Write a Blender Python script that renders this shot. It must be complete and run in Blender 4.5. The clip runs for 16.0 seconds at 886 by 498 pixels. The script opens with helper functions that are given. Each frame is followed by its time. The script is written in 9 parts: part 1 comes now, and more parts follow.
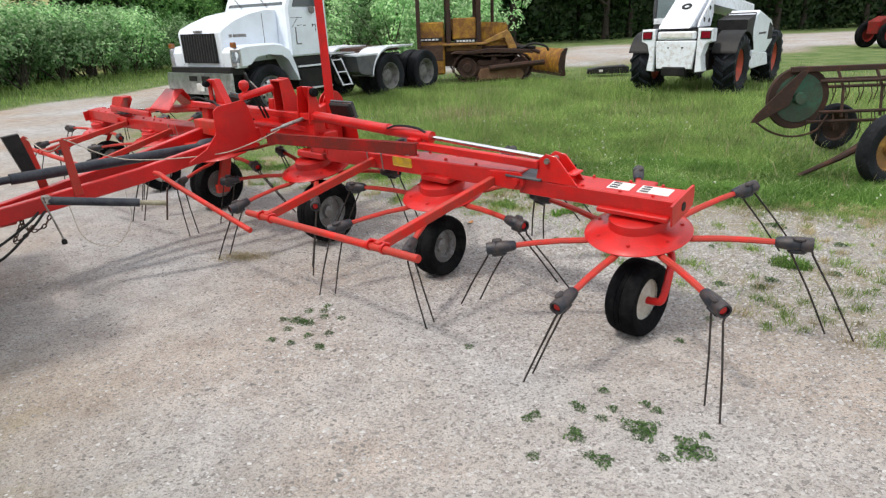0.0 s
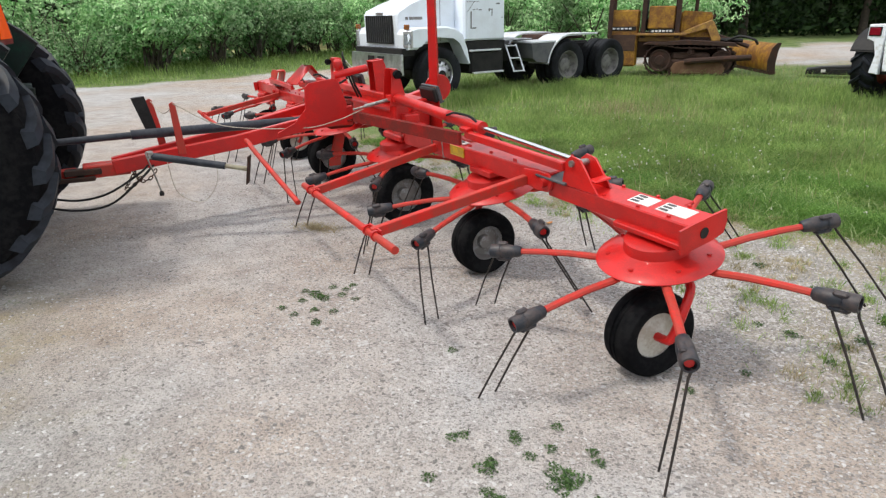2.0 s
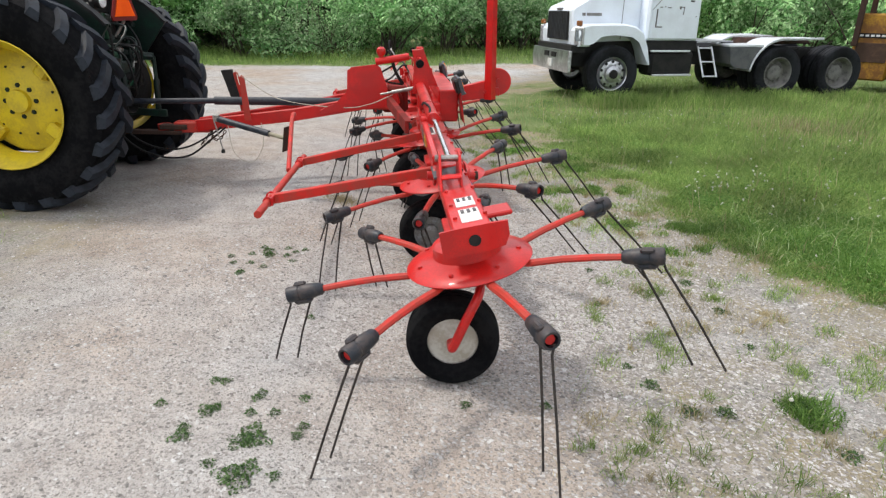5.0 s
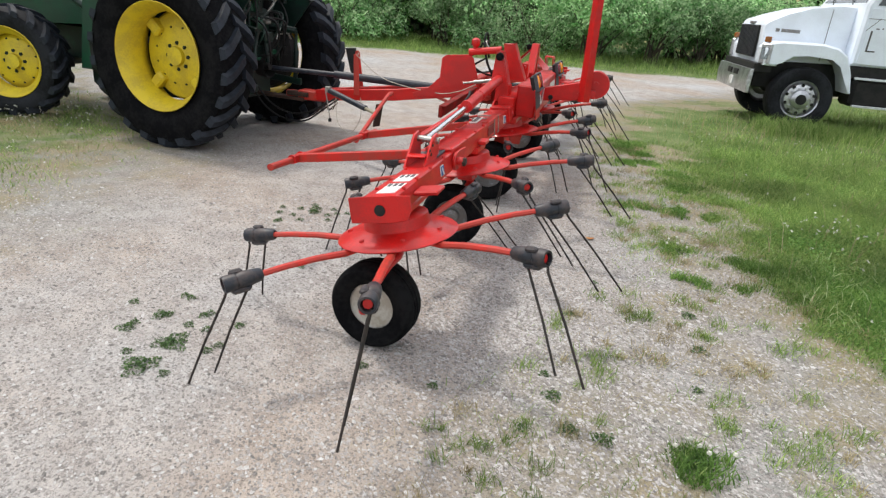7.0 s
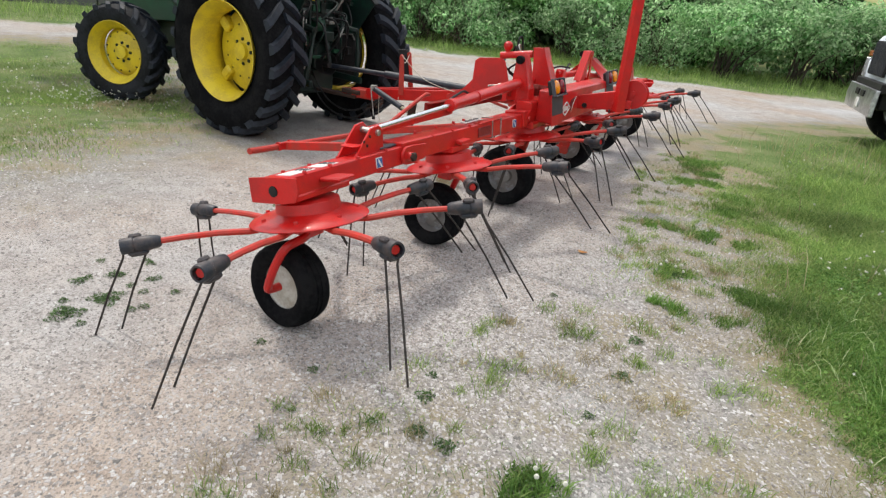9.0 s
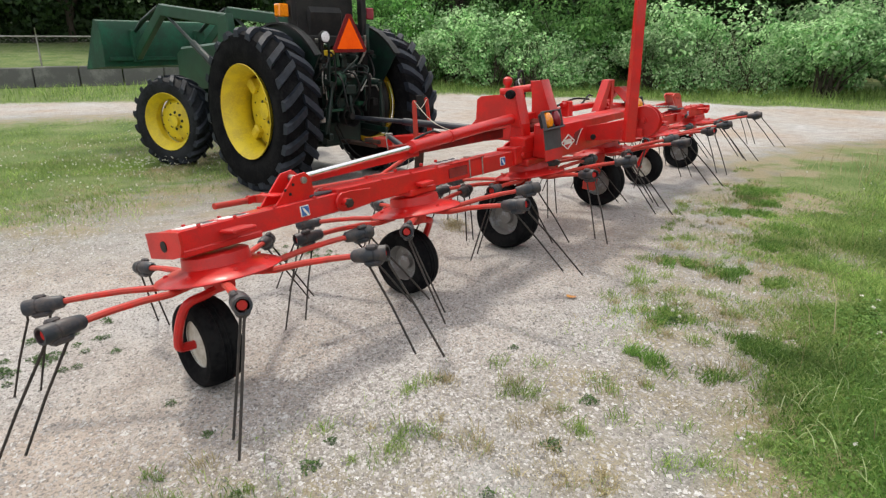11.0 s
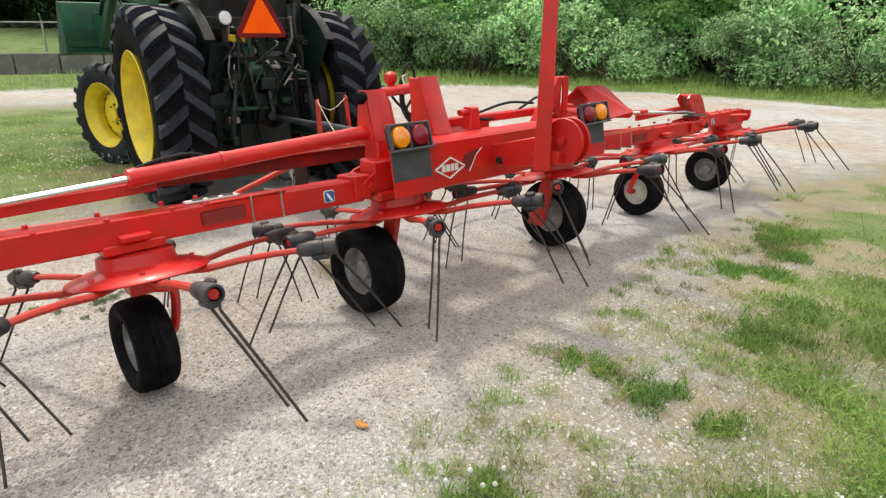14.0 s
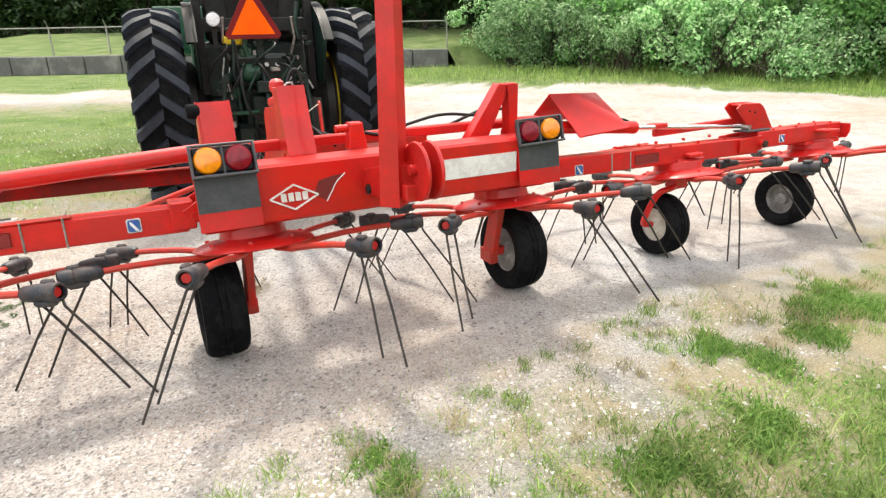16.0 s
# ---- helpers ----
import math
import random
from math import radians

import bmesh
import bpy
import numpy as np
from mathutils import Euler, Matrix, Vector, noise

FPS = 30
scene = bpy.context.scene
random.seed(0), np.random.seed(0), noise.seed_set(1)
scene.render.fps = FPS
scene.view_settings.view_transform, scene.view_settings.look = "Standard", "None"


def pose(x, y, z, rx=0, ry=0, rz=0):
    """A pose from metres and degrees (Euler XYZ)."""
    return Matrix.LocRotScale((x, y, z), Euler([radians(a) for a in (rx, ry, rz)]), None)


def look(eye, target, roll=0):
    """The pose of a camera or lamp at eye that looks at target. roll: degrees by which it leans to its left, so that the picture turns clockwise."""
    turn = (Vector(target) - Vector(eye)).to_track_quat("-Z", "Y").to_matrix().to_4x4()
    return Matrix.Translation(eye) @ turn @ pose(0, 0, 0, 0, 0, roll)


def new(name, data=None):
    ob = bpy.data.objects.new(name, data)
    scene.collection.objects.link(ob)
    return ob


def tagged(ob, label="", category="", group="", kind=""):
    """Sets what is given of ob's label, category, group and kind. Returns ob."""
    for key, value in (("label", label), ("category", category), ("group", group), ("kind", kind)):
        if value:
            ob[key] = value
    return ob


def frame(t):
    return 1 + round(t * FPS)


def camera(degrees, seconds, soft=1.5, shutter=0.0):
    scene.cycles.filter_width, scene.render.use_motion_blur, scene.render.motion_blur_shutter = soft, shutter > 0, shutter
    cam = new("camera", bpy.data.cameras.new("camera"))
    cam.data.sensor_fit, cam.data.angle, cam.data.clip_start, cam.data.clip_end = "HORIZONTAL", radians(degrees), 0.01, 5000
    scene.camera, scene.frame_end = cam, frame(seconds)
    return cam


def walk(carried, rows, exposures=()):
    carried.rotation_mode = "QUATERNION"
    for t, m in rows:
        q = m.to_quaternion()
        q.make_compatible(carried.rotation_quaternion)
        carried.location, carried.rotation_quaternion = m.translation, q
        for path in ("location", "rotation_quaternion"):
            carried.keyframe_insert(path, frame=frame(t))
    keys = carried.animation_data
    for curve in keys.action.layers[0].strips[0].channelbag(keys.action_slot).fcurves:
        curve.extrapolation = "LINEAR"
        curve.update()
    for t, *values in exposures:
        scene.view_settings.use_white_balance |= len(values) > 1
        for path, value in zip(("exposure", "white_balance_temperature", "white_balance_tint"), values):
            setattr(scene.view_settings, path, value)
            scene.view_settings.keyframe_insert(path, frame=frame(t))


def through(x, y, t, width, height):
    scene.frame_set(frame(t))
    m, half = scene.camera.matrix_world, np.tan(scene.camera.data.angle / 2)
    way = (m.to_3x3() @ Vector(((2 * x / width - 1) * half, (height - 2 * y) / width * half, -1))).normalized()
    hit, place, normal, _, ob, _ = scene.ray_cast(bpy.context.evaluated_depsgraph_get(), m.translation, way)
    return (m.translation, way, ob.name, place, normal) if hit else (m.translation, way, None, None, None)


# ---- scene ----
cam = camera(71.0, 16.0, soft=1.3)
# seconds, eye, target, roll
PATH = [
    (0, (-0.078, -0.056, 1.640), (-0.0384, 1.8214, 0.9510), -2.2),
    (0.5, (0.100, 0.007, 1.623), (0.0558, 1.8888, 0.9469), -3.3),
    (1, (0.415, 0.001, 1.602), (0.2003, 1.8660, 0.9112), 0.2),
    (1.5, (0.639, 0.084, 1.583), (0.2458, 1.9055, 0.8574), -0.5),
    (2, (0.928, 0.241, 1.596), (0.3488, 2.0194, 0.8876), -0.9),
    (2.5, (1.228, 0.293, 1.592), (0.5296, 2.0434, 0.9226), -1.4),
    (3, (1.549, 0.375, 1.588), (0.6919, 2.0472, 0.9034), -1.3),
    (3.2, (1.662, 0.438, 1.574), (0.7791, 2.0924, 0.8790), -1.9),
    (5.3, (2.812, 1.219, 1.575), (1.5112, 2.5619, 0.8657), 1.8),
    (5.5, (2.911, 1.297, 1.581), (1.5702, 2.6062, 0.8818), 2.3),
    (6, (3.169, 1.497, 1.575), (1.7474, 2.7139, 0.8683), 2.1),
    (6.5, (3.349, 1.694, 1.577), (1.8200, 2.7647, 0.8591), 3.0),
    (7, (3.519, 1.952, 1.565), (1.9028, 2.8644, 0.8196), 4.9),
    (7.5, (3.660, 2.204, 1.567), (2.0208, 3.0310, 0.7725), 3.4),
    (8, (3.817, 2.429, 1.567), (2.1460, 3.2002, 0.7852), 6.1),
    (8.5, (3.888, 2.664, 1.575), (2.1638, 3.2946, 0.7821), 3.9),
    (9, (3.902, 2.937, 1.567), (2.1227, 3.4598, 0.8188), 5.8),
    (9.2, (3.913, 3.044, 1.551), (2.1098, 3.5216, 0.8299), 2.9),
    (11.3, (3.748, 4.025, 1.512), (1.857, 4.194, 0.883), 0.0),
    (11.5, (3.687, 4.138, 1.499), (1.799, 4.305, 0.859), 0.0),
    (12, (3.492, 4.422, 1.506), (1.598, 4.491, 0.867), 0.1),
    (12.5, (3.167, 4.675, 1.513), (1.279, 4.702, 0.853), 0.6),
    (13, (2.907, 4.887, 1.499), (1.021, 4.883, 0.832), 0.5),
    (13.5, (2.644, 5.182, 1.505), (0.752, 5.126, 0.859), 0.3),
    (14, (2.356, 5.472, 1.485), (0.471, 5.354, 0.828), 0.1),
    (14.5, (2.105, 5.796, 1.484), (0.225, 5.604, 0.830), 0.2),
    (15, (1.903, 6.145, 1.487), (0.038, 5.834, 0.834), -0.7),
    (15.5, (1.634, 6.521, 1.484), (-0.184, 6.023, 0.816), -0.7),
    (16, (1.363, 6.830, 1.489), (-0.411, 6.190, 0.823), -1.1),
]
# the sun comes out of the cloud towards the end and the picture brightens
EXPOSURES = [(0.0, -0.06, 6450, 10), (3.0, -0.04, 6450, 10), (9.0, 0.0, 6500, 10), (11.5, 0.10, 6800, 9), (13.0, 0.17, 6900, 8), (14.0, 0.30, 6950, 8), (14.5, 0.60, 6950, 8), (15.0, 0.78, 6950, 8), (15.5, 0.85, 6950, 9), (16.0, 0.83, 6950, 9)]
walk(cam, [(t, look(eye, target, roll)) for t, eye, target, roll in PATH], EXPOSURES)

# ---- sky and sun ----
SUN_ELEVATION, SUN_HEADING = radians(61), Vector((-0.90, -0.44, 0))  # heading: from the ground towards the sun
world = bpy.data.worlds.new("sky")
scene.world = world
world.use_nodes = True
wn = world.node_tree.nodes
sky = wn.new("ShaderNodeTexSky")
sky.sky_type = "NISHITA"
sky.sun_disc = False
sky.sun_elevation = SUN_ELEVATION
sky.sun_rotation = math.atan2(SUN_HEADING.x, SUN_HEADING.y)
sky.air_density, sky.dust_density, sky.ozone_density = 1.0, 4.0, 1.0
# a cloud cover greys the sky's blue
cover = wn.new("ShaderNodeMix")
cover.data_type = "RGBA"
cover.inputs["Factor"].default_value = 0.72
cover.inputs["B"].default_value = (7.2, 7.4, 7.6, 1)
world.node_tree.links.new(sky.outputs[0], cover.inputs["A"])
world.node_tree.links.new(cover.outputs["Result"], wn["Background"].inputs["Color"])
wn["Background"].inputs["Strength"].default_value = 0.194
sun_data = bpy.data.lights.new("sun", "SUN")
sun_data.energy, sun_data.angle, sun_data.color = 2.1, radians(6.5), (1.0, 0.95, 0.87)
sun = new("sun", sun_data)
rise = Vector((SUN_HEADING.x, SUN_HEADING.y, 0)).normalized() * math.cos(SUN_ELEVATION) + Vector((0, 0, math.sin(SUN_ELEVATION)))
sun.matrix_world = look(rise * 40, (0, 0, 0))

# ---- materials ----
def ramp(nodes, stops):
    node = nodes.new("ShaderNodeValToRGB")
    while len(node.color_ramp.elements) < len(stops):
        node.color_ramp.elements.new(0.5)
    for el, (at, col) in zip(node.color_ramp.elements, stops):
        el.position, el.color = at, (*col, 1)
    return node


def surface(name, base, worn, rough=0.5, metal=0.0, coarse=3.0, fine=60.0, wear=0.45, bump=0.15, per_object=0.0, coat=0.0, spec=0.5):
    """A paint, metal, rubber or stone: two colours mixed by coarse stains and fine grain, with grain relief."""
    m = bpy.data.materials.new(name)
    m.use_nodes = True
    n, l = m.node_tree.nodes, m.node_tree.links
    b = n["Principled BSDF"]
    tc = n.new("ShaderNodeTexCoord")
    big, small = n.new("ShaderNodeTexNoise"), n.new("ShaderNodeTexNoise")
    big.inputs["Scale"].default_value, big.inputs["Detail"].default_value, big.inputs["Roughness"].default_value = coarse, 6, 0.65
    small.inputs["Scale"].default_value, small.inputs["Detail"].default_value = fine, 4
    for t in (big, small):
        l.new(tc.outputs["Object"], t.inputs["Vector"])
    mixed = n.new("ShaderNodeMath")
    mixed.operation = "MULTIPLY_ADD"
    l.new(small.outputs["Fac"], mixed.inputs[0])
    mixed.inputs[1].default_value = 0.35
    l.new(big.outputs["Fac"], mixed.inputs[2])
    cr = ramp(n, [(1.02 - wear, base), (1.22 - wear, worn)])
    l.new(mixed.outputs[0], cr.inputs["Fac"])
    col = cr.outputs["Color"]
    if per_object:
        info, hsv, mr = n.new("ShaderNodeObjectInfo"), n.new("ShaderNodeHueSaturation"), n.new("ShaderNodeMapRange")
        mr.inputs["To Min"].default_value, mr.inputs["To Max"].default_value = 1 - per_object, 1 + per_object
        l.new(info.outputs["Random"], mr.inputs["Value"])
        l.new(mr.outputs["Result"], hsv.inputs["Value"])
        l.new(col, hsv.inputs["Color"])
        col = hsv.outputs["Color"]
    l.new(col, b.inputs["Base Color"])
    rr = n.new("ShaderNodeMapRange")
    rr.inputs["To Min"].default_value, rr.inputs["To Max"].default_value = max(0.05, rough - 0.12), min(1.0, rough + 0.15)
    l.new(mixed.outputs[0], rr.inputs["Value"])
    l.new(rr.outputs["Result"], b.inputs["Roughness"])
    b.inputs["Metallic"].default_value = metal
    b.inputs["Coat Weight"].default_value = coat
    b.inputs["Specular IOR Level"].default_value = spec
    if bump:
        bp = n.new("ShaderNodeBump")
        bp.inputs["Strength"].default_value, bp.inputs["Distance"].default_value = bump, 0.004
        l.new(mixed.outputs[0], bp.inputs["Height"])
        l.new(bp.outputs["Normal"], b.inputs["Normal"])
    return m


def leaves(name, dark, light, rough=0.55, through=0.25, vary=0.0):
    """Foliage: each leaf or blade has a shade of its own, and lets some light through."""
    m = bpy.data.materials.new(name)
    m.use_nodes = True
    n, l = m.node_tree.nodes, m.node_tree.links
    b = n["Principled BSDF"]
    geo = n.new("ShaderNodeNewGeometry")
    cr = ramp(n, [(0.0, dark), (0.6, tuple((p + q) / 2 for p, q in zip(dark, light))), (1.0, light)])
    l.new(geo.outputs["Random Per Island"], cr.inputs["Fac"])
    tc, big = n.new("ShaderNodeTexCoord"), n.new("ShaderNodeTexNoise")
    big.inputs["Scale"].default_value, big.inputs["Detail"].default_value = 1.1, 3
    l.new(tc.outputs["Object"], big.inputs["Vector"])
    mr, hsv = n.new("ShaderNodeMapRange"), n.new("ShaderNodeHueSaturation")
    mr.inputs["From Min"].default_value, mr.inputs["From Max"].default_value = 0.3, 0.7
    mr.inputs["To Min"].default_value, mr.inputs["To Max"].default_value = 0.65, 1.35
    own, per_plant, both = n.new("ShaderNodeObjectInfo"), n.new("ShaderNodeMapRange"), n.new("ShaderNodeMath")
    per_plant.inputs["To Min"].default_value, per_plant.inputs["To Max"].default_value = 1 - 0.8 * vary, 1 + 1.2 * vary
    both.operation = "MULTIPLY"
    l.new(own.outputs["Random"], per_plant.inputs["Value"])
    l.new(mr.outputs["Result"], both.inputs[0])
    l.new(per_plant.outputs["Result"], both.inputs[1])
    l.new(big.outputs["Fac"], mr.inputs["Value"])
    l.new(both.outputs[0], hsv.inputs["Value"])
    l.new(cr.outputs["Color"], hsv.inputs["Color"])
    l.new(hsv.outputs["Color"], b.inputs["Base Color"])
    b.inputs["Roughness"].default_value = rough
    b.inputs["Specular IOR Level"].default_value = 0.25
    tr, mix = n.new("ShaderNodeBsdfTranslucent"), n.new("ShaderNodeMixShader")
    l.new(hsv.outputs["Color"], tr.inputs["Color"])
    mix.inputs["Fac"].default_value = through
    l.new(b.outputs[0], mix.inputs[1])
    l.new(tr.outputs[0], mix.inputs[2])
    l.new(mix.outputs[0], n["Material Output"].inputs["Surface"])
    return m


RED = surface("red_paint", (0.60, 0.011, 0.009), (0.45, 0.014, 0.012), 0.34, coarse=5, fine=110, wear=0.46, bump=0.08, coat=0.22, spec=0.35)
RED_WORN = surface("worn_red_paint", (0.60, 0.018, 0.010), (0.40, 0.04, 0.026), 0.45, coarse=9, fine=90, wear=0.5, bump=0.15, spec=0.35)
RED_DULL = surface("faded_dull_red_paint", (0.27, 0.013, 0.011), (0.14, 0.022, 0.017), 0.75, coarse=6, wear=0.5, bump=0.2, spec=0.15)
RED_DEEP = surface("recess_shade_red", (0.24, 0.008, 0.006), (0.17, 0.01, 0.008), 0.45, coarse=8, wear=0.45, bump=0.1)
SWOOSH = surface("dark_maroon_decal", (0.16, 0.012, 0.012), (0.12, 0.02, 0.02), 0.5, bump=0.0)
RUST = surface("rusty_steel", (0.09, 0.035, 0.02), (0.045, 0.025, 0.018), 0.8, 0.2, coarse=8, wear=0.55, bump=0.4)
RUST_PALE = surface("muddy_brown_steel", (0.12, 0.065, 0.04), (0.07, 0.04, 0.028), 0.85, 0.1, coarse=6, wear=0.55, bump=0.4)
MUD = surface("dried_mud_on_steel", (0.21, 0.125, 0.08), (0.14, 0.078, 0.048), 0.9, coarse=3, wear=0.5, bump=0.2, spec=0.1)
RUBBER = surface("black_rubber", (0.004, 0.0043, 0.0052), (0.012, 0.012, 0.0125), 0.75, coarse=5, fine=40, wear=0.42, bump=0.2, spec=0.06)
TREAD = surface("dusty_tyre_rubber", (0.0045, 0.005, 0.0065), (0.019, 0.021, 0.025), 0.7, coarse=3, fine=30, wear=0.45, bump=0.25, spec=0.22)
# lug rubber tinted lighter and bluer than the carcass for its highlights
LUG = surface("tread_lugs_blue_sheen", (0.0052, 0.0072, 0.0115), (0.018, 0.0235, 0.034), 0.52, coarse=4, fine=30, wear=0.45, bump=0.25, spec=0.3)
HOLDER = surface("grey_moulded_plastic", (0.013, 0.017, 0.025), (0.055, 0.042, 0.04), 0.42, coarse=16, wear=0.42, bump=0.2)
STEEL = surface("dark_spring_steel", (0.013, 0.012, 0.011), (0.035, 0.026, 0.021), 0.55, 0.3, coarse=20, wear=0.5, bump=0.1)
CHROME = surface("chrome_rod", (0.75, 0.75, 0.76), (0.6, 0.6, 0.6), 0.14, 1.0, wear=0.3, bump=0.0)
ZINC = surface("zinc_plated_steel", (0.42, 0.41, 0.38), (0.25, 0.24, 0.22), 0.4, 0.8, coarse=15, bump=0.1)
RIM_GREY = surface("grey_white_rim_paint", (0.55, 0.53, 0.47), (0.40, 0.36, 0.29), 0.5, coarse=10, wear=0.45, bump=0.15)
RIM_STEEL = surface("dull_grey_rim_steel", (0.34, 0.36, 0.38), (0.18, 0.17, 0.16), 0.5, 0.2, coarse=10, wear=0.55, bump=0.15)
BLACK = surface("black_paint", (0.006, 0.006, 0.0065), (0.018, 0.017, 0.016), 0.5, coarse=6, wear=0.45, bump=0.1, spec=0.3)
CHARCOAL = surface("charcoal_board", (0.045, 0.05, 0.06), (0.08, 0.08, 0.085), 0.5, coarse=7, wear=0.45, bump=0.05)
BOARD = surface("dark_plastic_board", (0.035, 0.037, 0.042), (0.06, 0.062, 0.066), 0.5, coarse=8, wear=0.4, bump=0.1)
NAVY = surface("dark_blue_grey_paint", (0.008, 0.012, 0.022), (0.032, 0.036, 0.045), 0.42, coarse=9, wear=0.45, bump=0.1)
GREEN = surface("tractor_green_paint", (0.006, 0.066, 0.030), (0.012, 0.05, 0.027), 0.4, coarse=4, wear=0.5, bump=0.08, coat=0.1, spec=0.35)
# greasy castings, and also tractor green with its shade put in the colour
GREEN_DARK = surface("greasy_castings_and_shaded_green", (0.003, 0.032, 0.018), (0.004, 0.013, 0.010), 0.38, coarse=7, wear=0.55, bump=0.3, spec=0.4)
YELLOW = surface("yellow_rim_paint", (0.69, 0.53, 0.02), (0.54, 0.40, 0.03), 0.45, coarse=6, wear=0.42, bump=0.12)
DOZER = surface("faded_machine_yellow", (0.44, 0.225, 0.016), (0.20, 0.085, 0.018), 0.6, coarse=4, fine=35, wear=0.48, bump=0.3)
DOZER_PALE = surface("worn_pale_machine_yellow", (0.46, 0.26, 0.045), (0.25, 0.13, 0.04), 0.6, coarse=5, fine=35, wear=0.5, bump=0.3)
WHITE = surface("white_truck_paint", (0.80, 0.86, 0.93), (0.73, 0.78, 0.84), 0.35, coarse=2.5, wear=0.42, bump=0.05, coat=0.3)
WHITE_WORN = surface("worn_white_paint", (0.78, 0.78, 0.78), (0.52, 0.49, 0.46), 0.5, coarse=5, fine=50, wear=0.45, bump=0.15)
WHITE_SCUFFED = surface("scuffed_white_paint", (0.82, 0.86, 0.92), (0.58, 0.57, 0.57), 0.4, coarse=14, fine=90, wear=0.36, bump=0.1)
WHITE_FLAT = surface("white_decal", (0.78, 0.78, 0.76), (0.62, 0.6, 0.57), 0.5, coarse=14, wear=0.45, bump=0.0)
BLUE = surface("blue_decal", (0.02, 0.09, 0.33), (0.04, 0.12, 0.3), 0.5, coarse=14, bump=0.0)
DECAL_YELLOW = surface("yellow_decal", (0.62, 0.40, 0.02), (0.45, 0.30, 0.05), 0.5, coarse=14, bump=0.0)
DECAL_DARK = surface("dark_decal_print", (0.05, 0.05, 0.055), (0.12, 0.11, 0.11), 0.6, coarse=14, bump=0.0)
ORANGE = surface("fluorescent_orange_panel", (0.98, 0.12, 0.004), (0.92, 0.10, 0.004), 0.6, wear=0.4, bump=0.0, spec=0.1)
REFLECT_RED = surface("red_reflective_border", (0.16, 0.008, 0.008), (0.12, 0.008, 0.008), 0.45, wear=0.4, bump=0.0, spec=0.2)
AMBER = surface("amber_lens", (0.88, 0.27, 0.004), (0.74, 0.19, 0.004), 0.15, wear=0.4, coarse=40, bump=0.3, coat=0.6)
AMBER_DULL = surface("dull_amber_lens", (0.30, 0.10, 0.02), (0.2, 0.07, 0.02), 0.2, wear=0.4, coarse=40, bump=0.3)
RUBY = surface("red_lens", (0.22, 0.003, 0.014), (0.15, 0.002, 0.010), 0.15, wear=0.4, coarse=40, bump=0.3, coat=0.25, spec=0.3)
CLEAR = surface("clear_lamp_lens", (0.72, 0.74, 0.76), (0.55, 0.57, 0.6), 0.1, wear=0.4, coarse=40, bump=0.2, coat=0.8)
HEADGLASS = surface("headlamp_glass", (0.30, 0.34, 0.38), (0.16, 0.18, 0.2), 0.08, coarse=30, wear=0.45, bump=0.2, coat=0.8)
WINDOW = surface("dark_window_glass", (0.03, 0.045, 0.05), (0.045, 0.06, 0.06), 0.06, wear=0.35, bump=0.0, coat=0.8)
# opaque pale blue-grey: the reflected sky is put into the base colour
CABIN_GLASS = surface("sky_tinted_cabin_glass", (0.22, 0.27, 0.29), (0.15, 0.19, 0.20), 0.08, coarse=2, wear=0.45, bump=0.0, coat=0.8)
CONCRETE = surface("weathered_concrete", (0.2, 0.195, 0.185), (0.11, 0.108, 0.105), 0.9, coarse=1.5, fine=25, wear=0.52, bump=0.4)
ALU = surface("polished_aluminium", (0.62, 0.63, 0.65), (0.4, 0.4, 0.42), 0.28, 0.9, coarse=6, wear=0.45, bump=0.05)
# paler, less metallic than ALU, the sky's reflection put in its colour
TRIM = surface("sky_pale_aluminium_trim", (0.76, 0.79, 0.83), (0.58, 0.59, 0.6), 0.32, 0.35, coarse=6, wear=0.42, bump=0.05)
MUDGREY = surface("dirty_grey_plate", (0.06, 0.066, 0.075), (0.11, 0.11, 0.112), 0.5, coarse=4, wear=0.5, bump=0.15)
RIM_DIRTY = surface("dirty_drive_rim", (0.09, 0.088, 0.085), (0.20, 0.195, 0.18), 0.65, coarse=9, wear=0.5, bump=0.25)
ORANGE_RIM = surface("orange_rim_paint", (0.55, 0.07, 0.02), (0.35, 0.06, 0.03), 0.5, coarse=6, wear=0.5, bump=0.1)
BARK = surface("grey_brown_bark", (0.085, 0.065, 0.045), (0.045, 0.036, 0.028), 0.9, coarse=12, wear=0.5, bump=0.6)
HOSE = surface("black_hydraulic_hose", (0.005, 0.005, 0.005), (0.012, 0.012, 0.012), 0.55, coarse=20, bump=0.05, spec=0.3)
CORD = surface("pale_twine", (0.5, 0.46, 0.38), (0.36, 0.32, 0.26), 0.9, coarse=30, bump=0.2)
DISC_GREEN = surface("old_green_paint", (0.03, 0.13, 0.075), (0.05, 0.07, 0.045), 0.6, coarse=5, wear=0.5, bump=0.2)

LEAF = leaves("hedge_leaves", (0.04, 0.145, 0.03), (0.31, 0.58, 0.18), 0.6, 0.55, 0.45)
LEAF_PALE = leaves("pale_shrub_leaves", (0.08, 0.25, 0.06), (0.55, 0.73, 0.42), 0.6, 0.5, 0.4)
# leaf green darkened so that it carries the shade inside the wood
LEAF_DARK = leaves("shaded_wood_leaves", (0.010, 0.030, 0.008), (0.04, 0.085, 0.02))
GRASS = leaves("grass_blades", (0.12, 0.225, 0.048), (0.405, 0.515, 0.172), 0.6, 0.5)
SEED = leaves("pale_seed_stems", (0.30, 0.38, 0.16), (0.58, 0.66, 0.36), 0.6, 0.3)
GRASS_DRY = leaves("dry_grass_blades", (0.30, 0.25, 0.13), (0.52, 0.45, 0.28), 0.7, 0.25)
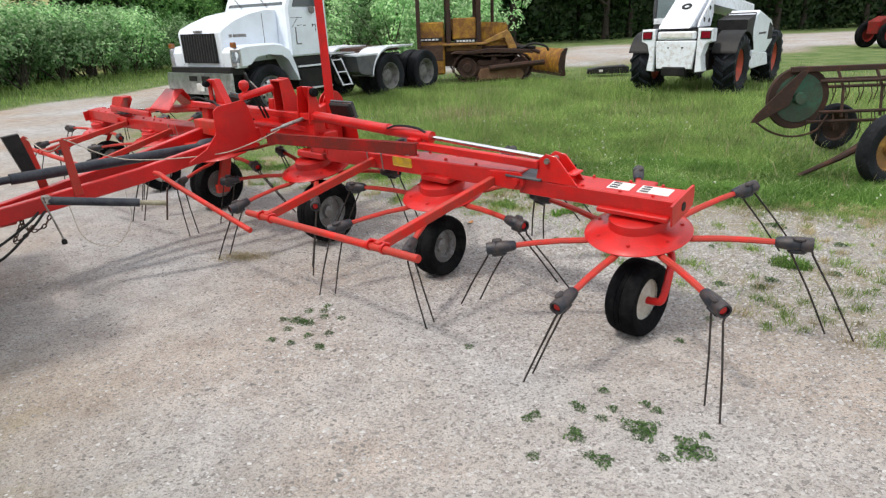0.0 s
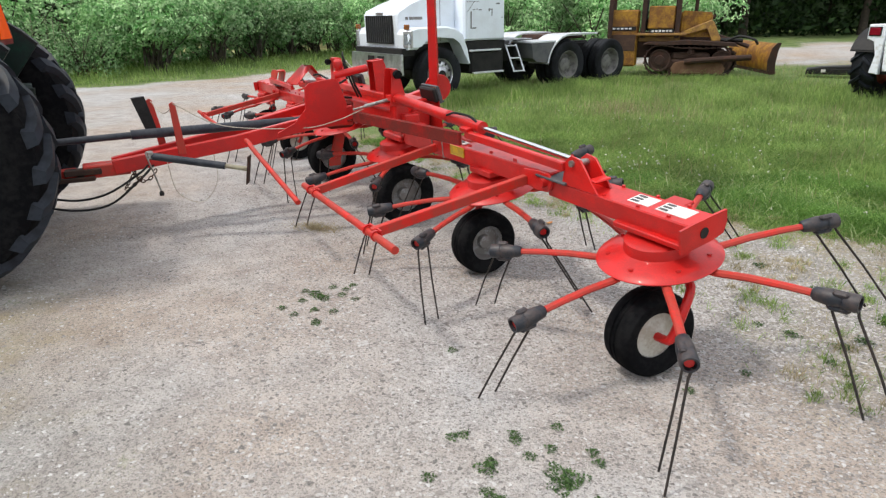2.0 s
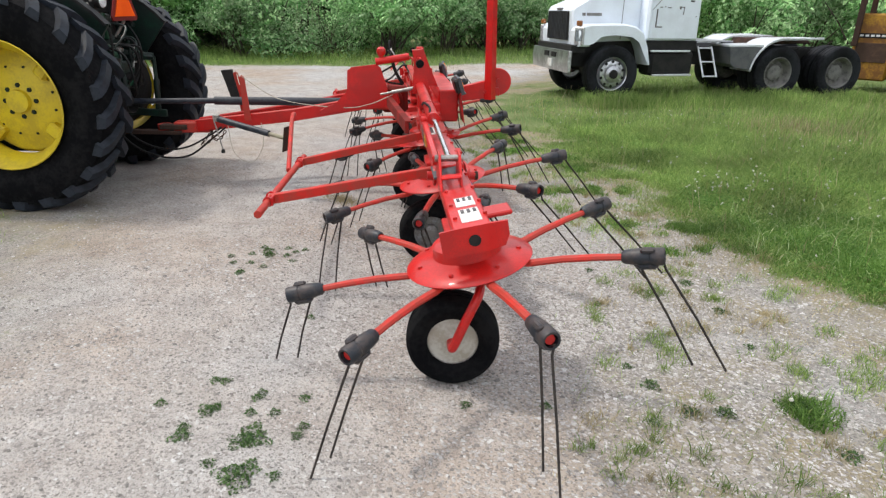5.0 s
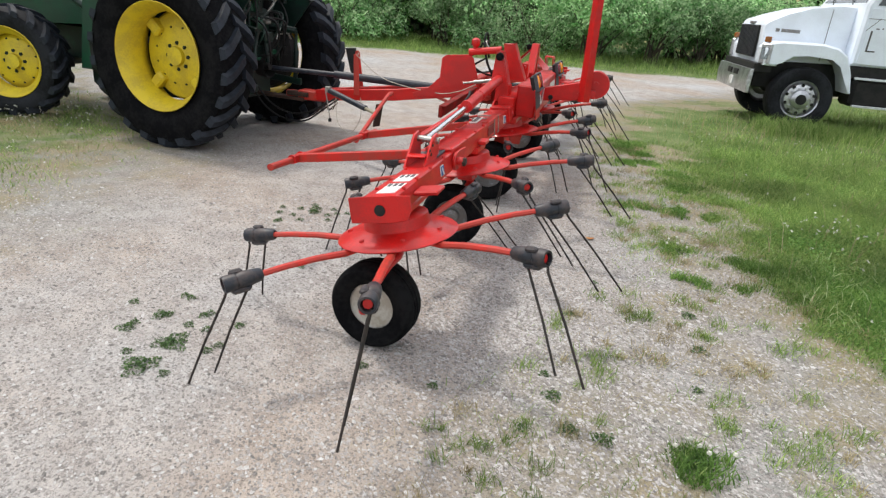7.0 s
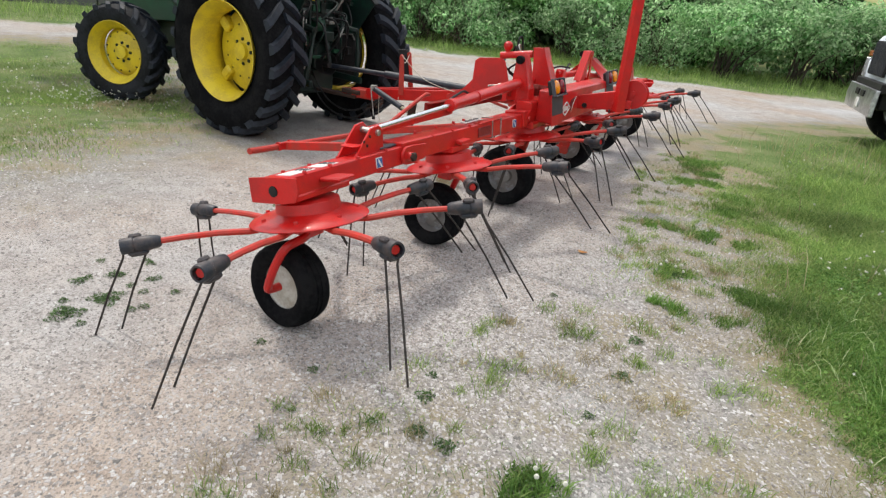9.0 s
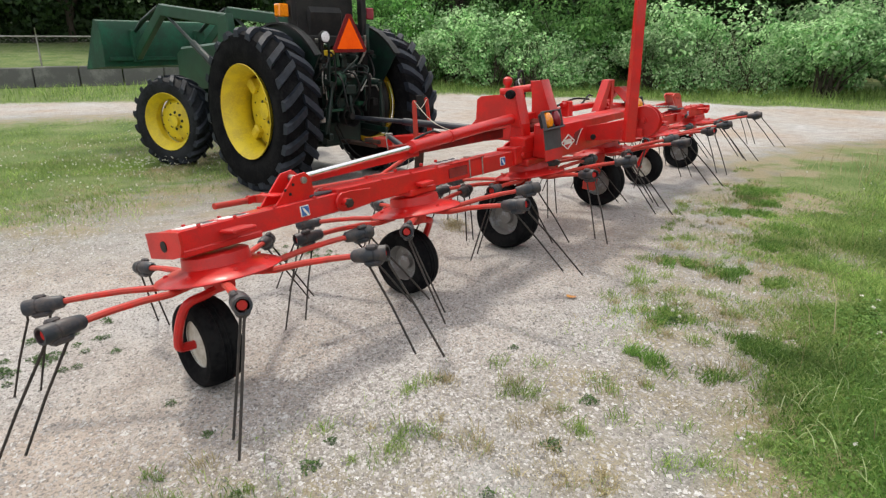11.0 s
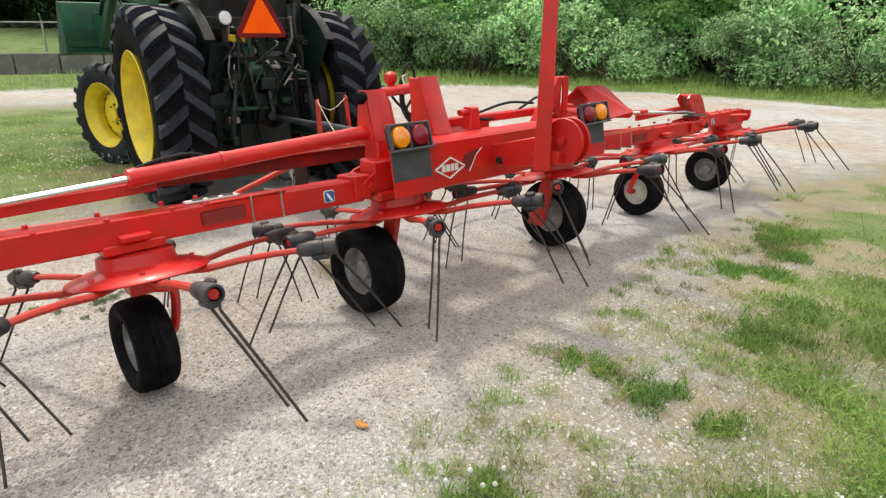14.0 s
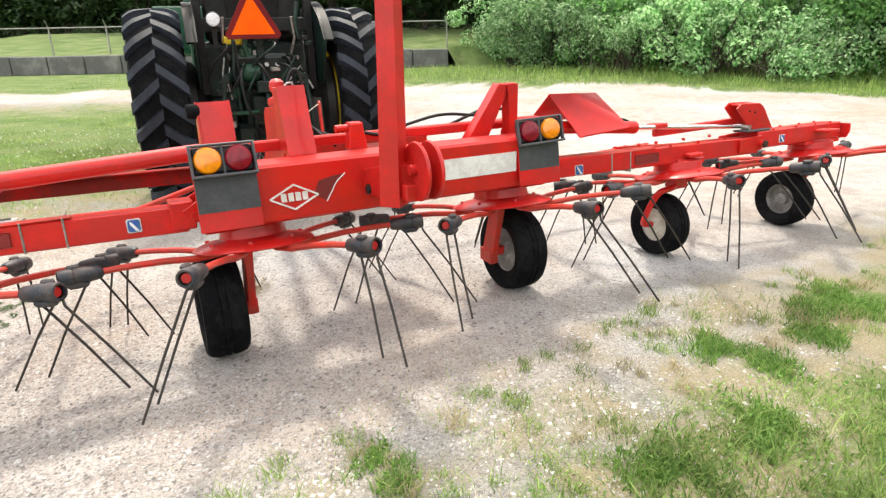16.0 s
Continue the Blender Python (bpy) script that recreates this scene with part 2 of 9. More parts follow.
WEED = leaves("weed_leaves", (0.045, 0.10, 0.03), (0.13, 0.21, 0.07), 0.55, 0.3)
CLOVER = leaves("clover_leaves", (0.075, 0.175, 0.032), (0.25, 0.41, 0.10), 0.55, 0.45)
PETAL = leaves("white_clover_heads", (0.50, 0.51, 0.42), (0.78, 0.76, 0.68), 0.7, 0.2)

# ---- mesh tools ----
def finish(bm, name, material, smooth_angle=0.6):
    bmesh.ops.recalc_face_normals(bm, faces=bm.faces)
    for f in bm.faces:
        f.smooth = True
    for e in bm.edges:
        if len(e.link_faces) == 2 and e.calc_face_angle(0) > smooth_angle:
            e.smooth = False
    me = bpy.data.meshes.new(name)
    bm.to_mesh(me)
    bm.free()
    me.materials.append(material)
    return me


def part(name, bm, material, parent, label="", at=None):
    """Links a bmesh as one mesh object under a thing or a part."""
    ob = new(name, bm if isinstance(bm, bpy.types.Mesh) else finish(bm, name, material))
    ob.parent = parent
    if at is not None:
        ob.matrix_basis = at
    if label:
        ob["label"] = label
    return ob


def thing(name, at, label, category, group="", kind=""):
    ob = new(name)
    ob.empty_display_size = 0.3
    ob.matrix_basis = at
    return tagged(ob, label, category, group, kind)


def mesh_thing(name, bm, material, at, label, category, group="", kind=""):
    ob = new(name, bm if isinstance(bm, bpy.types.Mesh) else finish(bm, name, material))
    if at is not None:
        ob.matrix_basis = at
    return tagged(ob, label, category, group, kind)


def box(bm, lo, hi, m=None, bevel=0.004):
    """A bevelled block between two corners."""
    c = [(x, y, z) for x in (lo[0], hi[0]) for y in (lo[1], hi[1]) for z in (lo[2], hi[2])]
    vs = [bm.verts.new(m @ Vector(p) if m else p) for p in c]
    fs = [bm.faces.new([vs[i] for i in q]) for q in ((0, 1, 3, 2), (4, 6, 7, 5), (0, 4, 5, 1), (2, 3, 7, 6), (0, 2, 6, 4), (1, 5, 7, 3))]
    if bevel:
        bmesh.ops.bevel(bm, geom=list({e for f in fs for e in f.edges}), offset=bevel, segments=1, affect="EDGES")


def prism(bm, outline, a, b, axis="x", m=None, bevel=0.003):
    """An outline (two coordinates a point) drawn out along an axis from a to b."""
    def at(p, q):
        v = {"x": (q, p[0], p[1]), "y": (p[0], q, p[1]), "z": (p[0], p[1], q)}[axis]
        return m @ Vector(v) if m else Vector(v)
    lo, hi = [bm.verts.new(at(p, a)) for p in outline], [bm.verts.new(at(p, b)) for p in outline]
    k = len(outline)
    fs = [bm.faces.new(lo[::-1]), bm.faces.new(hi)]
    fs += [bm.faces.new((lo[i], lo[(i + 1) % k], hi[(i + 1) % k], hi[i])) for i in range(k)]
    if bevel:
        bmesh.ops.bevel(bm, geom=list({e for f in fs[:2] for e in f.edges}), offset=bevel, segments=1, affect="EDGES")


def tube(bm, path, r, n=10, flat=1.0, cap=True):
    """A round (or flattened) bar along a path; r may be one radius or one for each point."""
    pts = [Vector(p) for p in path]
    rs = r if isinstance(r, (list, tuple)) else [r] * len(pts)
    rings, side = [], None
    for i, p in enumerate(pts):
        d = (pts[min(i + 1, len(pts) - 1)] - pts[max(i - 1, 0)]).normalized()
        if side is None:
            side = d.cross(Vector((0, 0, 1))) if abs(d.z) < 0.95 else d.cross(Vector((0, 1, 0)))
        side = (side - d * side.dot(d)).normalized()
        up = side.cross(d)
        rings.append([bm.verts.new(p + (side * math.cos(a) + up * math.sin(a) * flat) * rs[i]) for a in (2 * math.pi * j / n for j in range(n))])
    for a, b in zip(rings, rings[1:]):
        for j in range(n):
            bm.faces.new((a[j], a[(j + 1) % n], b[(j + 1) % n], b[j]))
    if cap:
        bm.faces.new(rings[0][::-1])
        bm.faces.new(rings[-1])


def curve_points(pts, steps=6):
    """Points of a smooth line through the points given."""
    p = [Vector(q) for q in pts]
    p = [p[0] * 2 - p[1]] + p + [p[-1] * 2 - p[-2]]
    out = []
    for i in range(1, len(p) - 2):
        for k in range(steps):
            t = k / steps
            out.append(0.5 * (2 * p[i] + (p[i + 1] - p[i - 1]) * t + (2 * p[i - 1] - 5 * p[i] + 4 * p[i + 1] - p[i + 2]) * t * t
                              + (3 * p[i] - p[i - 1] - 3 * p[i + 1] + p[i + 2]) * t ** 3))
    return out + [p[-2]]


def lathe(bm, profile, n=32, m=None, close=False):
    """Turns a profile of (radius, height) round z."""
    rings = []
    for r, h in profile:
        if r < 1e-6:
            rings.append([bm.verts.new(m @ Vector((0, 0, h)) if m else (0, 0, h))])
        else:
            ps = [Vector((r * math.cos(a), r * math.sin(a), h)) for a in (2 * math.pi * j / n for j in range(n))]
            rings.append([bm.verts.new(m @ p if m else p) for p in ps])
    pairs = list(zip(rings, rings[1:])) + ([(rings[-1], rings[0])] if close else [])
    for a, b in pairs:
        for j in range(n):
            i = (j + 1) % n
            if len(a) == 1 and len(b) == 1:
                continue
            q = (a[0], b[i], b[j]) if len(a) == 1 else (a[j], a[i], b[0]) if len(b) == 1 else (a[j], a[i], b[i], b[j])
            bm.faces.new(q)


def B():
    return bmesh.new()


TO_X = pose(0, 0, 0, 0, 90, 0)  # turns a lathe's z axis to x
TO_Y = pose(0, 0, 0, -90, 0, 0)


def bolt(bm, p, d, r=0.012, h=0.01):
    """A hexagon head at p that points along d."""
    m = Matrix.Translation(p) @ Vector(d).to_track_quat("Z", "Y").to_matrix().to_4x4()
    lathe(bm, [(0, h), (r * 0.85, h), (r, h * 0.7), (r, -0.004), (0, -0.004)], 6, m)


def link_chain(bm, path, size=0.03, r=0.005):
    """A chain of oval links along a path."""
    pts = curve_points(path, 5)
    total = sum((b - a).length for a, b in zip(pts, pts[1:]))
    count, k = max(2, int(total / (size * 1.5))), 0
    for j in range(count):
        want, run = total * j / count, 0
        for a, b in zip(pts, pts[1:]):
            if run + (b - a).length >= want:
                p, d = a.lerp(b, (want - run) / max((b - a).length, 1e-6)), (b - a).normalized()
                break
            run += (b - a).length
        m = Matrix.Translation(p) @ d.to_track_quat("X", "Z").to_matrix().to_4x4() @ pose(0, 0, 0, 90 * (j % 2), 0, 0)
        ring = [m @ Vector((size * math.cos(a), size * 0.55 * math.sin(a), 0)) for a in (2 * math.pi * i / 8 for i in range(9))]
        tube(bm, ring, r, 5, cap=False)

# ---- ground: one sheet to the horizon, gravel and grass ----
def steps(lo, hi, fine, far):
    """Even steps from lo to hi, then growing ones out to far."""
    mid = list(np.arange(lo, hi + 1e-6, fine))
    out, s, x = [], fine, hi
    while x < far:
        s *= 1.22
        x += s
        out.append(x)
    back, s, x = [], fine, lo
    while x > -far:
        s *= 1.22
        x -= s
        back.append(x)
    return np.array(back[::-1] + mid + out)


# border of the grass beyond the machine, of the verge by the tractor and of the track
FIELD = [(-5.4, 12.2), (-4.6, 10.1), (-3.75, 8.9), (-2.6, 8.0), (-1.45, 7.4), (-0.6, 7.0), (0.25, 6.38), (0.95, 5.75), (1.62, 5.40), (2.2, 5.25), (3.2, 4.95), (4.6, 4.2), (8, 2.9), (30, -2),
         (60, 12), (40, 32), (18, 27), (6.5, 22.6), (0, 21.5), (-4.5, 23.5), (-6.5, 21.0), (-6.2, 16)]
VERGE = [(-0.9, 0.3), (-1.15, 1.35), (-1.9, 1.75), (-2.4, 2.2), (-3.0, 2.75), (-4.0, 2.6), (-5.2, 2.1), (-7.5, 1.5), (-10.5, 1.5), (-12.0, -0.5), (-11.0, -4.0), (-9.2, -7.9), (-7, -12), (6, -14), (3, -4), (0.5, -1.0)]
ROAD_EDGE = [(-10.8, -16), (-11.6, -10.5), (-14.6, -5.6), (-16.2, 0.6), (-16.4, 6.0), (-14.9, 10.2), (-12.0, 13.2), (-10.6, 15.2), (-8.6, 19.2), (-7.8, 23), (-6, 26), (9, 35), (26, 44), (70, 60), (70, 300), (-300, 300), (-300, -60), (-20, -60)]


# dense green patches out in the gravel: x, y, radius
PATCHES = [(-0.33, 5.94, 0.10), (-0.25, 6.06, 0.09), (-0.05, 6.18, 0.12), (-0.06, 6.33, 0.08), (0.63, 5.53, 0.12), (0.69, 5.41, 0.06), (1.03, 5.80, 0.15), (1.18, 5.86, 0.13), (-1.60, 7.19, 0.14), (-1.53, 7.36, 0.14),
           (-1.02, 7.33, 0.15), (-0.88, 7.19, 0.13), (-0.61, 6.92, 0.14), (-0.63, 7.06, 0.11), (0.18, 6.45, 0.10), (-2.35, 7.82, 0.22), (-1.95, 7.66, 0.16), (2.31, 3.80, 0.12), (2.40, 3.72, 0.07), (1.14, 5.2, 0.08), (1.04, 5.12, 0.05), (1.31, 5.41, 0.08)]
# the lush bank of clover and grass at the near corner of the field
BANK = [(1.05, 5.82), (1.2, 5.64), (1.45, 5.50), (1.75, 5.40), (2.3, 5.25), (3.2, 5.0), (4.6, 4.3), (5.5, 5.5), (4.0, 7.2), (2.5, 7.4), (1.4, 7.0), (1.0, 6.4), (0.95, 6.05)]
# ground with scattered tufts between the gravel and the closed grass
SPARSE = [(1.7, 2.9), (1.25, 3.9), (0.9, 4.8), (-0.2, 5.65), (-1.7, 6.55), (-3.9, 8.5), (-2.6, 8.2), (-1.0, 7.1), (0.4, 6.4), (2.2, 5.8), (4.2, 5.0), (4.6, 3.4), (3.6, 2.4), (2.4, 2.5)]


def edge_distance(px, py, poly):
    """Signed distance to an outline: positive inside."""
    best, inside = np.full(px.shape, 1e9), np.zeros(px.shape, bool)
    for (ax, ay), (bx, by) in zip(poly, poly[1:] + poly[:1]):
        dx, dy = bx - ax, by - ay
        t = np.clip(((px - ax) * dx + (py - ay) * dy) / (dx * dx + dy * dy), 0, 1)
        best = np.minimum(best, np.hypot(px - ax - t * dx, py - ay - t * dy))
        cross = ((ay > py) != (by > py)) & (px < (bx - ax) * (py - ay) / (by - ay + 1e-12) + ax)
        inside ^= cross
    return np.where(inside, best, -best)


def wave(px, py, scale, seed):
    """Smooth noise, about -1 to 1, from a few crossed sines."""
    rng = np.random.RandomState(seed)
    out = np.zeros(px.shape)
    for k in range(7):
        a, f, ph = rng.uniform(0, 6.28), scale * rng.uniform(0.6, 2.2), rng.uniform(0, 6.28)
        out += np.sin((px * np.cos(a) + py * np.sin(a)) * f + ph)
    return out / 3.2


def grass_amount(px, py):
    """0 on bare gravel, 1 in closed grass."""
    rough = 0.28 * wave(px, py, 2.2, 3) + 0.16 * wave(px, py, 7.0, 4)
    field = edge_distance(px, py, FIELD) + rough
    verge = edge_distance(px, py, VERGE) * 0.5 + rough - 0.05
    wild = edge_distance(px, py, ROAD_EDGE) + rough
    amount = np.clip(0.41 + field / 1.0, 0, 1)
    amount = amount - 0.44 * np.clip(1 - np.abs(field - 0.4) / 1.3, 0, 1) * np.clip(0.4 + 1.6 * wave(px, py, 3.6, 8), 0, 1)
    for ax, ay, r in PATCHES:
        amount = np.maximum(amount, np.clip(1.2 - 1.3 * np.hypot(px - ax, py - ay) / r + 0.6 * wave(px, py, 19.0, 9), 0, 0.5))
    amount = np.maximum(amount, np.clip(0.5 + edge_distance(px, py, BANK) / 0.35 + 1.1 * rough, 0, 1))
    amount = np.maximum(amount, np.clip(0.2 + verge / 1.6, 0, 0.52) + 0.36 * np.clip(verge - 0.75, 0, 1))
    amount = np.maximum(amount, np.clip(0.5 + wild / 0.8, 0, 1))
    return amount


def litter_amount(px, py):
    """Dry straw and thin growth in front of the closed grass."""
    field = edge_distance(px, py, FIELD) + 0.25 * wave(px, py, 2.2, 3)
    verge = edge_distance(px, py, VERGE) * 0.6
    return np.maximum(np.maximum(np.clip(1.0 + field / 1.0, 0, 1) ** 1.2, np.clip(0.25 + edge_distance(px, py, SPARSE) / 1.2, 0, 0.55)), np.clip(0.5 + verge / 1.2, 0, 0.8))


HOLLOW = 0.026


def ground_height(px, py):
    near = np.exp(-(np.hypot(px - 1, py - 4) / 30) ** 2)
    # a shallow worn hollow along the wheels of the tedder
    across, along_it = 0.6847 * (px + 1.505) + 0.7288 * (py - 5.496) + 0.05, 0.7288 * (px + 1.505) - 0.6847 * (py - 5.496)
    hollow = HOLLOW * np.exp(-(across / 0.75) ** 4) * np.exp(-(along_it / 4.6) ** 8)
    return (0.008 * wave(px, py, 1.2, 11) + 0.004 * wave(px, py, 5.0, 12)) * near * (1 - 0.7 * hollow / HOLLOW) - 0.002 - hollow


xs, ys = steps(-5, 6, 0.07, 900), steps(-1, 9.5, 0.07, 900)
gx, gy = np.meshgrid(xs, ys)
gz = ground_height(gx, gy)
ground_mesh = bpy.data.meshes.new("ground")
count_x, count_y = len(xs), len(ys)
idx = np.arange(count_x * count_y).reshape(count_y, count_x)
quads = np.stack([idx[:-1, :-1], idx[:-1, 1:], idx[1:, 1:], idx[1:, :-1]], -1).reshape(-1, 4)
ground_mesh.from_pydata(np.stack([gx, gy, gz], -1).reshape(-1, 3).tolist(), [], quads.tolist())
cover_layer = ground_mesh.attributes.new("grass", "FLOAT", "POINT")
cover_layer.data.foreach_set("value", grass_amount(gx, gy).reshape(-1).astype(np.float32))
litter_layer = ground_mesh.attributes.new("litter", "FLOAT", "POINT")
litter_layer.data.foreach_set("value", litter_amount(gx, gy).reshape(-1).astype(np.float32))
ground_mesh.polygons.foreach_set("use_smooth", np.ones(len(quads), bool))
ground_mesh.update()


def ground_material():
    m = bpy.data.materials.new("gravel_and_turf")
    m.use_nodes = True
    n, l = m.node_tree.nodes, m.node_tree.links
    b = n["Principled BSDF"]
    tc = n.new("ShaderNodeTexCoord")

    def tex(kind, scale, detail=4):
        t = n.new(kind)
        t.inputs["Scale"].default_value = scale
        if "Detail" in t.inputs:
            t.inputs["Detail"].default_value = detail
        l.new(tc.outputs["Object"], t.inputs["Vector"])
        return t

    def mix(fac, a, bcol, mode="MIX"):
        x = n.new("ShaderNodeMix")
        x.data_type, x.blend_type = "RGBA", mode
        for socket, val in (("Factor", fac), ("A", a), ("B", bcol)):
            if isinstance(val, (int, float)):
                x.inputs[socket].default_value = val
            elif isinstance(val, tuple):
                x.inputs[socket].default_value = (*val, 1)
            else:
                l.new(val, x.inputs[socket])
        return x.outputs["Result"]

    stains, mid, grit = tex("ShaderNodeTexNoise", 0.55, 6), tex("ShaderNodeTexNoise", 5.0, 5), tex("ShaderNodeTexNoise", 120, 3)
    pebbles, chips = tex("ShaderNodeTexVoronoi", 46), tex("ShaderNodeTexVoronoi", 110)
    dust = ramp(n, [(0.32, (0.292, 0.240, 0.196)), (0.45, (0.298, 0.266, 0.240)), (0.56, (0.308, 0.292, 0.278)), (0.68, (0.335, 0.335, 0.335))])
    l.new(stains.outputs["Fac"], dust.inputs["Fac"])
    fines = ramp(n, [(0.3, (0.82, 0.80, 0.79)), (0.5, (0.97, 0.97, 0.97)), (0.7, (1.12, 1.12, 1.12))])
    l.new(mid.outputs["Fac"], fines.inputs["Fac"])
    # the loose edge shows the grey soil between its stones
    edge = n.new("ShaderNodeAttribute")
    edge.attribute_name = "litter"
    col = mix(edge.outputs["Fac"], dust.outputs["Color"], (0.165, 0.168, 0.155))
    col = mix(1.0, col, fines.outputs["Color"], "MULTIPLY")
    stone = ramp(n, [(0.0, (0.12, 0.11, 0.105)), (0.3, (0.26, 0.24, 0.225)), (0.7, (0.43, 0.41, 0.39)), (1.0, (0.66, 0.65, 0.64))])
    hue = n.new("ShaderNodeSeparateColor")
    l.new(pebbles.outputs["Color"], hue.inputs[0])
    l.new(hue.outputs[0], stone.inputs["Fac"])
    rim = ramp(n, [(0.18, (1, 1, 1)), (0.42, (0, 0, 0))])
    l.new(pebbles.outputs["Distance"], rim.inputs["Fac"])
    pick = n.new("ShaderNodeMath")
    pick.operation = "GREATER_THAN"
    l.new(hue.outputs[1], pick.inputs[0])
    pick.inputs[1].default_value = 0.3
    both = n.new("ShaderNodeMath")
    both.operation = "MULTIPLY"
    l.new(rim.outputs["Color"], both.inputs[0])
    l.new(pick.outputs[0], both.inputs[1])
    col = mix(both.outputs[0], col, stone.outputs["Color"])
    chip_hue = n.new("ShaderNodeSeparateColor")
    l.new(chips.outputs["Color"], chip_hue.inputs[0])
    chip_col = ramp(n, [(0.0, (0.42, 0.41, 0.40)), (0.5, (0.98, 0.98, 0.98)), (1.0, (1.62, 1.61, 1.60))])
    l.new(chip_hue.outputs[0], chip_col.inputs["Fac"])
    col = mix(0.9, col, mix(1.0, col, chip_col.outputs["Color"], "MULTIPLY"))
    # turf between the blades
    turf = ramp(n, [(0.2, (0.062, 0.116, 0.028)), (0.5, (0.13, 0.186, 0.058)), (0.8, (0.205, 0.228, 0.105))])
    # fine and broad growth mixed
    sward, thatch = tex("ShaderNodeTexNoise", 38, 5), tex("ShaderNodeTexNoise", 1.3, 5)
    growth = n.new("ShaderNodeMath")
    growth.operation = "MULTIPLY_ADD"
    l.new(sward.outputs["Fac"], growth.inputs[0])
    growth.inputs[1].default_value = 0.9
    l.new(thatch.outputs["Fac"], growth.inputs[2])
    share = n.new("ShaderNodeMapRange")
    share.inputs["From Min"].default_value, share.inputs["From Max"].default_value = 0.55, 1.35
    l.new(growth.outputs[0], share.inputs["Value"])
    l.new(share.outputs["Result"], turf.inputs["Fac"])
    straw = ramp(n, [(0.3, (0.20, 0.165, 0.085)), (0.7, (0.40, 0.33, 0.20))])
    l.new(grit.outputs["Fac"], straw.inputs["Fac"])
    dry = n.new("ShaderNodeAttribute")
    dry.attribute_name = "litter"
    matted = tex("ShaderNodeTexNoise", 2.7, 6)
    strewn = n.new("ShaderNodeMath")
    strewn.operation = "MULTIPLY_ADD"
    l.new(dry.outputs["Fac"], strewn.inputs[0])
    strewn.inputs[1].default_value = 0.47
    l.new(matted.outputs["Fac"], strewn.inputs[2])
    strewn_range = n.new("ShaderNodeMapRange")
    strewn_range.inputs["From Min"].default_value, strewn_range.inputs["From Max"].default_value, strewn_range.inputs["To Max"].default_value = 0.66, 0.95, 0.75
    l.new(strewn.outputs[0], strewn_range.inputs["Value"])
    col = mix(strewn_range.outputs["Result"], col, straw.outputs["Color"])
    at = n.new("ShaderNodeAttribute")
    at.attribute_name = "grass"
    uneven = n.new("ShaderNodeMath")
    uneven.operation = "MULTIPLY_ADD"
    l.new(mid.outputs["Fac"], uneven.inputs[0])
    uneven.inputs[1].default_value = 0.9
    l.new(at.outputs["Fac"], uneven.inputs[2])
    blend = n.new("ShaderNodeMapRange")
    blend.interpolation_type = "SMOOTHSTEP"
    blend.inputs["From Min"].default_value, blend.inputs["From Max"].default_value = 1.10, 1.52
    ragged = n.new("ShaderNodeMath")
    ragged.operation = "MULTIPLY_ADD"
    l.new(sward.outputs["Fac"], ragged.inputs[0])
    ragged.inputs[1].default_value = 0.8
    l.new(uneven.outputs[0], ragged.inputs[2])
    l.new(ragged.outputs[0], blend.inputs["Value"])
    col = mix(blend.outputs["Result"], col, turf.outputs["Color"])
    l.new(col, b.inputs["Base Color"])
    b.inputs["Roughness"].default_value = 0.95
    b.inputs["Specular IOR Level"].default_value = 0.2
    height = n.new("ShaderNodeMath")
    height.operation = "MULTIPLY_ADD"
    l.new(rim.outputs["Color"], height.inputs[0])
    height.inputs[1].default_value = 0.6
    l.new(grit.outputs["Fac"], height.inputs[2])
    bp = n.new("ShaderNodeBump")
    bp.inputs["Strength"].default_value, bp.inputs["Distance"].default_value = 0.9, 0.016
    l.new(height.outputs[0], bp.inputs["Height"])
    l.new(bp.outputs["Normal"], b.inputs["Normal"])
    return m


ground_mesh.materials.append(ground_material())
ground = tagged(new("ground", ground_mesh), "pale gravel yard with weeds, running into mown and rough grass", "ground", kind="structure")

# ---- the hay tedder: local x along its beams, y to its rear, z up ----
TEDDER_AT = Matrix.Translation((-1.505, 5.496, 0)) @ Matrix(((0.7288, 0.6847, 0, 0), (-0.6847, 0.7288, 0, 0), (0, 0, 1, 0), (0, 0, 0, 1)))
tedder = thing("hay_tedder", TEDDER_AT, "red six-rotor hay tedder unfolded behind the tractor", "farm implement")


def V(s, v, z):
    """Along the beam, forward (towards the tractor), up."""
    return Vector((s, -v, z))


TILT_ROTOR, ROTOR_Z = math.degrees(math.atan(0.2)), 0.55
ROTORS = [3.5, 2.1, 0.7, -0.7, -2.1, -3.5]
PHASES = [-12, 14, -12, 12, -14, 12]


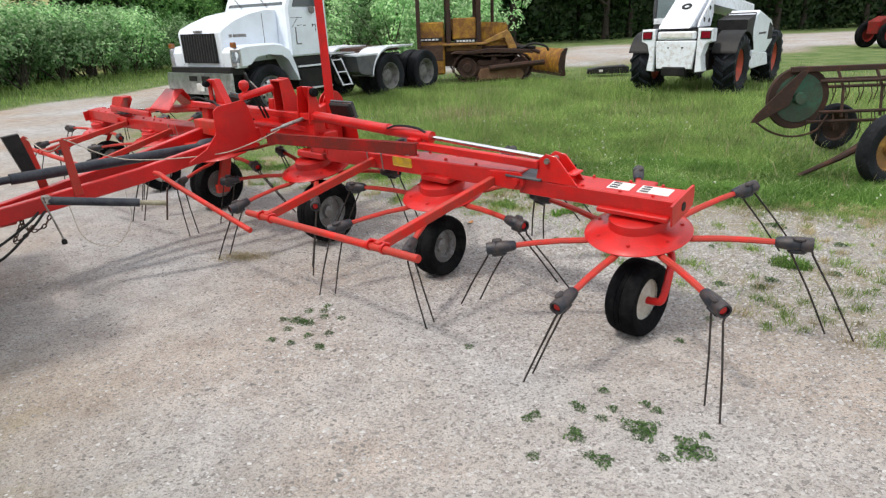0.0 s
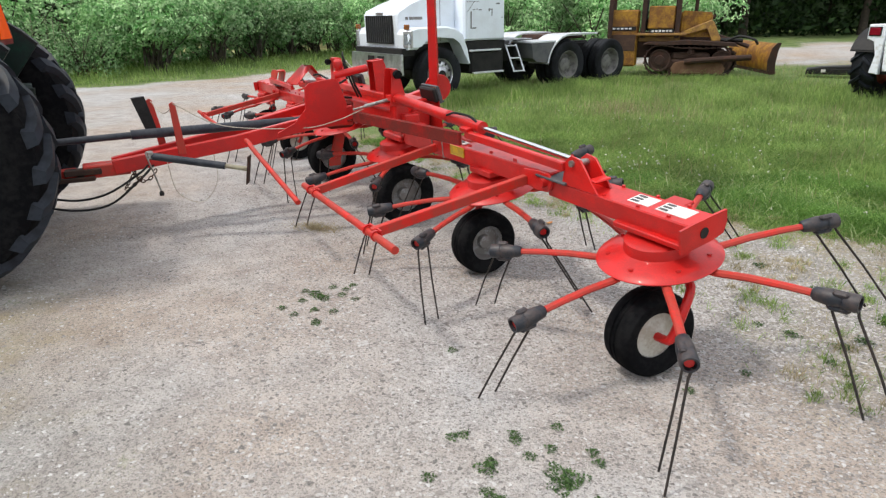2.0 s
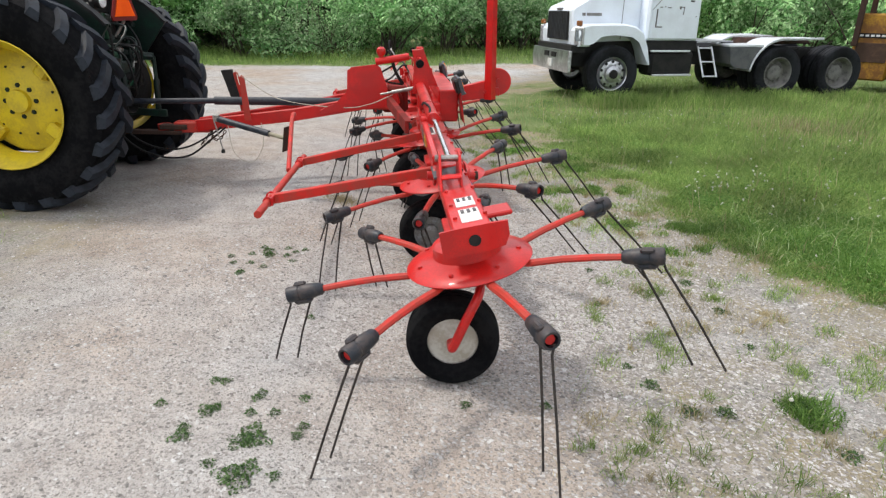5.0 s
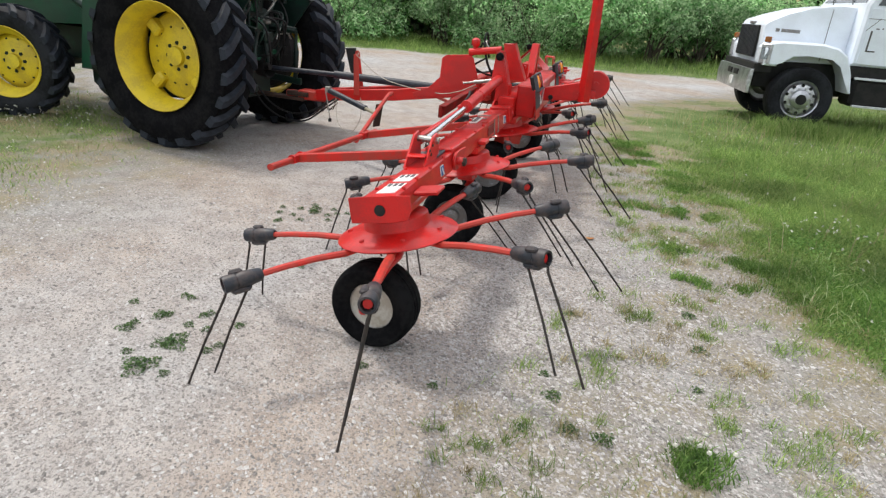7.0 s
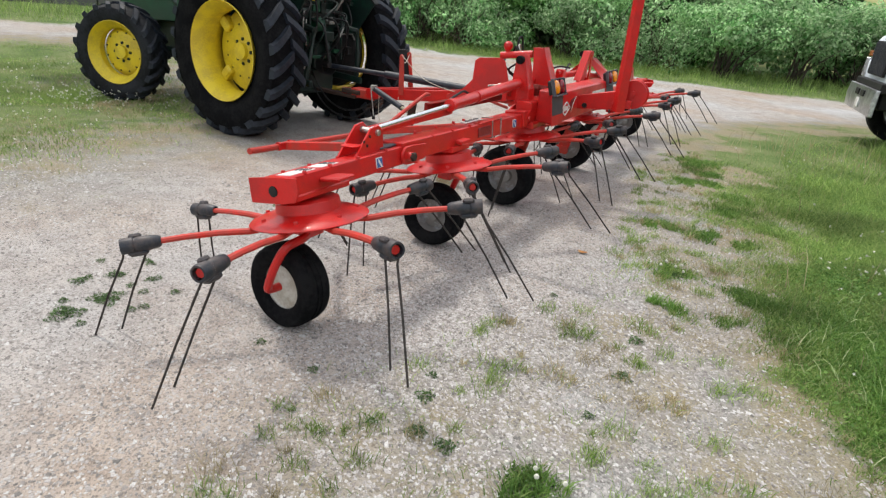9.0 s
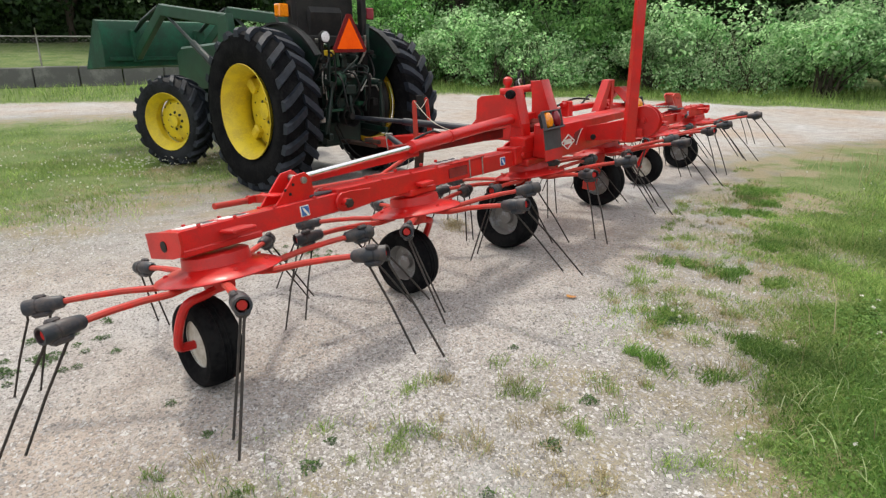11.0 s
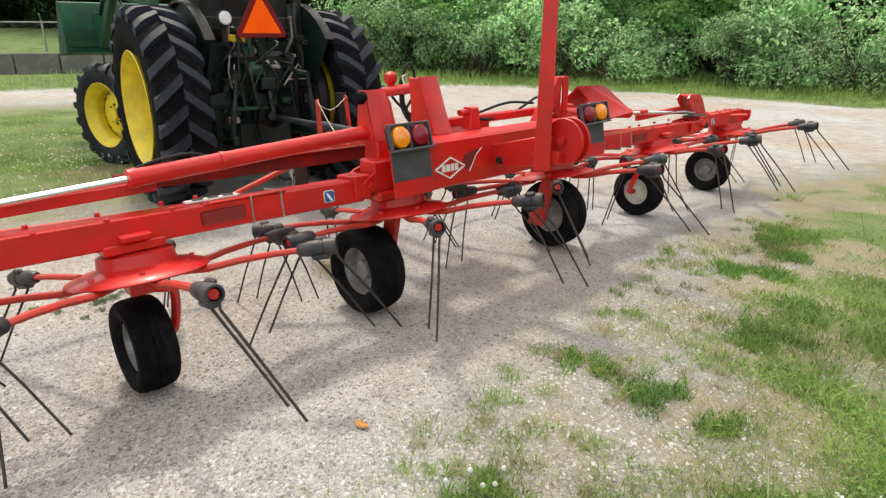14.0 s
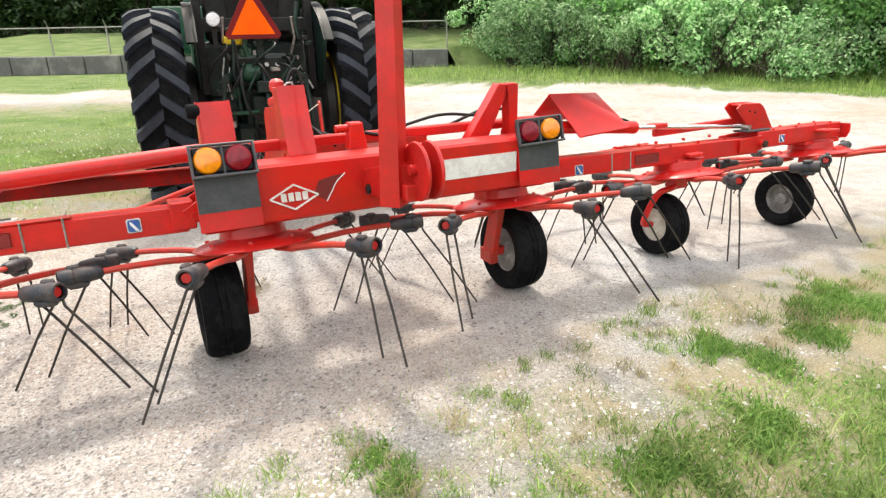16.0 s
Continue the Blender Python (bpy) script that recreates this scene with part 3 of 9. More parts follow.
def arm_meshes(turn):
    """Arm, tine holder, and the inner and outer tine of a rotor that turns one way or the other."""
    a = B()
    tube(a, [(0.17, 0, -0.030), (0.28, 0, -0.034), (0.42, 0, -0.018), (0.56, 0, -0.012), (0.69, 0, -0.012)], [0.021, 0.021, 0.020, 0.019, 0.018], 8, flat=0.75)
    box(a, (0.15, -0.03, -0.018), (0.26, 0.03, -0.008), bevel=0.002)
    h = B()
    m = Matrix.Translation((0.68, 0, -0.012)) @ TO_X
    lathe(h, [(0.020, -0.02), (0.028, -0.01), (0.033, 0.03), (0.035, 0.05), (0.035, 0.075), (0.032, 0.08), (0.032, 0.088), (0.036, 0.093), (0.036, 0.135), (0.033, 0.145), (0.025, 0.145), (0.023, 0.08), (0, 0.08)], 18, m)
    box(h, (0.715, -0.026, -0.062), (0.80, 0.026, -0.03), bevel=0.012)
    box(h, (0.735, -0.014 - 0.016 * turn, 0.010), (0.79, 0.014 - 0.016 * turn, 0.034), bevel=0.008)
    core = B()
    lathe(core, [(0, 0.0), (0.019, 0.0), (0.019, 0.05), (0, 0.05)], 8, Matrix.Translation((0.762, 0, -0.012)) @ TO_X)
    tines = []
    for x0, out, length in ((0.725, 0.19, 0.38), (0.815, 0.22, 0.40)):
        t = B()
        top = Vector((x0, 0, -0.045))
        tip = top + Vector((out, -0.13 * turn, -length))
        tube(t, [(x0, 0.012, -0.03), top.lerp(tip, 0.05), top.lerp(tip, 0.5) + Vector((0.006, 0, 0)), tip], [0.0055, 0.0055, 0.0052, 0.0048], 6)
        tines.append(t)
    return (finish(a, "tine_arm", RED_WORN), finish(h, "tine_holder", HOLDER), finish(core, "pivot_core", RED), finish(tines[0], "tine", STEEL), finish(tines[1], "tine", STEEL))


SETS = {1: arm_meshes(1), -1: arm_meshes(-1)}


def disc_mesh():
    d = B()
    lathe(d, [(0, 0.085), (0.135, 0.085), (0.15, 0.078), (0.155, 0.03), (0.175, 0.022), (0.22, 0.016), (0.275, -0.004), (0.283, -0.012), (0.278, -0.018), (0.2, -0.006), (0, -0.006)], 48)
    for k in range(7):
        a = 2 * math.pi * (k + 0.5) / 7
        bolt(d, (0.225 * math.cos(a), 0.225 * math.sin(a), 0.014), (0, 0, 1), 0.011, 0.009)
    return finish(d, "rotor_disc", RED)


DISC = disc_mesh()
for i, s in enumerate(ROTORS):
    turn = 1 if i % 2 == 0 else -1
    disc = part("rotor_disc", DISC, None, tedder, "round red pressed-steel rotor disc", Matrix.Translation(V(s, 0, ROTOR_Z)) @ pose(0, 0, 0, TILT_ROTOR, 0, 0))
    arm_me, holder_me, core_me, tine_a, tine_b = SETS[turn]
    for k in range(7):
        # angles count from the beam towards the tractor
        at = pose(0, 0, 0, 0, 0, -(PHASES[i] + k * 360 / 7))
        part("tine_arm", arm_me, None, disc, "red tubular tine arm", at)
        part("tine_holder", holder_me, None, disc, "grey moulded tine holder", at)
        part("pivot_core", core_me, None, disc, "", at)
        part("tine", tine_a, None, disc, "dark spring steel tine", at)
        part("tine", tine_b, None, disc, "dark spring steel tine", at)

# wheels under the rotors
WHEEL_R = 0.212


def small_tyre():
    t = B()
    prof = [(0.115, -0.062), (0.135, -0.082), (0.165, -0.094), (0.190, -0.092), (0.204, -0.078), (0.2105, -0.05), (0.212, -0.022), (0.207, -0.018), (0.207, -0.012),
            (0.212, -0.008), (0.212, 0.008), (0.207, 0.012), (0.207, 0.018), (0.212, 0.022), (0.2105, 0.05), (0.204, 0.078), (0.190, 0.092), (0.165, 0.094), (0.135, 0.082), (0.115, 0.062)]
    lathe(t, prof, 40, TO_X, close=True)
    return finish(t, "tyre", RUBBER)


def small_rim(material):
    r = B()
    lathe(r, [(0.122, -0.066), (0.116, -0.06), (0.108, -0.03), (0.10, 0.0), (0.10, 0.02), (0.118, 0.045), (0.126, 0.062), (0.134, 0.07), (0.126, 0.058), (0.112, 0.044), (0.06, 0.05),
              (0.045, 0.06), (0.03, 0.066), (0, 0.066)], 32, TO_X)
    lathe(r, [(0.10, 0.0), (0.05, -0.004), (0.042, -0.03), (0, -0.032)], 32, TO_X)
    return finish(r, "wheel", material)


TYRE_SMALL = small_tyre()
RIM_PALE, RIM_DULL = small_rim(RIM_GREY), small_rim(RIM_STEEL)
RIM_RING = B()
lathe(RIM_RING, [(0.112, 0.050), (0.121, 0.064), (0.130, 0.074), (0.136, 0.073), (0.133, 0.066), (0.124, 0.056)], 32, TO_X, close=True)
RIM_RING = finish(RIM_RING, "rim_ring", ZINC)
for s, arm_side, pale in ((3.56, 1, True), (2.11, -1, False), (0.89, -1, False), (-0.83, 1, False), (-2.05, 1, True), (-3.38, -1, False)):
    big = 1.17 if abs(s) < 1 else 1.0
    WHEEL_R = 0.212 * big
    wheel = part("wheel", RIM_PALE if pale else RIM_DULL, None, tedder, "pale grey steel wheel" if pale else "dull grey steel wheel", Matrix.Translation(V(s, 0.07, WHEEL_R - HOLLOW)) @ pose(0, 0, 0, 0, 0, (0 if arm_side > 0 else 180) + (-6 if s > 3 else 0)) @ Matrix.Diagonal((0.92 * big, big, big, 1)))
    part("tyre", TYRE_SMALL, None, wheel, "black ribbed rubber tyre")
    part("rim_ring", RIM_RING, None, wheel, "bright worn rim edge")
    leg = B()
    if abs(s) > 1:
        rotor = min(ROTORS, key=lambda q: abs(q - s))
        x = s + arm_side * 0.145
        tube(leg, curve_points([V(rotor, 0.0, 0.53), V(rotor + 0.03 * arm_side, -0.02, 0.475), V((rotor + x) / 2, -0.04, 0.465), V(x - 0.02 * arm_side, -0.02, 0.44), V(x, 0.03, 0.34), V(x - 0.005 * arm_side, 0.08, 0.215), V(x - 0.04 * arm_side, 0.085, 0.192), V(s + 0.02 * arm_side, 0.08, WHEEL_R - HOLLOW)], 4), 0.021, 10)
        box(leg, V(rotor - 0.05, -0.05, 0.455), V(rotor + 0.06, 0.05, 0.53), bevel=0.006)
        part("wheel_fork", leg, RED, tedder, "bent red tube wheel fork")
    else:
        x = s + arm_side * 0.15
        d = V(0, 0.10, -0.36)
        prism(leg, [(0.05, 0.55), (-0.05, 0.55), (-0.16, 0.17), (-0.05, 0.15)], x - 0.02, x + 0.02, "x", bevel=0.004)
        box(leg, V(min(x, s), 0.055, WHEEL_R - HOLLOW - 0.025), V(max(x, s), 0.105, WHEEL_R - HOLLOW + 0.025), bevel=0.004)
        box(leg, V(x - 0.028, 0.04, 0.155), V(x + 0.028, 0.16, 0.235), bevel=0.004)
        part("wheel_leg", leg, RED_WORN, tedder, "flat red steel wheel leg")


def beam_box(bm, s0, s1, mid_v, mid_z, w, h, tilt=6, bevel=0.006, drop=0.0):
    """A box section along the wing, tipped a little to the front; drop: how much lower its far end is."""
    c = Matrix.Translation(V((s0 + s1) / 2, mid_v, mid_z)) @ pose(0, 0, 0, tilt, math.degrees(math.atan2(drop, abs(s1 - s0))) * (1 if s1 > s0 else -1), 0)
    L = abs(s1 - s0) / 2
    box(bm, (-L, -w / 2, -h / 2), (L, w / 2, h / 2), c, bevel)


for side in (1, -1):
    near = side > 0
    standing = set(tedder.children)
    # outer wing section with its end plate
    o = B()
    mid_z, deep_z, tip_deg = (0.721, 0.10, 11) if near else (0.742, 0.118, 6)
    beam_box(o, side * 2.78, side * 3.725, 0.012, mid_z, 0.155, deep_z, tip_deg)
    beam_box(o, side * 3.30, side * 3.70, 0.012, 0.668, 0.19, 0.03, tip_deg)
    tip = Matrix.Translation(V(side * 3.730, 0.008, 0.714 if near else 0.728)) @ pose(0, 0, 0, tip_deg, 0, 0)
    ring_o = [(-0.137, 0.058), (-0.06, 0.061), (0.06, 0.061), (0.142, 0.058), (0.142, 0.0), (0.12, -0.045), (0.05, -0.055), (-0.05, -0.055), (-0.137, -0.053), (-0.138, 0.0)]
    for a, b in ((-0.006, 0.006),):
        outer = [[o.verts.new(tip @ Vector((q, y, z))) for y, z in ring_o] for q in (a, b)]
        inner = [[o.verts.new(tip @ Vector((q, 0.026 * math.cos(-t), 0.026 * math.sin(-t)))) for t in (math.radians(180 + 25) + 2 * math.pi * j / 10 for j in range(10))] for q in (a, b)]
        for q in (0, 1):
            for j in range(10):
                o.faces.new((outer[q][j], outer[q][(j + 1) % 10], inner[q][(j + 1) % 10], inner[q][j]))
        for j in range(10):
            o.faces.new((outer[0][j], outer[0][(j + 1) % 10], outer[1][(j + 1) % 10], outer[1][j]))
            o.faces.new((inner[0][j], inner[0][(j + 1) % 10], inner[1][(j + 1) % 10], inner[1][j]))
    # stub bracket towards the rear
    beam_box(o, side * 3.40, side * 3.52, -0.125, mid_z + 0.03, 0.12, 0.02, tip_deg)
    for q in (2.95, 3.2, 3.42, 3.6):
        for v in (0.075, -0.05):
            bolt(o, V(side * q, v, mid_z + deep_z / 2 - (v - 0.012) * math.tan(math.radians(tip_deg))), (0, -0.15, 1), 0.010, 0.011)
    outer_beam = part("outer_beam", o, RED, tedder, "red box-section outer wing beam")
    hole = B()
    lathe(hole, [(0, 0), (0.025, 0), (0.025, 0.003), (0, 0.003)], 14, tip @ Matrix.Translation((side * 0.006 if near else -0.0095, 0, 0)) @ TO_X)
    part("beam_opening", hole, BLACK, outer_beam, "dark round opening in the beam's end")
    # inner wing section
    w = B()
    beam_box(w, side * 0.98, side * 2.80, 0.012, 0.725, 0.15, 0.115, drop=-0.03 if near else 0.03)
    for q in (1.8, 1.95, 2.2, 2.45):
        for v in (0.075, -0.05):
            bolt(w, V(side * q, v, 0.79), (0, 0.1, 1), 0.011, 0.012)
    # lug on the rear flank and hub seat over the rotor
    box(w, V(side * 2.12 - 0.06, -0.07, 0.71), V(side * 2.12 + 0.06, -0.12, 0.735), bevel=0.004)
    beam_box(w, side * 2.0, side * 2.24, 0.012, 0.668, 0.2, 0.04)
    beam_box(w, side * 0.95, side * 1.05, 0.0, 0.730, 0.165, 0.125)
    inner_beam = part("inner_beam", w, RED, tedder, "red box-section inner wing beam")
    for q in (1.45, 1.6):
        st = B()
        beam_box(st, side * q, side * (q + 0.009), 0.012, 0.722, 0.163, 0.13, bevel=0.003)
        part("strap", st, ZINC, inner_beam, "zinc U-bolt strap")
    # hinge between the two
    h = B()
    for v in (0.10, -0.078):
        prism(h, [(side * 2.58, 0.775), (side * 2.72, 0.785), (side * 2.78, 0.785), (side * 2.78, 0.682), (side * 2.72, 0.68), (side * 2.58, 0.688)], -v - 0.006, -v + 0.006, "y", bevel=0.003)
        lathe(h, [(0, -0.008), (0.05, -0.008), (0.053, 0.0), (0.05, 0.008), (0, 0.008)], 20, Matrix.Translation(V(side * 2.78, v, 0.735)) @ TO_Y)
    lathe(h, [(0, -0.13), (0.024, -0.13), (0.024, 0.13), (0, 0.13)], 14, Matrix.Translation(V(side * 2.78, 0.01, 0.735)) @ TO_Y)
    bp = B()
    bolt(bp, V(side * 2.78, -0.12, 0.735), (0, 1, 0), 0.026, 0.016)
    part("pivot_bolt", bp, RUST, tedder, "brown greasy pivot bolt")
    part("wing_hinge", h, RED, tedder, "worn red hinge plates with a pivot pin")
    pad = B()
    if near:
        beam_box(pad, 2.70, 2.95, 0.05, 0.774, 0.135, 0.012, 11, 0.003)
    else:
        beam_box(pad, -2.92, -2.68, 0.01, 0.812, 0.13, 0.014)
    part("slide_plate", pad, CHARCOAL, tedder, "dark grey plate over the hinge")
    # cylinder bracket: two drilled triangular cheeks
    c = B()
    shape = [(3.18, 0.757), (3.04, 0.905), (2.97, 0.915), (2.93, 0.885), (2.91, 0.757)] if near else [(-2.99, 0.815), (-2.87, 0.97), (-2.82, 1.0), (-2.63, 1.005), (-2.59, 0.975), (-2.76, 0.815)]
    for v in (0.095, -0.005):
        prism(c, shape, -v - 0.006, -v + 0.006, "y", bevel=0.002)
    if near:
        beam_box(c, 3.10, 3.16, 0.045, 0.82, 0.10, 0.012)
    else:
        box(c, V(-2.83, 0.095, 0.985), V(-2.64, -0.005, 0.997), bevel=0.002)
    bracket = part("cylinder_bracket", c, RED, tedder, "red drilled triangular bracket" if near else "red two-cheek bracket leaning inwards")
    for q, z in ((3.05, 0.865), (3.10, 0.845), (3.07, 0.82)) if near else ((2.78, 0.94), (2.72, 0.95)):
        hb = B()
        lathe(hb, [(0, 0), (0.008, 0), (0.008, 0.004), (0, 0.004)], 8, Matrix.Translation(V(side * q, -0.011, z)) @ pose(0, 0, 0, -90, 0, 0))
        part("drilled_hole", hb, BLACK, bracket)
    pin = B()
    lathe(pin, [(0, -0.07), (0.017, -0.07), (0.017, 0.07), (0, 0.07)], 10, Matrix.Translation(V(2.985, 0.045, 0.878) if near else V(-2.73, 0.045, 0.84)) @ TO_Y)
    part("pin", pin, ZINC, bracket, "zinc-plated pivot pin")
    # folding cylinder: chrome rod into a red barrel
    eye, mid, root = (V(2.985, 0.045, 0.878), V(2.06, 0.055, 0.922), V(0.86, 0.075, 0.985)) if near else (V(-2.73, 0.045, 0.84), V(-1.72, 0.055, 0.915), V(-0.86, 0.075, 0.985))
    rod = B()
    tube(rod, [eye, mid], 0.0155, 14)
    barrel = B()
    tube(barrel, [mid + (eye - mid) * 0.01, mid + (root - mid) * 0.02, mid + (root - mid) * 0.03, root], [0.040, 0.042, 0.038, 0.038], 18)
    lathe(barrel, [(0.037, -0.012), (0.042, -0.012), (0.042, 0.012), (0.037, 0.012)], 18, Matrix.Translation(mid.lerp(root, 0.33)) @ (root - mid).to_track_quat("Z", "Y").to_matrix().to_4x4(), close=True)
    ram = part("hydraulic_cylinder", barrel, RED, tedder, "red folding cylinder barrel")
    part("piston_rod", rod, CHROME, ram, "bright chrome piston rod")
    hose = B()
    tube(hose, curve_points([mid.lerp(root, 0.02) + V(0, 0.02, 0.03), mid.lerp(root, 0.1) + V(0, 0.015, 0.05), mid.lerp(root, 0.22) + V(0, 0.04, 0.05), mid.lerp(root, 0.3) + V(0, 0.045, 0.02)], 5), 0.008, 6)
    part("hose", hose, HOSE, ram, "black hydraulic hose")
    # linkage bar beside the rod, in front of the beam
    lb = B()
    beam_box(lb, side * 1.95, side * 2.93, 0.105, 0.862, 0.035, 0.05, drop=0.02 * side)
    beam_box(lb, side * 1.90, side * 2.0, 0.08, 0.905, 0.10, 0.03)
    part("link_bar", lb, RED, tedder, "flat red linkage bar")
    # faded lock bar in front
    if near:
        fb = B()
        a, b = V(side * 0.58, 0.338, 0.824), V(side * 2.08, 0.225, 0.868)
        m = Matrix.Translation((a + b) / 2) @ (b - a).to_track_quat("X", "Z").to_matrix().to_4x4()
        L = (b - a).length / 2
        box(fb, (-L, -0.012, -0.036), (L, 0.012, 0.036), m, 0.003)
        box(fb, (-L, -0.012, 0.036), (L, 0.034, 0.044), m, 0.002)
        part("lock_bar", fb, RED_DULL, tedder, "faded brownish red flat bar")
    if near:
        zr = B()
        tube(zr, [V(0.735, 0.40, 0.907), V(0.745, 0.31, 0.925), V(0.745, 0.305, 0.926), V(0.765, 0.09, 0.968)], [0.009, 0.009, 0.015, 0.015], 10)
        part("lock_rod", zr, ZINC, tedder, "bright zinc lock rod")
    # flat panel, a recess's shade put in its red, and a cap strip beside the straps
    rp = B()
    beam_box(rp, side * 1.64, side * 1.84, -0.0645, 0.732, 0.004, 0.062)
    part("painted_recess", rp, RED_DEEP, inner_beam, "flat panel in a darker red that paints a shaded recess")
    rp = B()
    beam_box(rp, side * 1.42, side * 1.82, -0.035, 0.789, 0.055, 0.012)
    part("cap_strip", rp, RED_WORN, inner_beam, "raised red strip on the beam")
    # decals
    flank_v, flank_z = (-0.0676, 0.7365) if near else (-0.0685, 0.742)
    d = B()
    beam_box(d, side * 3.005, side * 3.06, flank_v, flank_z, 0.004, 0.054, tip_deg, 0)
    part("decal", d, WHITE_FLAT, outer_beam, "small blue and white square decal")
    d = B()
    beam_box(d, side * 3.0095, side * 3.0555, flank_v - 0.003, flank_z, 0.004, 0.046, tip_deg, 0)
    part("decal_field", d, BLUE, outer_beam)
    d = B()
    prism(d, [(-0.018, -0.022), (-0.006, -0.022), (0.014, 0.006), (0.017, 0.022), (0.004, 0.012)], -0.002, 0.002, "y", Matrix.Translation(V(side * 3.032, flank_v - 0.006, flank_z)) @ pose(0, 0, 0, tip_deg, 0, 0), 0)
    part("decal_stroke", d, WHITE_FLAT, outer_beam)
    d = B()
    beam_box(d, side * 1.17, side * 1.228, -0.066, 0.722, 0.004, 0.060)
    part("decal", d, WHITE_FLAT, inner_beam, "small blue and white square decal")
    d = B()
    beam_box(d, side * 1.175, side * 1.223, -0.069, 0.722, 0.004, 0.050)
    part("decal_field", d, BLUE, inner_beam)
    d = B()
    prism(d, [(-0.018, -0.022), (-0.006, -0.022), (0.014, 0.006), (0.017, 0.022), (0.004, 0.012)], -0.002, 0.002, "y", Matrix.Translation(V(side * 1.199, -0.072, 0.722)) @ pose(0, 0, 0, 6, 0, 0), 0)
    part("decal_stroke", d, WHITE_FLAT, inner_beam)
    if near:
        for q0, q1 in ((3.33, 3.46), (3.50, 3.67)):
            d = B()
            beam_box(d, q0, q1, 0.012, 0.7725, 0.085, 0.004, 11, 0)
            part("warning_label", d, WHITE_FLAT, outer_beam, "white warning label with dark pictures")
            for k in range(3):
                d = B()
                beam_box(d, q0 + 0.012, q0 + 0.058, -0.014 + k * 0.026, 0.7755 - (k - 1) * 0.026 * 0.194, 0.014, 0.003, 11, 0)
                part("label_mark", d, DECAL_DARK, outer_beam)
        d = B()
        beam_box(d, 1.72, 1.90, 0.0905, 0.735, 0.004, 0.065)
        part("warning_label", d, DECAL_YELLOW, inner_beam, "yellow warning label")
        d = B()
        beam_box(d, 1.62, 1.86, 0.047, 0.786, 0.05, 0.004)
        part("warning_label", d, WHITE_FLAT, inner_beam, "white warning label on the beam")
        for k in range(3):
            d = B()
            beam_box(d, 1.64 + k * 0.07, 1.685 + k * 0.07, 0.047, 0.789, 0.028, 0.003)
            part("label_mark", d, DECAL_DARK, inner_beam)
    # guard rail in front of the wing
    g = B()
    tube(g, [V(side * 1.25, 0.99, 0.50), V(side * 2.85, 1.04, 0.55)], 0.021, 12)
    rail = part("guard_rail", g, RED_WORN, tedder, "pale red tubular guard rail")
    for q, v, z in ((2.54, 1.03, 0.543), (1.47, 0.997, 0.507)):
        a = B()
        top = V(side * (q + 0.06), 0.10, 0.715)
        end = V(side * q, v, z)
        m = Matrix.Translation((top + end) / 2) @ (end - top).to_track_quat("X", "Z").to_matrix().to_4x4()
        L = (end - top).length / 2
        box(a, (-L, -0.02, -0.027), (L, 0.02, 0.027), m, 0.004)
        part("guard_arm", a, RED_WORN, tedder, "red box-section guard arm")
        cl = B()
        for e in (-0.055, 0.055):
            c0 = V(side * (q + e), v, z + 0.002)
            lathe(cl, [(0.021, -0.008), (0.03, -0.008), (0.03, 0.008), (0.021, 0.008)], 12, Matrix.Translation(c0) @ TO_X, close=True)
        box(cl, V(side * q - 0.075, v - 0.03, z - 0.018), V(side * q + 0.075, v - 0.018, z + 0.03), bevel=0.002)
        part("clamp", cl, RED, rail, "red clamp on the rail")
    p = B()
    tube(p, curve_points([V(side * 0.38, 1.17, 0.69), V(side * 0.46, 1.17, 0.69), V(side * 0.64, 1.16, 0.64), V(side * 1.42, 1.09, 0.435)], 5), 0.018, 12)
    part("guard_tube", p, RED_WORN, tedder, "bent pale red guard tube")
    # the far wing sits a little lower
    if not near:
        for ob in set(tedder.children) - standing:
            ob.location.z -= 0.035

# main frame: the box across the middle
f = B()
box(f, (-0.80, 0.08, 0.692), (0.80, 0.245, 0.953), bevel=0.012)
box(f, (-0.93, -0.05, 0.74), (0.93, 0.085, 0.86), bevel=0.01)
for side in (1, -1):
    box(f, (min(side * 0.60, side * 0.93), -0.10, 0.645), (max(side * 0.60, side * 0.93), 0.12, 0.70), bevel=0.012)
    for y in (-0.085, 0.075):
        prism(f, [(side * 0.78, 0.70), (side * 0.99, 0.70), (side * 1.0, 0.76), (side * 0.93, 0.80), (side * 0.80, 0.83)], y - 0.008, y + 0.008, "y", bevel=0.003)
        bolt(f, (side * 0.95, y, 0.735), (0, 1 if y > 0 else -1, 0), 0.022, 0.02)
    prism(f, [(-0.10, 0.80), (0.03, 0.80), (0.02, 0.95), (-0.09, 0.95)], side * 0.80 - 0.06, side * 0.80 + 0.06, "x", bevel=0.01)
main = part("main_frame", f, RED, tedder, "red welded box main frame")
# logo on the rear face: a diamond outline with bars in place of letters, and a swoosh
lc, lw, lh, ly = 0.545, 0.108, 0.056, 0.2485
for a, b in (((-1, 0), (0, 1)), ((0, 1), (1, 0)), ((1, 0), (0, -1)), ((0, -1), (-1, 0))):
    d = B()
    pa, pb = Vector((lc + a[0] * lw, ly, 0.80 + a[1] * lh)), Vector((lc + b[0] * lw, ly, 0.80 + b[1] * lh))
    m = Matrix.Translation((pa + pb) / 2) @ (pb - pa).to_track_quat("X", "Y").to_matrix().to_4x4()
    L = (pb - pa).length / 2
    box(d, (-L, -0.0035, -0.0035), (L, 0.0035, 0.0035), m, 0)
    part("logo_line", d, WHITE_FLAT, main)
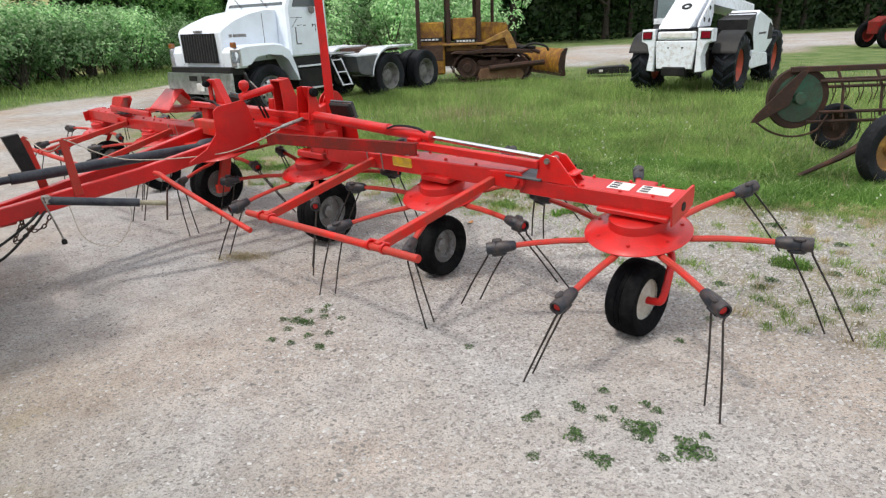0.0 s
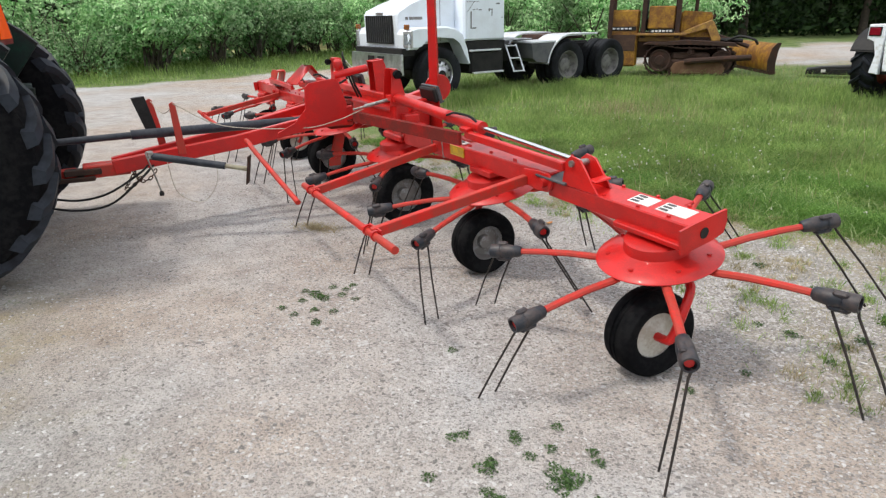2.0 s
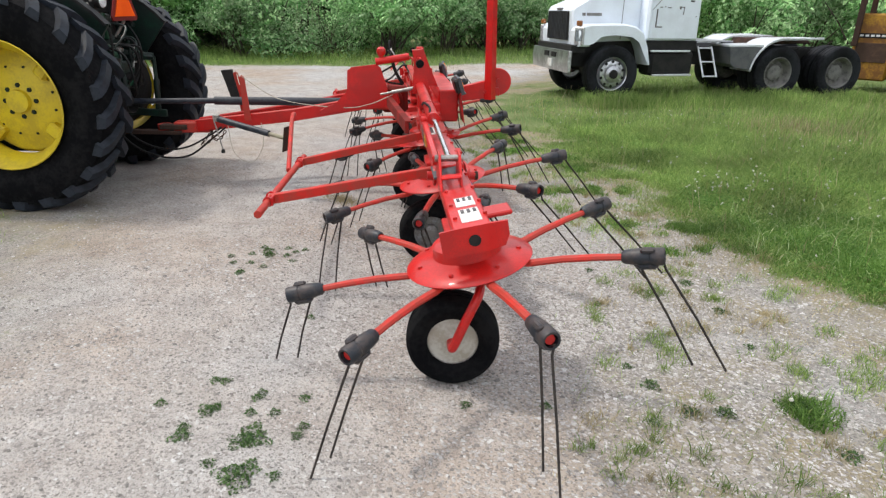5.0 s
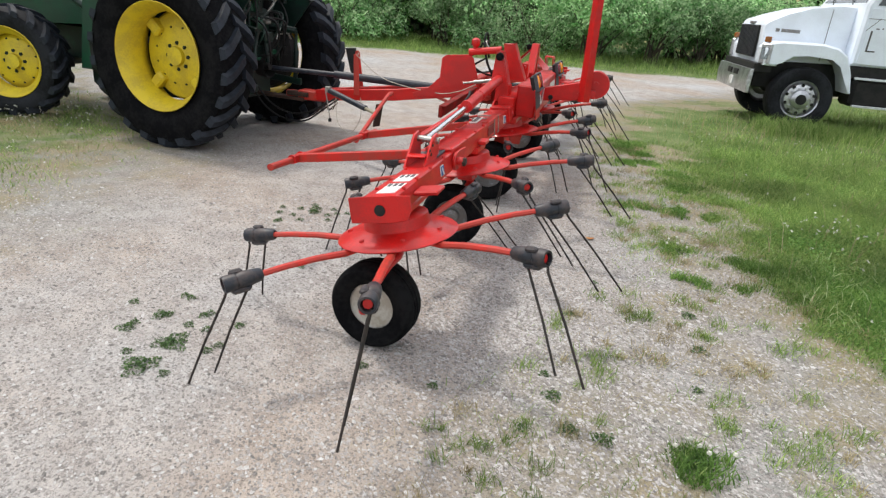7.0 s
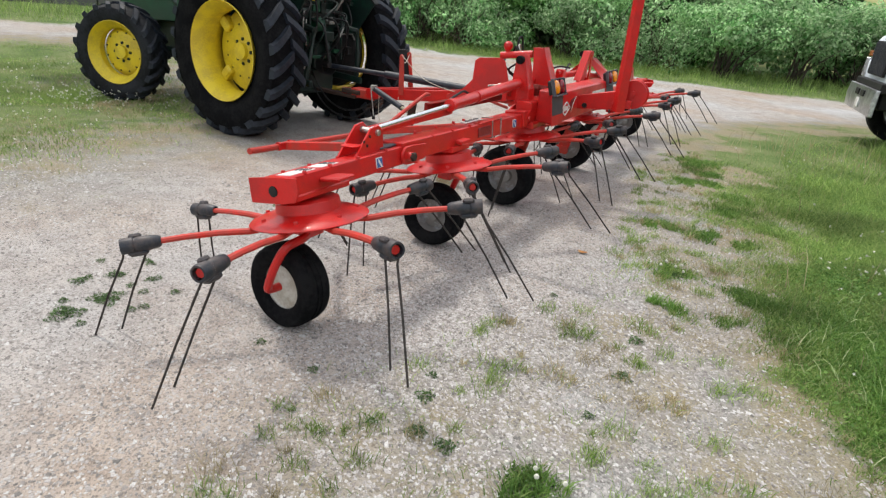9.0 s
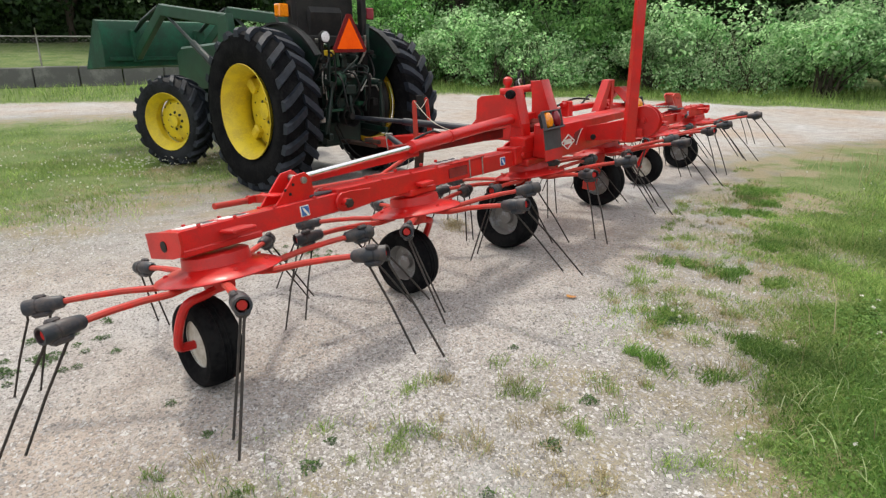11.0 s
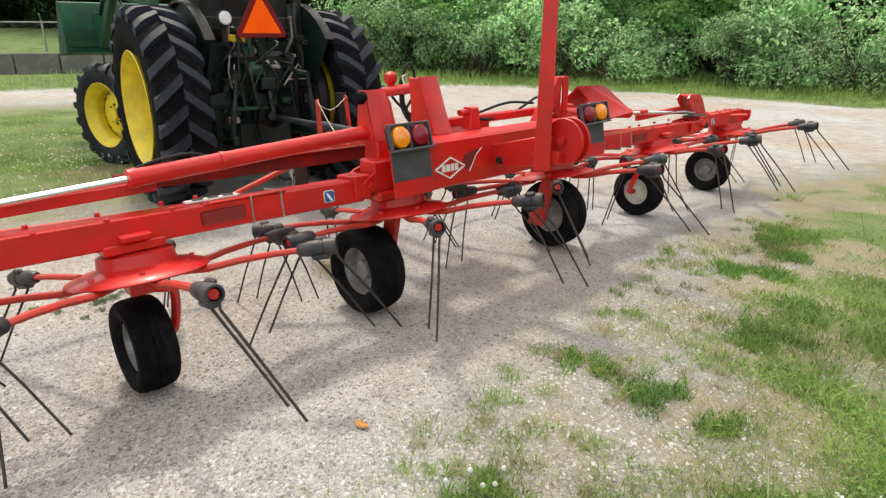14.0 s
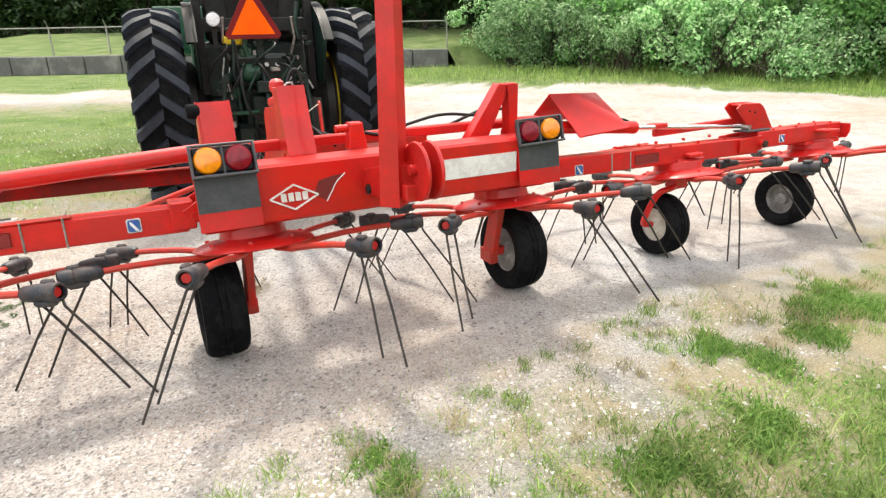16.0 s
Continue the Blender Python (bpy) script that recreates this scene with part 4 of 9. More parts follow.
for k in range(4):
    d = B()
    prism(d, [(lc - 0.062 + k * 0.032, 0.782), (lc - 0.038 + k * 0.032, 0.782), (lc - 0.036 + k * 0.032, 0.820), (lc - 0.060 + k * 0.032, 0.820)], ly - 0.003, ly + 0.001, "y", bevel=0)
    part("logo_bar", d, WHITE_FLAT, main)
d = B()
prism(d, [(0.40, 0.765), (0.455, 0.80), (0.43, 0.86), (0.36, 0.875), (0.31, 0.88), (0.35, 0.845), (0.375, 0.805)], ly - 0.003, ly + 0.0005, "y", bevel=0)
part("logo_swoosh", d, SWOOSH, main)
d = B()
tube(d, curve_points([(0.305, ly + 0.001, 0.882), (0.345, ly + 0.001, 0.848), (0.372, ly + 0.001, 0.805), (0.398, ly + 0.001, 0.762)], 5), 0.003, 5)
part("logo_line", d, WHITE_FLAT, main)
d = B()
prism(d, [(-0.63, 0.782), (-0.19, 0.782), (-0.19, 0.885), (-0.63, 0.885)], ly - 0.003, ly + 0.0005, "y", bevel=0)
part("faded_label", d, WHITE_FLAT, main, "faded white sticker")

# tower plates on the frame
TOWER = [(0.085, 0.955), (-0.105, 0.955), (-0.106, 1.10), (-0.122, 1.245), (-0.035, 1.252), (0.015, 1.11)]
t = B()
prism(t, TOWER, 0.383, 0.395, "x", bevel=0.002)
prism(t, TOWER, 0.503, 0.515, "x", bevel=0.002)
prism(t, [(0.094, 0.955), (0.082, 0.955), (0.012, 1.11), (-0.043, 1.252), (-0.031, 1.258), (0.024, 1.114)], 0.383, 0.515, "x", bevel=0.001)
box(t, (0.383, -0.125, 1.235), (0.515, -0.035, 1.247), bevel=0.002)
part("headstock_tower", t, RED, tedder, "red folded-plate headstock tower")
t = B()
prism(t, [(0.005, 0.93), (-0.14, 0.93), (-0.125, 1.08), (-0.115, 1.2), (-0.07, 1.205), (-0.04, 1.10)], 0.72, 0.73, "x", bevel=0.002)
prism(t, [(0.005, 0.93), (-0.14, 0.93), (-0.125, 1.08), (-0.115, 1.2), (-0.07, 1.205), (-0.04, 1.10)], 0.86, 0.87, "x", bevel=0.002)
prism(t, [(0.012, 0.93), (0.0, 0.93), (-0.045, 1.10), (-0.078, 1.2), (-0.066, 1.204), (-0.033, 1.10)], 0.73, 0.86, "x", bevel=0.001)
lathe(t, [(0, -0.09), (0.02, -0.09), (0.02, 0.09), (0, 0.09)], 10, Matrix.Translation(V(0.795, 0.075, 0.985)) @ TO_X)
part("pivot_bracket", t, RED, tedder, "red pivot bracket of the near wing")
t = B()
for y in (0.03, -0.03):
    prism(t, [(-0.46, 0.93), (-0.585, 0.93), (-0.62, 1.0), (-0.69, 1.14), (-0.70, 1.205), (-0.655, 1.21)], y - 0.006, y + 0.006, "y", bevel=0.002)
    prism(t, [(-0.72, 0.93), (-0.775, 0.93), (-0.775, 1.205), (-0.735, 1.21), (-0.70, 1.205), (-0.715, 1.14)], y - 0.006, y + 0.006, "y", bevel=0.002)
box(t, (-0.775, -0.03, 1.175), (-0.655, 0.03, 1.21), bevel=0.006)
prism(t, [(-0.47, 0.935), (-0.475, 0.945), (-0.657, 1.205), (-0.648, 1.205)], -0.03, 0.03, "y", bevel=0.001)
lathe(t, [(0, -0.1), (0.02, -0.1), (0.02, 0.1), (0, 0.1)], 10, Matrix.Translation(V(-0.72, 0.075, 0.985)) @ TO_X)
part("pivot_bracket", t, RED, tedder, "red forked pivot bracket of the far wing")
cap = B()
lathe(cap, [(0, -0.025), (0.03, -0.025), (0.034, 0.0), (0.03, 0.03), (0, 0.035)], 14, Matrix.Translation(V(0.88, 0.08, 1.165)) @ TO_X)
part("end_cap", cap, RUBBER, tedder, "black rubber end cap")
cap = B()
lathe(cap, [(0, -0.025), (0.026, -0.025), (0.03, 0.0), (0.026, 0.03), (0, 0.035)], 14, Matrix.Translation(V(-0.74, 0.07, 1.17)) @ TO_X)
part("end_cap", cap, RUBBER, tedder, "black rubber end cap")
t = B()
prism(t, [(0.12, 0.95), (0.215, 0.95), (0.205, 1.075), (0.14, 1.075)], 0.0, 0.07, "y", bevel=0.006)
lathe(t, [(0, -0.03), (0.018, -0.03), (0.018, 0.05), (0, 0.05)], 10, Matrix.Translation((0.22, 0.035, 1.05)) @ TO_X)
part("stop_lug", t, RED, tedder, "short red stop lug")
t = B()
box(t, (-1.0, -0.12, 0.955), (0.9, -0.07, 1.005), bevel=0.006)
part("cross_tube", t, RED, tedder, "red square cross tube on the frame")
# tent-shaped cover by the far wing
t = B()
ridge0, ridge1 = Vector((-1.10, -0.12, 1.112)), Vector((-1.45, -0.12, 1.10))
feet = [Vector((-1.18, 0.08, 0.88)), Vector((-1.56, 0.08, 0.905)), Vector((-1.08, -0.30, 0.93)), Vector((-1.48, -0.30, 0.93))]
for quad in ((ridge0, ridge1, feet[1], feet[0]), (ridge1, ridge0, feet[2], feet[3])):
    up = Vector((0, 0, 0.008))
    lo, hi = [t.verts.new(p) for p in quad], [t.verts.new(p + up) for p in quad]
    t.faces.new(lo[::-1])
    t.faces.new(hi)
    for i in range(4):
        t.faces.new((lo[i], lo[(i + 1) % 4], hi[(i + 1) % 4], hi[i]))
bmesh.ops.remove_doubles(t, verts=t.verts, dist=0.001)
part("cover_plate", t, RED, tedder, "red bent-sheet cover over the far cylinder")

# rear arm with the tall post and the round plate
a = B()
prism(a, [(0.235, 0.765), (0.29, 0.775), (0.64, 0.815), (0.64, 0.975), (0.60, 0.978), (0.28, 0.893), (0.235, 0.885)], 0.125, 0.212, "x", bevel=0.006)
bolt(a, (0.212, 0.56, 0.87), (1, 0, 0), 0.018, 0.016)
arm = part("rear_arm", a, RED, tedder, "red box arm to the rear")
# black head set where the arm has only a dark bolt hole
a = B()
bolt(a, (0.212, 0.306, 0.806), (1, 0, 0), 0.024, 0.014)
part("pivot_bolt", a, BLACK, arm, "black hexagon head in place of a dark bolt hole")
p = B()
tube(p, [V(0.215, -0.605, 0.80), V(0.205, -0.60, 1.3), V(0.19, -0.59, 2.15)], [0.064, 0.058, 0.050], 4, flat=0.85)
part("tall_post", p, RED, tedder, "tall upright red post")
d = B()
for q in (0.085, 0.145):
    lathe(d, [(0, -0.008), (0.118, -0.008), (0.122, 0.0), (0.118, 0.008), (0, 0.008)], 28, Matrix.Translation(V(q, -0.69, 0.95)) @ TO_X)
lathe(d, [(0, -0.05), (0.022, -0.05), (0.022, 0.05), (0, 0.05)], 12, Matrix.Translation(V(0.13, -0.69, 0.96)) @ TO_X)
box(d, (0.10, 0.60, 0.83), (0.20, 0.70, 0.90), bevel=0.006)
part("round_plate", d, RED, tedder, "pair of round red plates with a bolt")

# lamps and boards at both ends of the frame
for side in (1, -1):
    c = 0.824 if side > 0 else -0.765
    hsg, bez = B(), B()
    lean = Matrix.Translation((c, 0.225, 0.992)) @ pose(0, 0, 0, 17, 0, 0) if side > 0 else Matrix.Translation((c, 0.24, 0.98)) @ pose(0, 0, 0, 14, 3, -6)
    box(hsg, (-0.125, -0.022, -0.058), (0.125, 0.022, 0.058), lean, 0.012)
    for lo, hi in (((-0.133, 0.012, -0.072), (0.133, 0.05, -0.060)), ((-0.133, 0.012, 0.058), (0.133, 0.034, 0.068)), ((-0.133, 0.012, -0.06), (-0.122, 0.04, 0.06)), ((0.122, 0.012, -0.06), (0.133, 0.04, 0.06)), ((-0.005, 0.012, -0.06), (0.005, 0.028, 0.06))):
        box(bez, lo, hi, lean, 0.003)
    lamp = part("tail_lamp", hsg, BLACK, tedder, "black tail lamp with amber and red lenses")
    part("bezel", bez, CHARCOAL, lamp, "grey plastic bezel")
    for q, mat_l, lab in ((side * 0.062, AMBER, "round amber lens"), (-side * 0.062, RUBY, "round red lens")):
        ln = B()
        lathe(ln, [(0.056, -0.01), (0.056, 0.012), (0.05, 0.022), (0.03, 0.03), (0, 0.033)], 22, lean @ Matrix.Translation((q, 0.018, 0)) @ pose(0, 0, 0, -90, 0, 0))
        part("lens", ln, mat_l, lamp, lab)
    bd = B()
    prism(bd, [(0.284, 0.705), (0.247, 0.945), (0.241, 0.945), (0.278, 0.705)], -0.13, 0.13, "x", Matrix.Translation((c, 0, 0)), 0.002)
    board = part("lamp_bracket", bd, RED, tedder, "slanting red plate that carries the tail lamp")
    bd = B()
    prism(bd, [(0.2755, 0.785), (0.2525, 0.935), (0.248, 0.935), (0.2715, 0.785)], -0.127, 0.127, "x", Matrix.Translation((c, 0, 0)), 0.001)
    part("marker_panel", bd, BOARD, board, "dark grey panel below the tail lamp")

# drawbar: two converging beams to the hitch
for side in (1, -1):
    b = B()
    a0, a1, a2 = V(side * 0.32, 0.25, 0.83), V(side * 0.20, 1.2, 0.655), V(side * 0.055, 2.1, 0.535)
    for p0, p1 in ((a0, a1), (a1, a2)):
        m = Matrix.Translation((p0 + p1) / 2) @ (p1 - p0).to_track_quat("X", "Z").to_matrix().to_4x4()
        L = (p1 - p0).length / 2 + 0.01
        box(b, (-L, -0.03, -0.055), (L, 0.03, 0.055), m, 0.006)
    part("drawbar_beam", b, RED, tedder, "red box-section drawbar beam")
h = B()
box(h, V(-0.075, 2.0, 0.47), V(0.075, 2.32, 0.565), bevel=0.008)
lathe(h, [(0.03, -0.025), (0.065, -0.025), (0.065, 0.025), (0.03, 0.025)], 18, Matrix.Translation(V(0, 2.42, 0.515)), close=True)
box(h, V(-0.045, 2.3, 0.495), V(0.045, 2.38, 0.535), bevel=0.004)
part("hitch", h, RED_WORN, tedder, "worn red hitch tongue")
# side plates at the root of the drawbar
for side, lab in ((1, "red drawbar cheek plate with two slots"),):
    b = B()
    out = [(-0.36, 0.80), (-0.355, 0.92), (-0.41, 1.09), (-0.44, 1.125), (-0.66, 1.10), (-0.70, 1.07), (-0.705, 0.90), (-0.80, 0.80), (-0.95, 0.735), (-0.95, 0.705), (-0.36, 0.76)]
    prism(b, out, side * 0.42 - 0.006, side * 0.42 + 0.006, "x", pose(side * 0.0, 0, 0, 0, 0, side * 2), 0.002)
    cheek = part("cheek_plate", b, RED, tedder, lab)
    for e in (-0.49, -0.56):
        sl = B()
        box(sl, (side * 0.405 - 0.013, e - 0.016, 1.083), (side * 0.405 + 0.013, e + 0.016, 1.094), None, 0.002)
        part("slot", sl, BLACK, cheek)
b = B()
box(b, V(-0.40, 0.42, 0.80), V(0.40, 0.34, 0.92), bevel=0.006)
box(b, V(-0.32, 0.62, 0.72), V(0.32, 0.25, 0.755), bevel=0.004)
part("cross_member", b, RED_WORN, tedder, "red cross member of the drawbar")
# drive shaft with guard
ds = B()
tube(ds, [V(-0.02, 0.5, 0.74), V(-0.02, 1.2, 0.745), V(-0.03, 1.95, 0.75)], 0.038, 16)
tube(ds, [V(-0.03, 1.9, 0.75), V(-0.05, 2.75, 0.74)], 0.026, 16)
lathe(ds, [(0.038, 0), (0.055, 0.02), (0.062, 0.10), (0.058, 0.16), (0.04, 0.2)], 18, Matrix.Translation(V(-0.02, 0.42, 0.74)) @ pose(0, 0, 0, 90, 0, 0))
part("drive_shaft", ds, NAVY, tedder, "dark blue-black guarded drive shaft")
gb = B()
box(gb, V(-0.13, 0.15, 0.66), V(0.12, 0.40, 0.90), bevel=0.03)
lathe(gb, [(0, 0), (0.085, 0), (0.085, 0.05), (0.06, 0.07), (0, 0.07)], 20, Matrix.Translation(V(0.12, 0.28, 0.78)) @ TO_X)
part("gearbox", gb, RED_DULL, tedder, "dull red cast gearbox")
# support posts for hoses on the drawbar
for q, v0, v1, w in ((0.165, 1.62, 1.64, 0.02), (-0.185, 1.72, 1.77, 0.02)):
    b = B()
    prism(b, [(-v0 + 0.03, 0.60), (-v0 - 0.03, 0.60), (-v1 - 0.022, 0.985), (-v1, 1.0), (-v1 + 0.022, 0.985)], q - 0.008, q + 0.008, "x", bevel=0.002)
    part("hose_post", b, RED_WORN, tedder, "flat pale red hose support post")
b = B()
prism(b, [(-1.735, 0.70), (-1.815, 0.70), (-1.90, 1.01), (-1.80, 1.02)], -0.215, -0.165, "x", bevel=0.003)
part("post_pad", b, BLACK, tedder, "black rubber pad behind the post")
# parking jack swung up alongside
jk = B()
j0, j1 = V(0.30, 1.86, 0.635), V(0.60, 1.22, 0.515)
tube(jk, [j0, j0.lerp(j1, 0.76)], 0.028, 16)
jack = part("parking_jack", jk, NAVY, tedder, "dark blue parking jack swung level")
jk = B()
tube(jk, [j0.lerp(j1, 0.76), j1], 0.0175, 14)
part("jack_leg", jk, surface("cream_enamel", (0.42, 0.40, 0.27), (0.26, 0.23, 0.16), 0.5, coarse=12), jack, "cream inner leg")
jk = B()
box(jk, (-0.045, -0.115, -0.006), (0.045, 0.105, 0.006), Matrix.Translation(j1) @ (j1 - j0).to_track_quat("Z", "Y").to_matrix().to_4x4(), 0.005)
part("jack_foot", jk, RUST, jack, "rusty flat foot plate")
jk = B()
tube(jk, curve_points([j0 + V(0, 0.01, 0.03), j0 + V(0.02, 0.03, 0.02), j0 + V(0.03, 0.0, -0.12), j0 + V(0.035, -0.03, -0.27)], 4), 0.006, 8)
box(jk, j0 + V(-0.03, 0.0, -0.02) - Vector((0, 0.02, 0)), j0 + V(0.03, 0.0, 0.035) + Vector((0, 0.02, 0)), bevel=0.004)
crank = part("jack_crank", jk, ZINC, jack, "thin zinc crank hanging down")
jk = B()
lathe(jk, [(0, -0.02), (0.016, -0.015), (0.018, 0.005), (0.011, 0.02), (0, 0.022)], 10, Matrix.Translation(j0 + V(0.035, -0.03, -0.285)))
part("crank_knob", jk, BLACK, jack, "black knob")
ch = B()
link_chain(ch, [V(0.09, 1.98, 0.48), V(0.13, 1.95, 0.42), V(0.17, 1.88, 0.44), V(0.18, 1.82, 0.52)], 0.02, 0.0045)
link_chain(ch, [V(0.09, 1.98, 0.48), V(0.15, 2.06, 0.38), V(0.16, 2.0, 0.40), V(0.17, 1.93, 0.47)], 0.02, 0.0045)
part("safety_chain", ch, RUST, tedder, "rusty safety chain")
# ball-topped lever, hook, hoses and twine at the headstock
kn = B()
tube(kn, [V(0.44, 0.15, 1.19), V(0.445, 0.44, 1.145)], 0.03, 12)
lathe(kn, [(0, -0.035), (0.02, -0.034), (0.02, 0.0), (0.036, 0.018), (0.04, 0.04), (0.036, 0.062), (0.02, 0.076), (0, 0.08)], 18, Matrix.Translation(V(0.43, 0.39, 1.19)))
part("accumulator", kn, RED, tedder, "red ball-topped accumulator on a pipe")
hk = B()
tube(hk, curve_points([V(0.43, 0.25, 1.17), V(0.41, 0.30, 1.235), V(0.38, 0.30, 1.25), V(0.36, 0.30, 1.22)], 5), 0.006, 8)
part("hose_hook", hk, ZINC, tedder, "bright bent hose hook")
for pts in ([V(0.40, 0.22, 0.96), V(0.42, 0.28, 1.08), V(0.40, 0.31, 1.2), V(0.375, 0.32, 1.29), V(0.34, 0.31, 1.31), V(0.32, 0.30, 1.24), V(0.33, 0.28, 1.1)],
            [V(0.42, 0.20, 0.96), V(0.45, 0.26, 1.06), V(0.43, 0.30, 1.18), V(0.40, 0.33, 1.23), V(0.38, 0.36, 1.17)],
            [V(0.40, 0.42, 1.12), V(0.30, 0.46, 1.05), V(0.22, 0.36, 0.96), V(0.2, 0.2, 0.93)],
            [V(0.35, 0.3, 1.1), V(0.28, 0.42, 1.02), V(0.15, 0.4, 0.95), V(-0.1, 0.3, 0.96), V(-0.4, 0.2, 1.04), V(-0.62, 0.14, 1.03)],
            [V(0.09, 0.06, 1.005), V(0.0, 0.06, 0.985), V(-0.10, 0.07, 0.972), V(-0.33, 0.11, 0.972), V(-0.55, 0.15, 1.025), V(-0.70, 0.18, 1.06), V(-0.82, 0.20, 1.045)],
            [V(0.02, 1.5, 0.62), V(0.10, 1.78, 0.56), V(0.16, 1.95, 0.44), V(0.16, 2.2, 0.27), V(0.12, 2.5, 0.27), V(0.1, 2.75, 0.42), V(0.12, 2.95, 0.8)],
            [V(0.0, 1.5, 0.62), V(0.08, 1.8, 0.57), V(0.14, 1.95, 0.48), V(0.13, 2.2, 0.35), V(0.1, 2.45, 0.33), V(0.08, 2.7, 0.45), V(0.08, 2.95, 0.8)]):
    hs = B()
    tube(hs, curve_points(pts, 6), 0.009, 7)
    part("hose", hs, HOSE, tedder, "black hydraulic hose")
tw = B()
tube(tw, curve_points([V(0.17, 1.64, 0.99), V(0.25, 1.3, 0.80), V(0.44, 0.75, 0.755), V(0.55, 0.5, 0.80), V(0.7, 0.3, 0.9)], 6), 0.004, 5)
tube(tw, curve_points([V(-0.185, 1.76, 0.98), V(0.0, 1.7, 0.90), V(0.165, 1.64, 0.96)], 6), 0.004, 5)
tube(tw, curve_points([j0 + V(0.06, -0.1, -0.02), j0 + V(0.09, -0.14, -0.28), j0 + V(0.16, -0.3, -0.36), j0 + V(0.2, -0.42, -0.2), j0 + V(0.2, -0.42, 0.0)], 6), 0.003, 5)
part("twine", tw, CORD, tedder, "pale control cord")

# ---- the tractor: local x to its right, y forward, z up ----

def heading_pose(at, forward):
    """Stands a vehicle at a place with its local y along forward."""
    f = Vector((forward[0], forward[1], 0)).normalized()
    return Matrix(((f.y, f.x, 0, at[0]), (-f.x, f.y, 0, at[1]), (0, 0, 1, 0 if len(at) < 3 else at[2]), (0, 0, 0, 1)))


TRACTOR_AT = heading_pose((-3.72, 3.20), (-0.755, -0.656))
tractor = thing("tractor", TRACTOR_AT, "green loader tractor with yellow wheels, hitched to the tedder", "tractor")


def lug_tyre(R, r_rim, width, lug_h):
    """The carcass of a farm tyre, its axle along x."""
    t = B()
    w, base = width / 2, R - lug_h
    prof = [(r_rim, -w * 0.72), (r_rim + (base - r_rim) * 0.35, -w * 0.97), (r_rim + (base - r_rim) * 0.7, -w), (base - 0.03, -w * 0.92), (base, -w * 0.55), (base + 0.008, 0),
            (base, w * 0.55), (base - 0.03, w * 0.92), (r_rim + (base - r_rim) * 0.7, w), (r_rim + (base - r_rim) * 0.35, w * 0.97), (r_rim, w * 0.72)]
    lathe(t, prof, 56, TO_X, close=True)
    return t


def lug_meshes(R, width, lugs, lug_h, lug_w):
    """One slanting lug of each of the two rows."""
    made = []
    w, base = width / 2, R - lug_h
    for row in (-1, 1):
        t = B()
        a0 = 2 * math.pi * (0.25 if row > 0 else -0.25) / lugs
        sweep = -0.62 * 2 * math.pi / lugs * 1.25
        half = lug_w / 2 / R
        rings = []
        for j in range(6):
            u = j / 5
            x, a = row * (-0.01 * width + u * w * 1.03), a0 + sweep * u
            drop = 0.42 * width * max(0, u - 0.55) ** 2
            lo, hi = base - drop * 1.2, R - drop
            rings.append([t.verts.new((x, rr * math.cos(aa), rr * math.sin(aa))) for aa, rr in ((a - half * 1.25, lo - 0.015), (a - half * 0.8, hi), (a + half * 0.8, hi), (a + half * 1.25, lo - 0.015))])
        for p, q in zip(rings, rings[1:]):
            for i in range(3):
                t.faces.new((p[i], p[i + 1], q[i + 1], q[i]))
        t.faces.new(rings[0])
        t.faces.new(rings[-1][::-1])
        made.append(finish(t, "tread_lug", LUG))
    return made


def add_lugs(wheel, meshes, count):
    for me in meshes:
        for k in range(count):
            part("tread_lug", me, None, wheel, "", pose(0, 0, 0, 360 * k / count, 0, 0))


def farm_rim(r, width, dish, hub_r, holes):
    """A steel rim with a dished disc; the disc's outer face looks along +x."""
    m = B()
    w = width / 2
    lathe(m, [(r + 0.02, -w), (r + 0.012, -w * 0.9), (r - 0.02, -w * 0.7), (r - 0.05, -w * 0.3), (r - 0.05, w * 0.3), (r - 0.02, w * 0.7), (r + 0.012, w * 0.9), (r + 0.024, w), (r + 0.018, w * 1.03),
              (r - 0.005, w * 0.86), (r - 0.03, w * 0.64), (r - 0.065, w * 0.3), (r - 0.065, -w * 0.2)], 44, TO_X)
    lathe(m, [(r - 0.05, dish - 0.05), (r - 0.075, dish - 0.02), (hub_r * 1.9, dish), (hub_r * 1.75, dish + 0.012), (hub_r, dish + 0.014), (hub_r * 0.62, dish + 0.03), (hub_r * 0.58, dish + 0.07), (0, dish + 0.075)], 36, TO_X)
    lathe(m, [(r - 0.05, dish - 0.07), (hub_r, dish - 0.05), (0, dish - 0.05)], 36, TO_X)
    return m


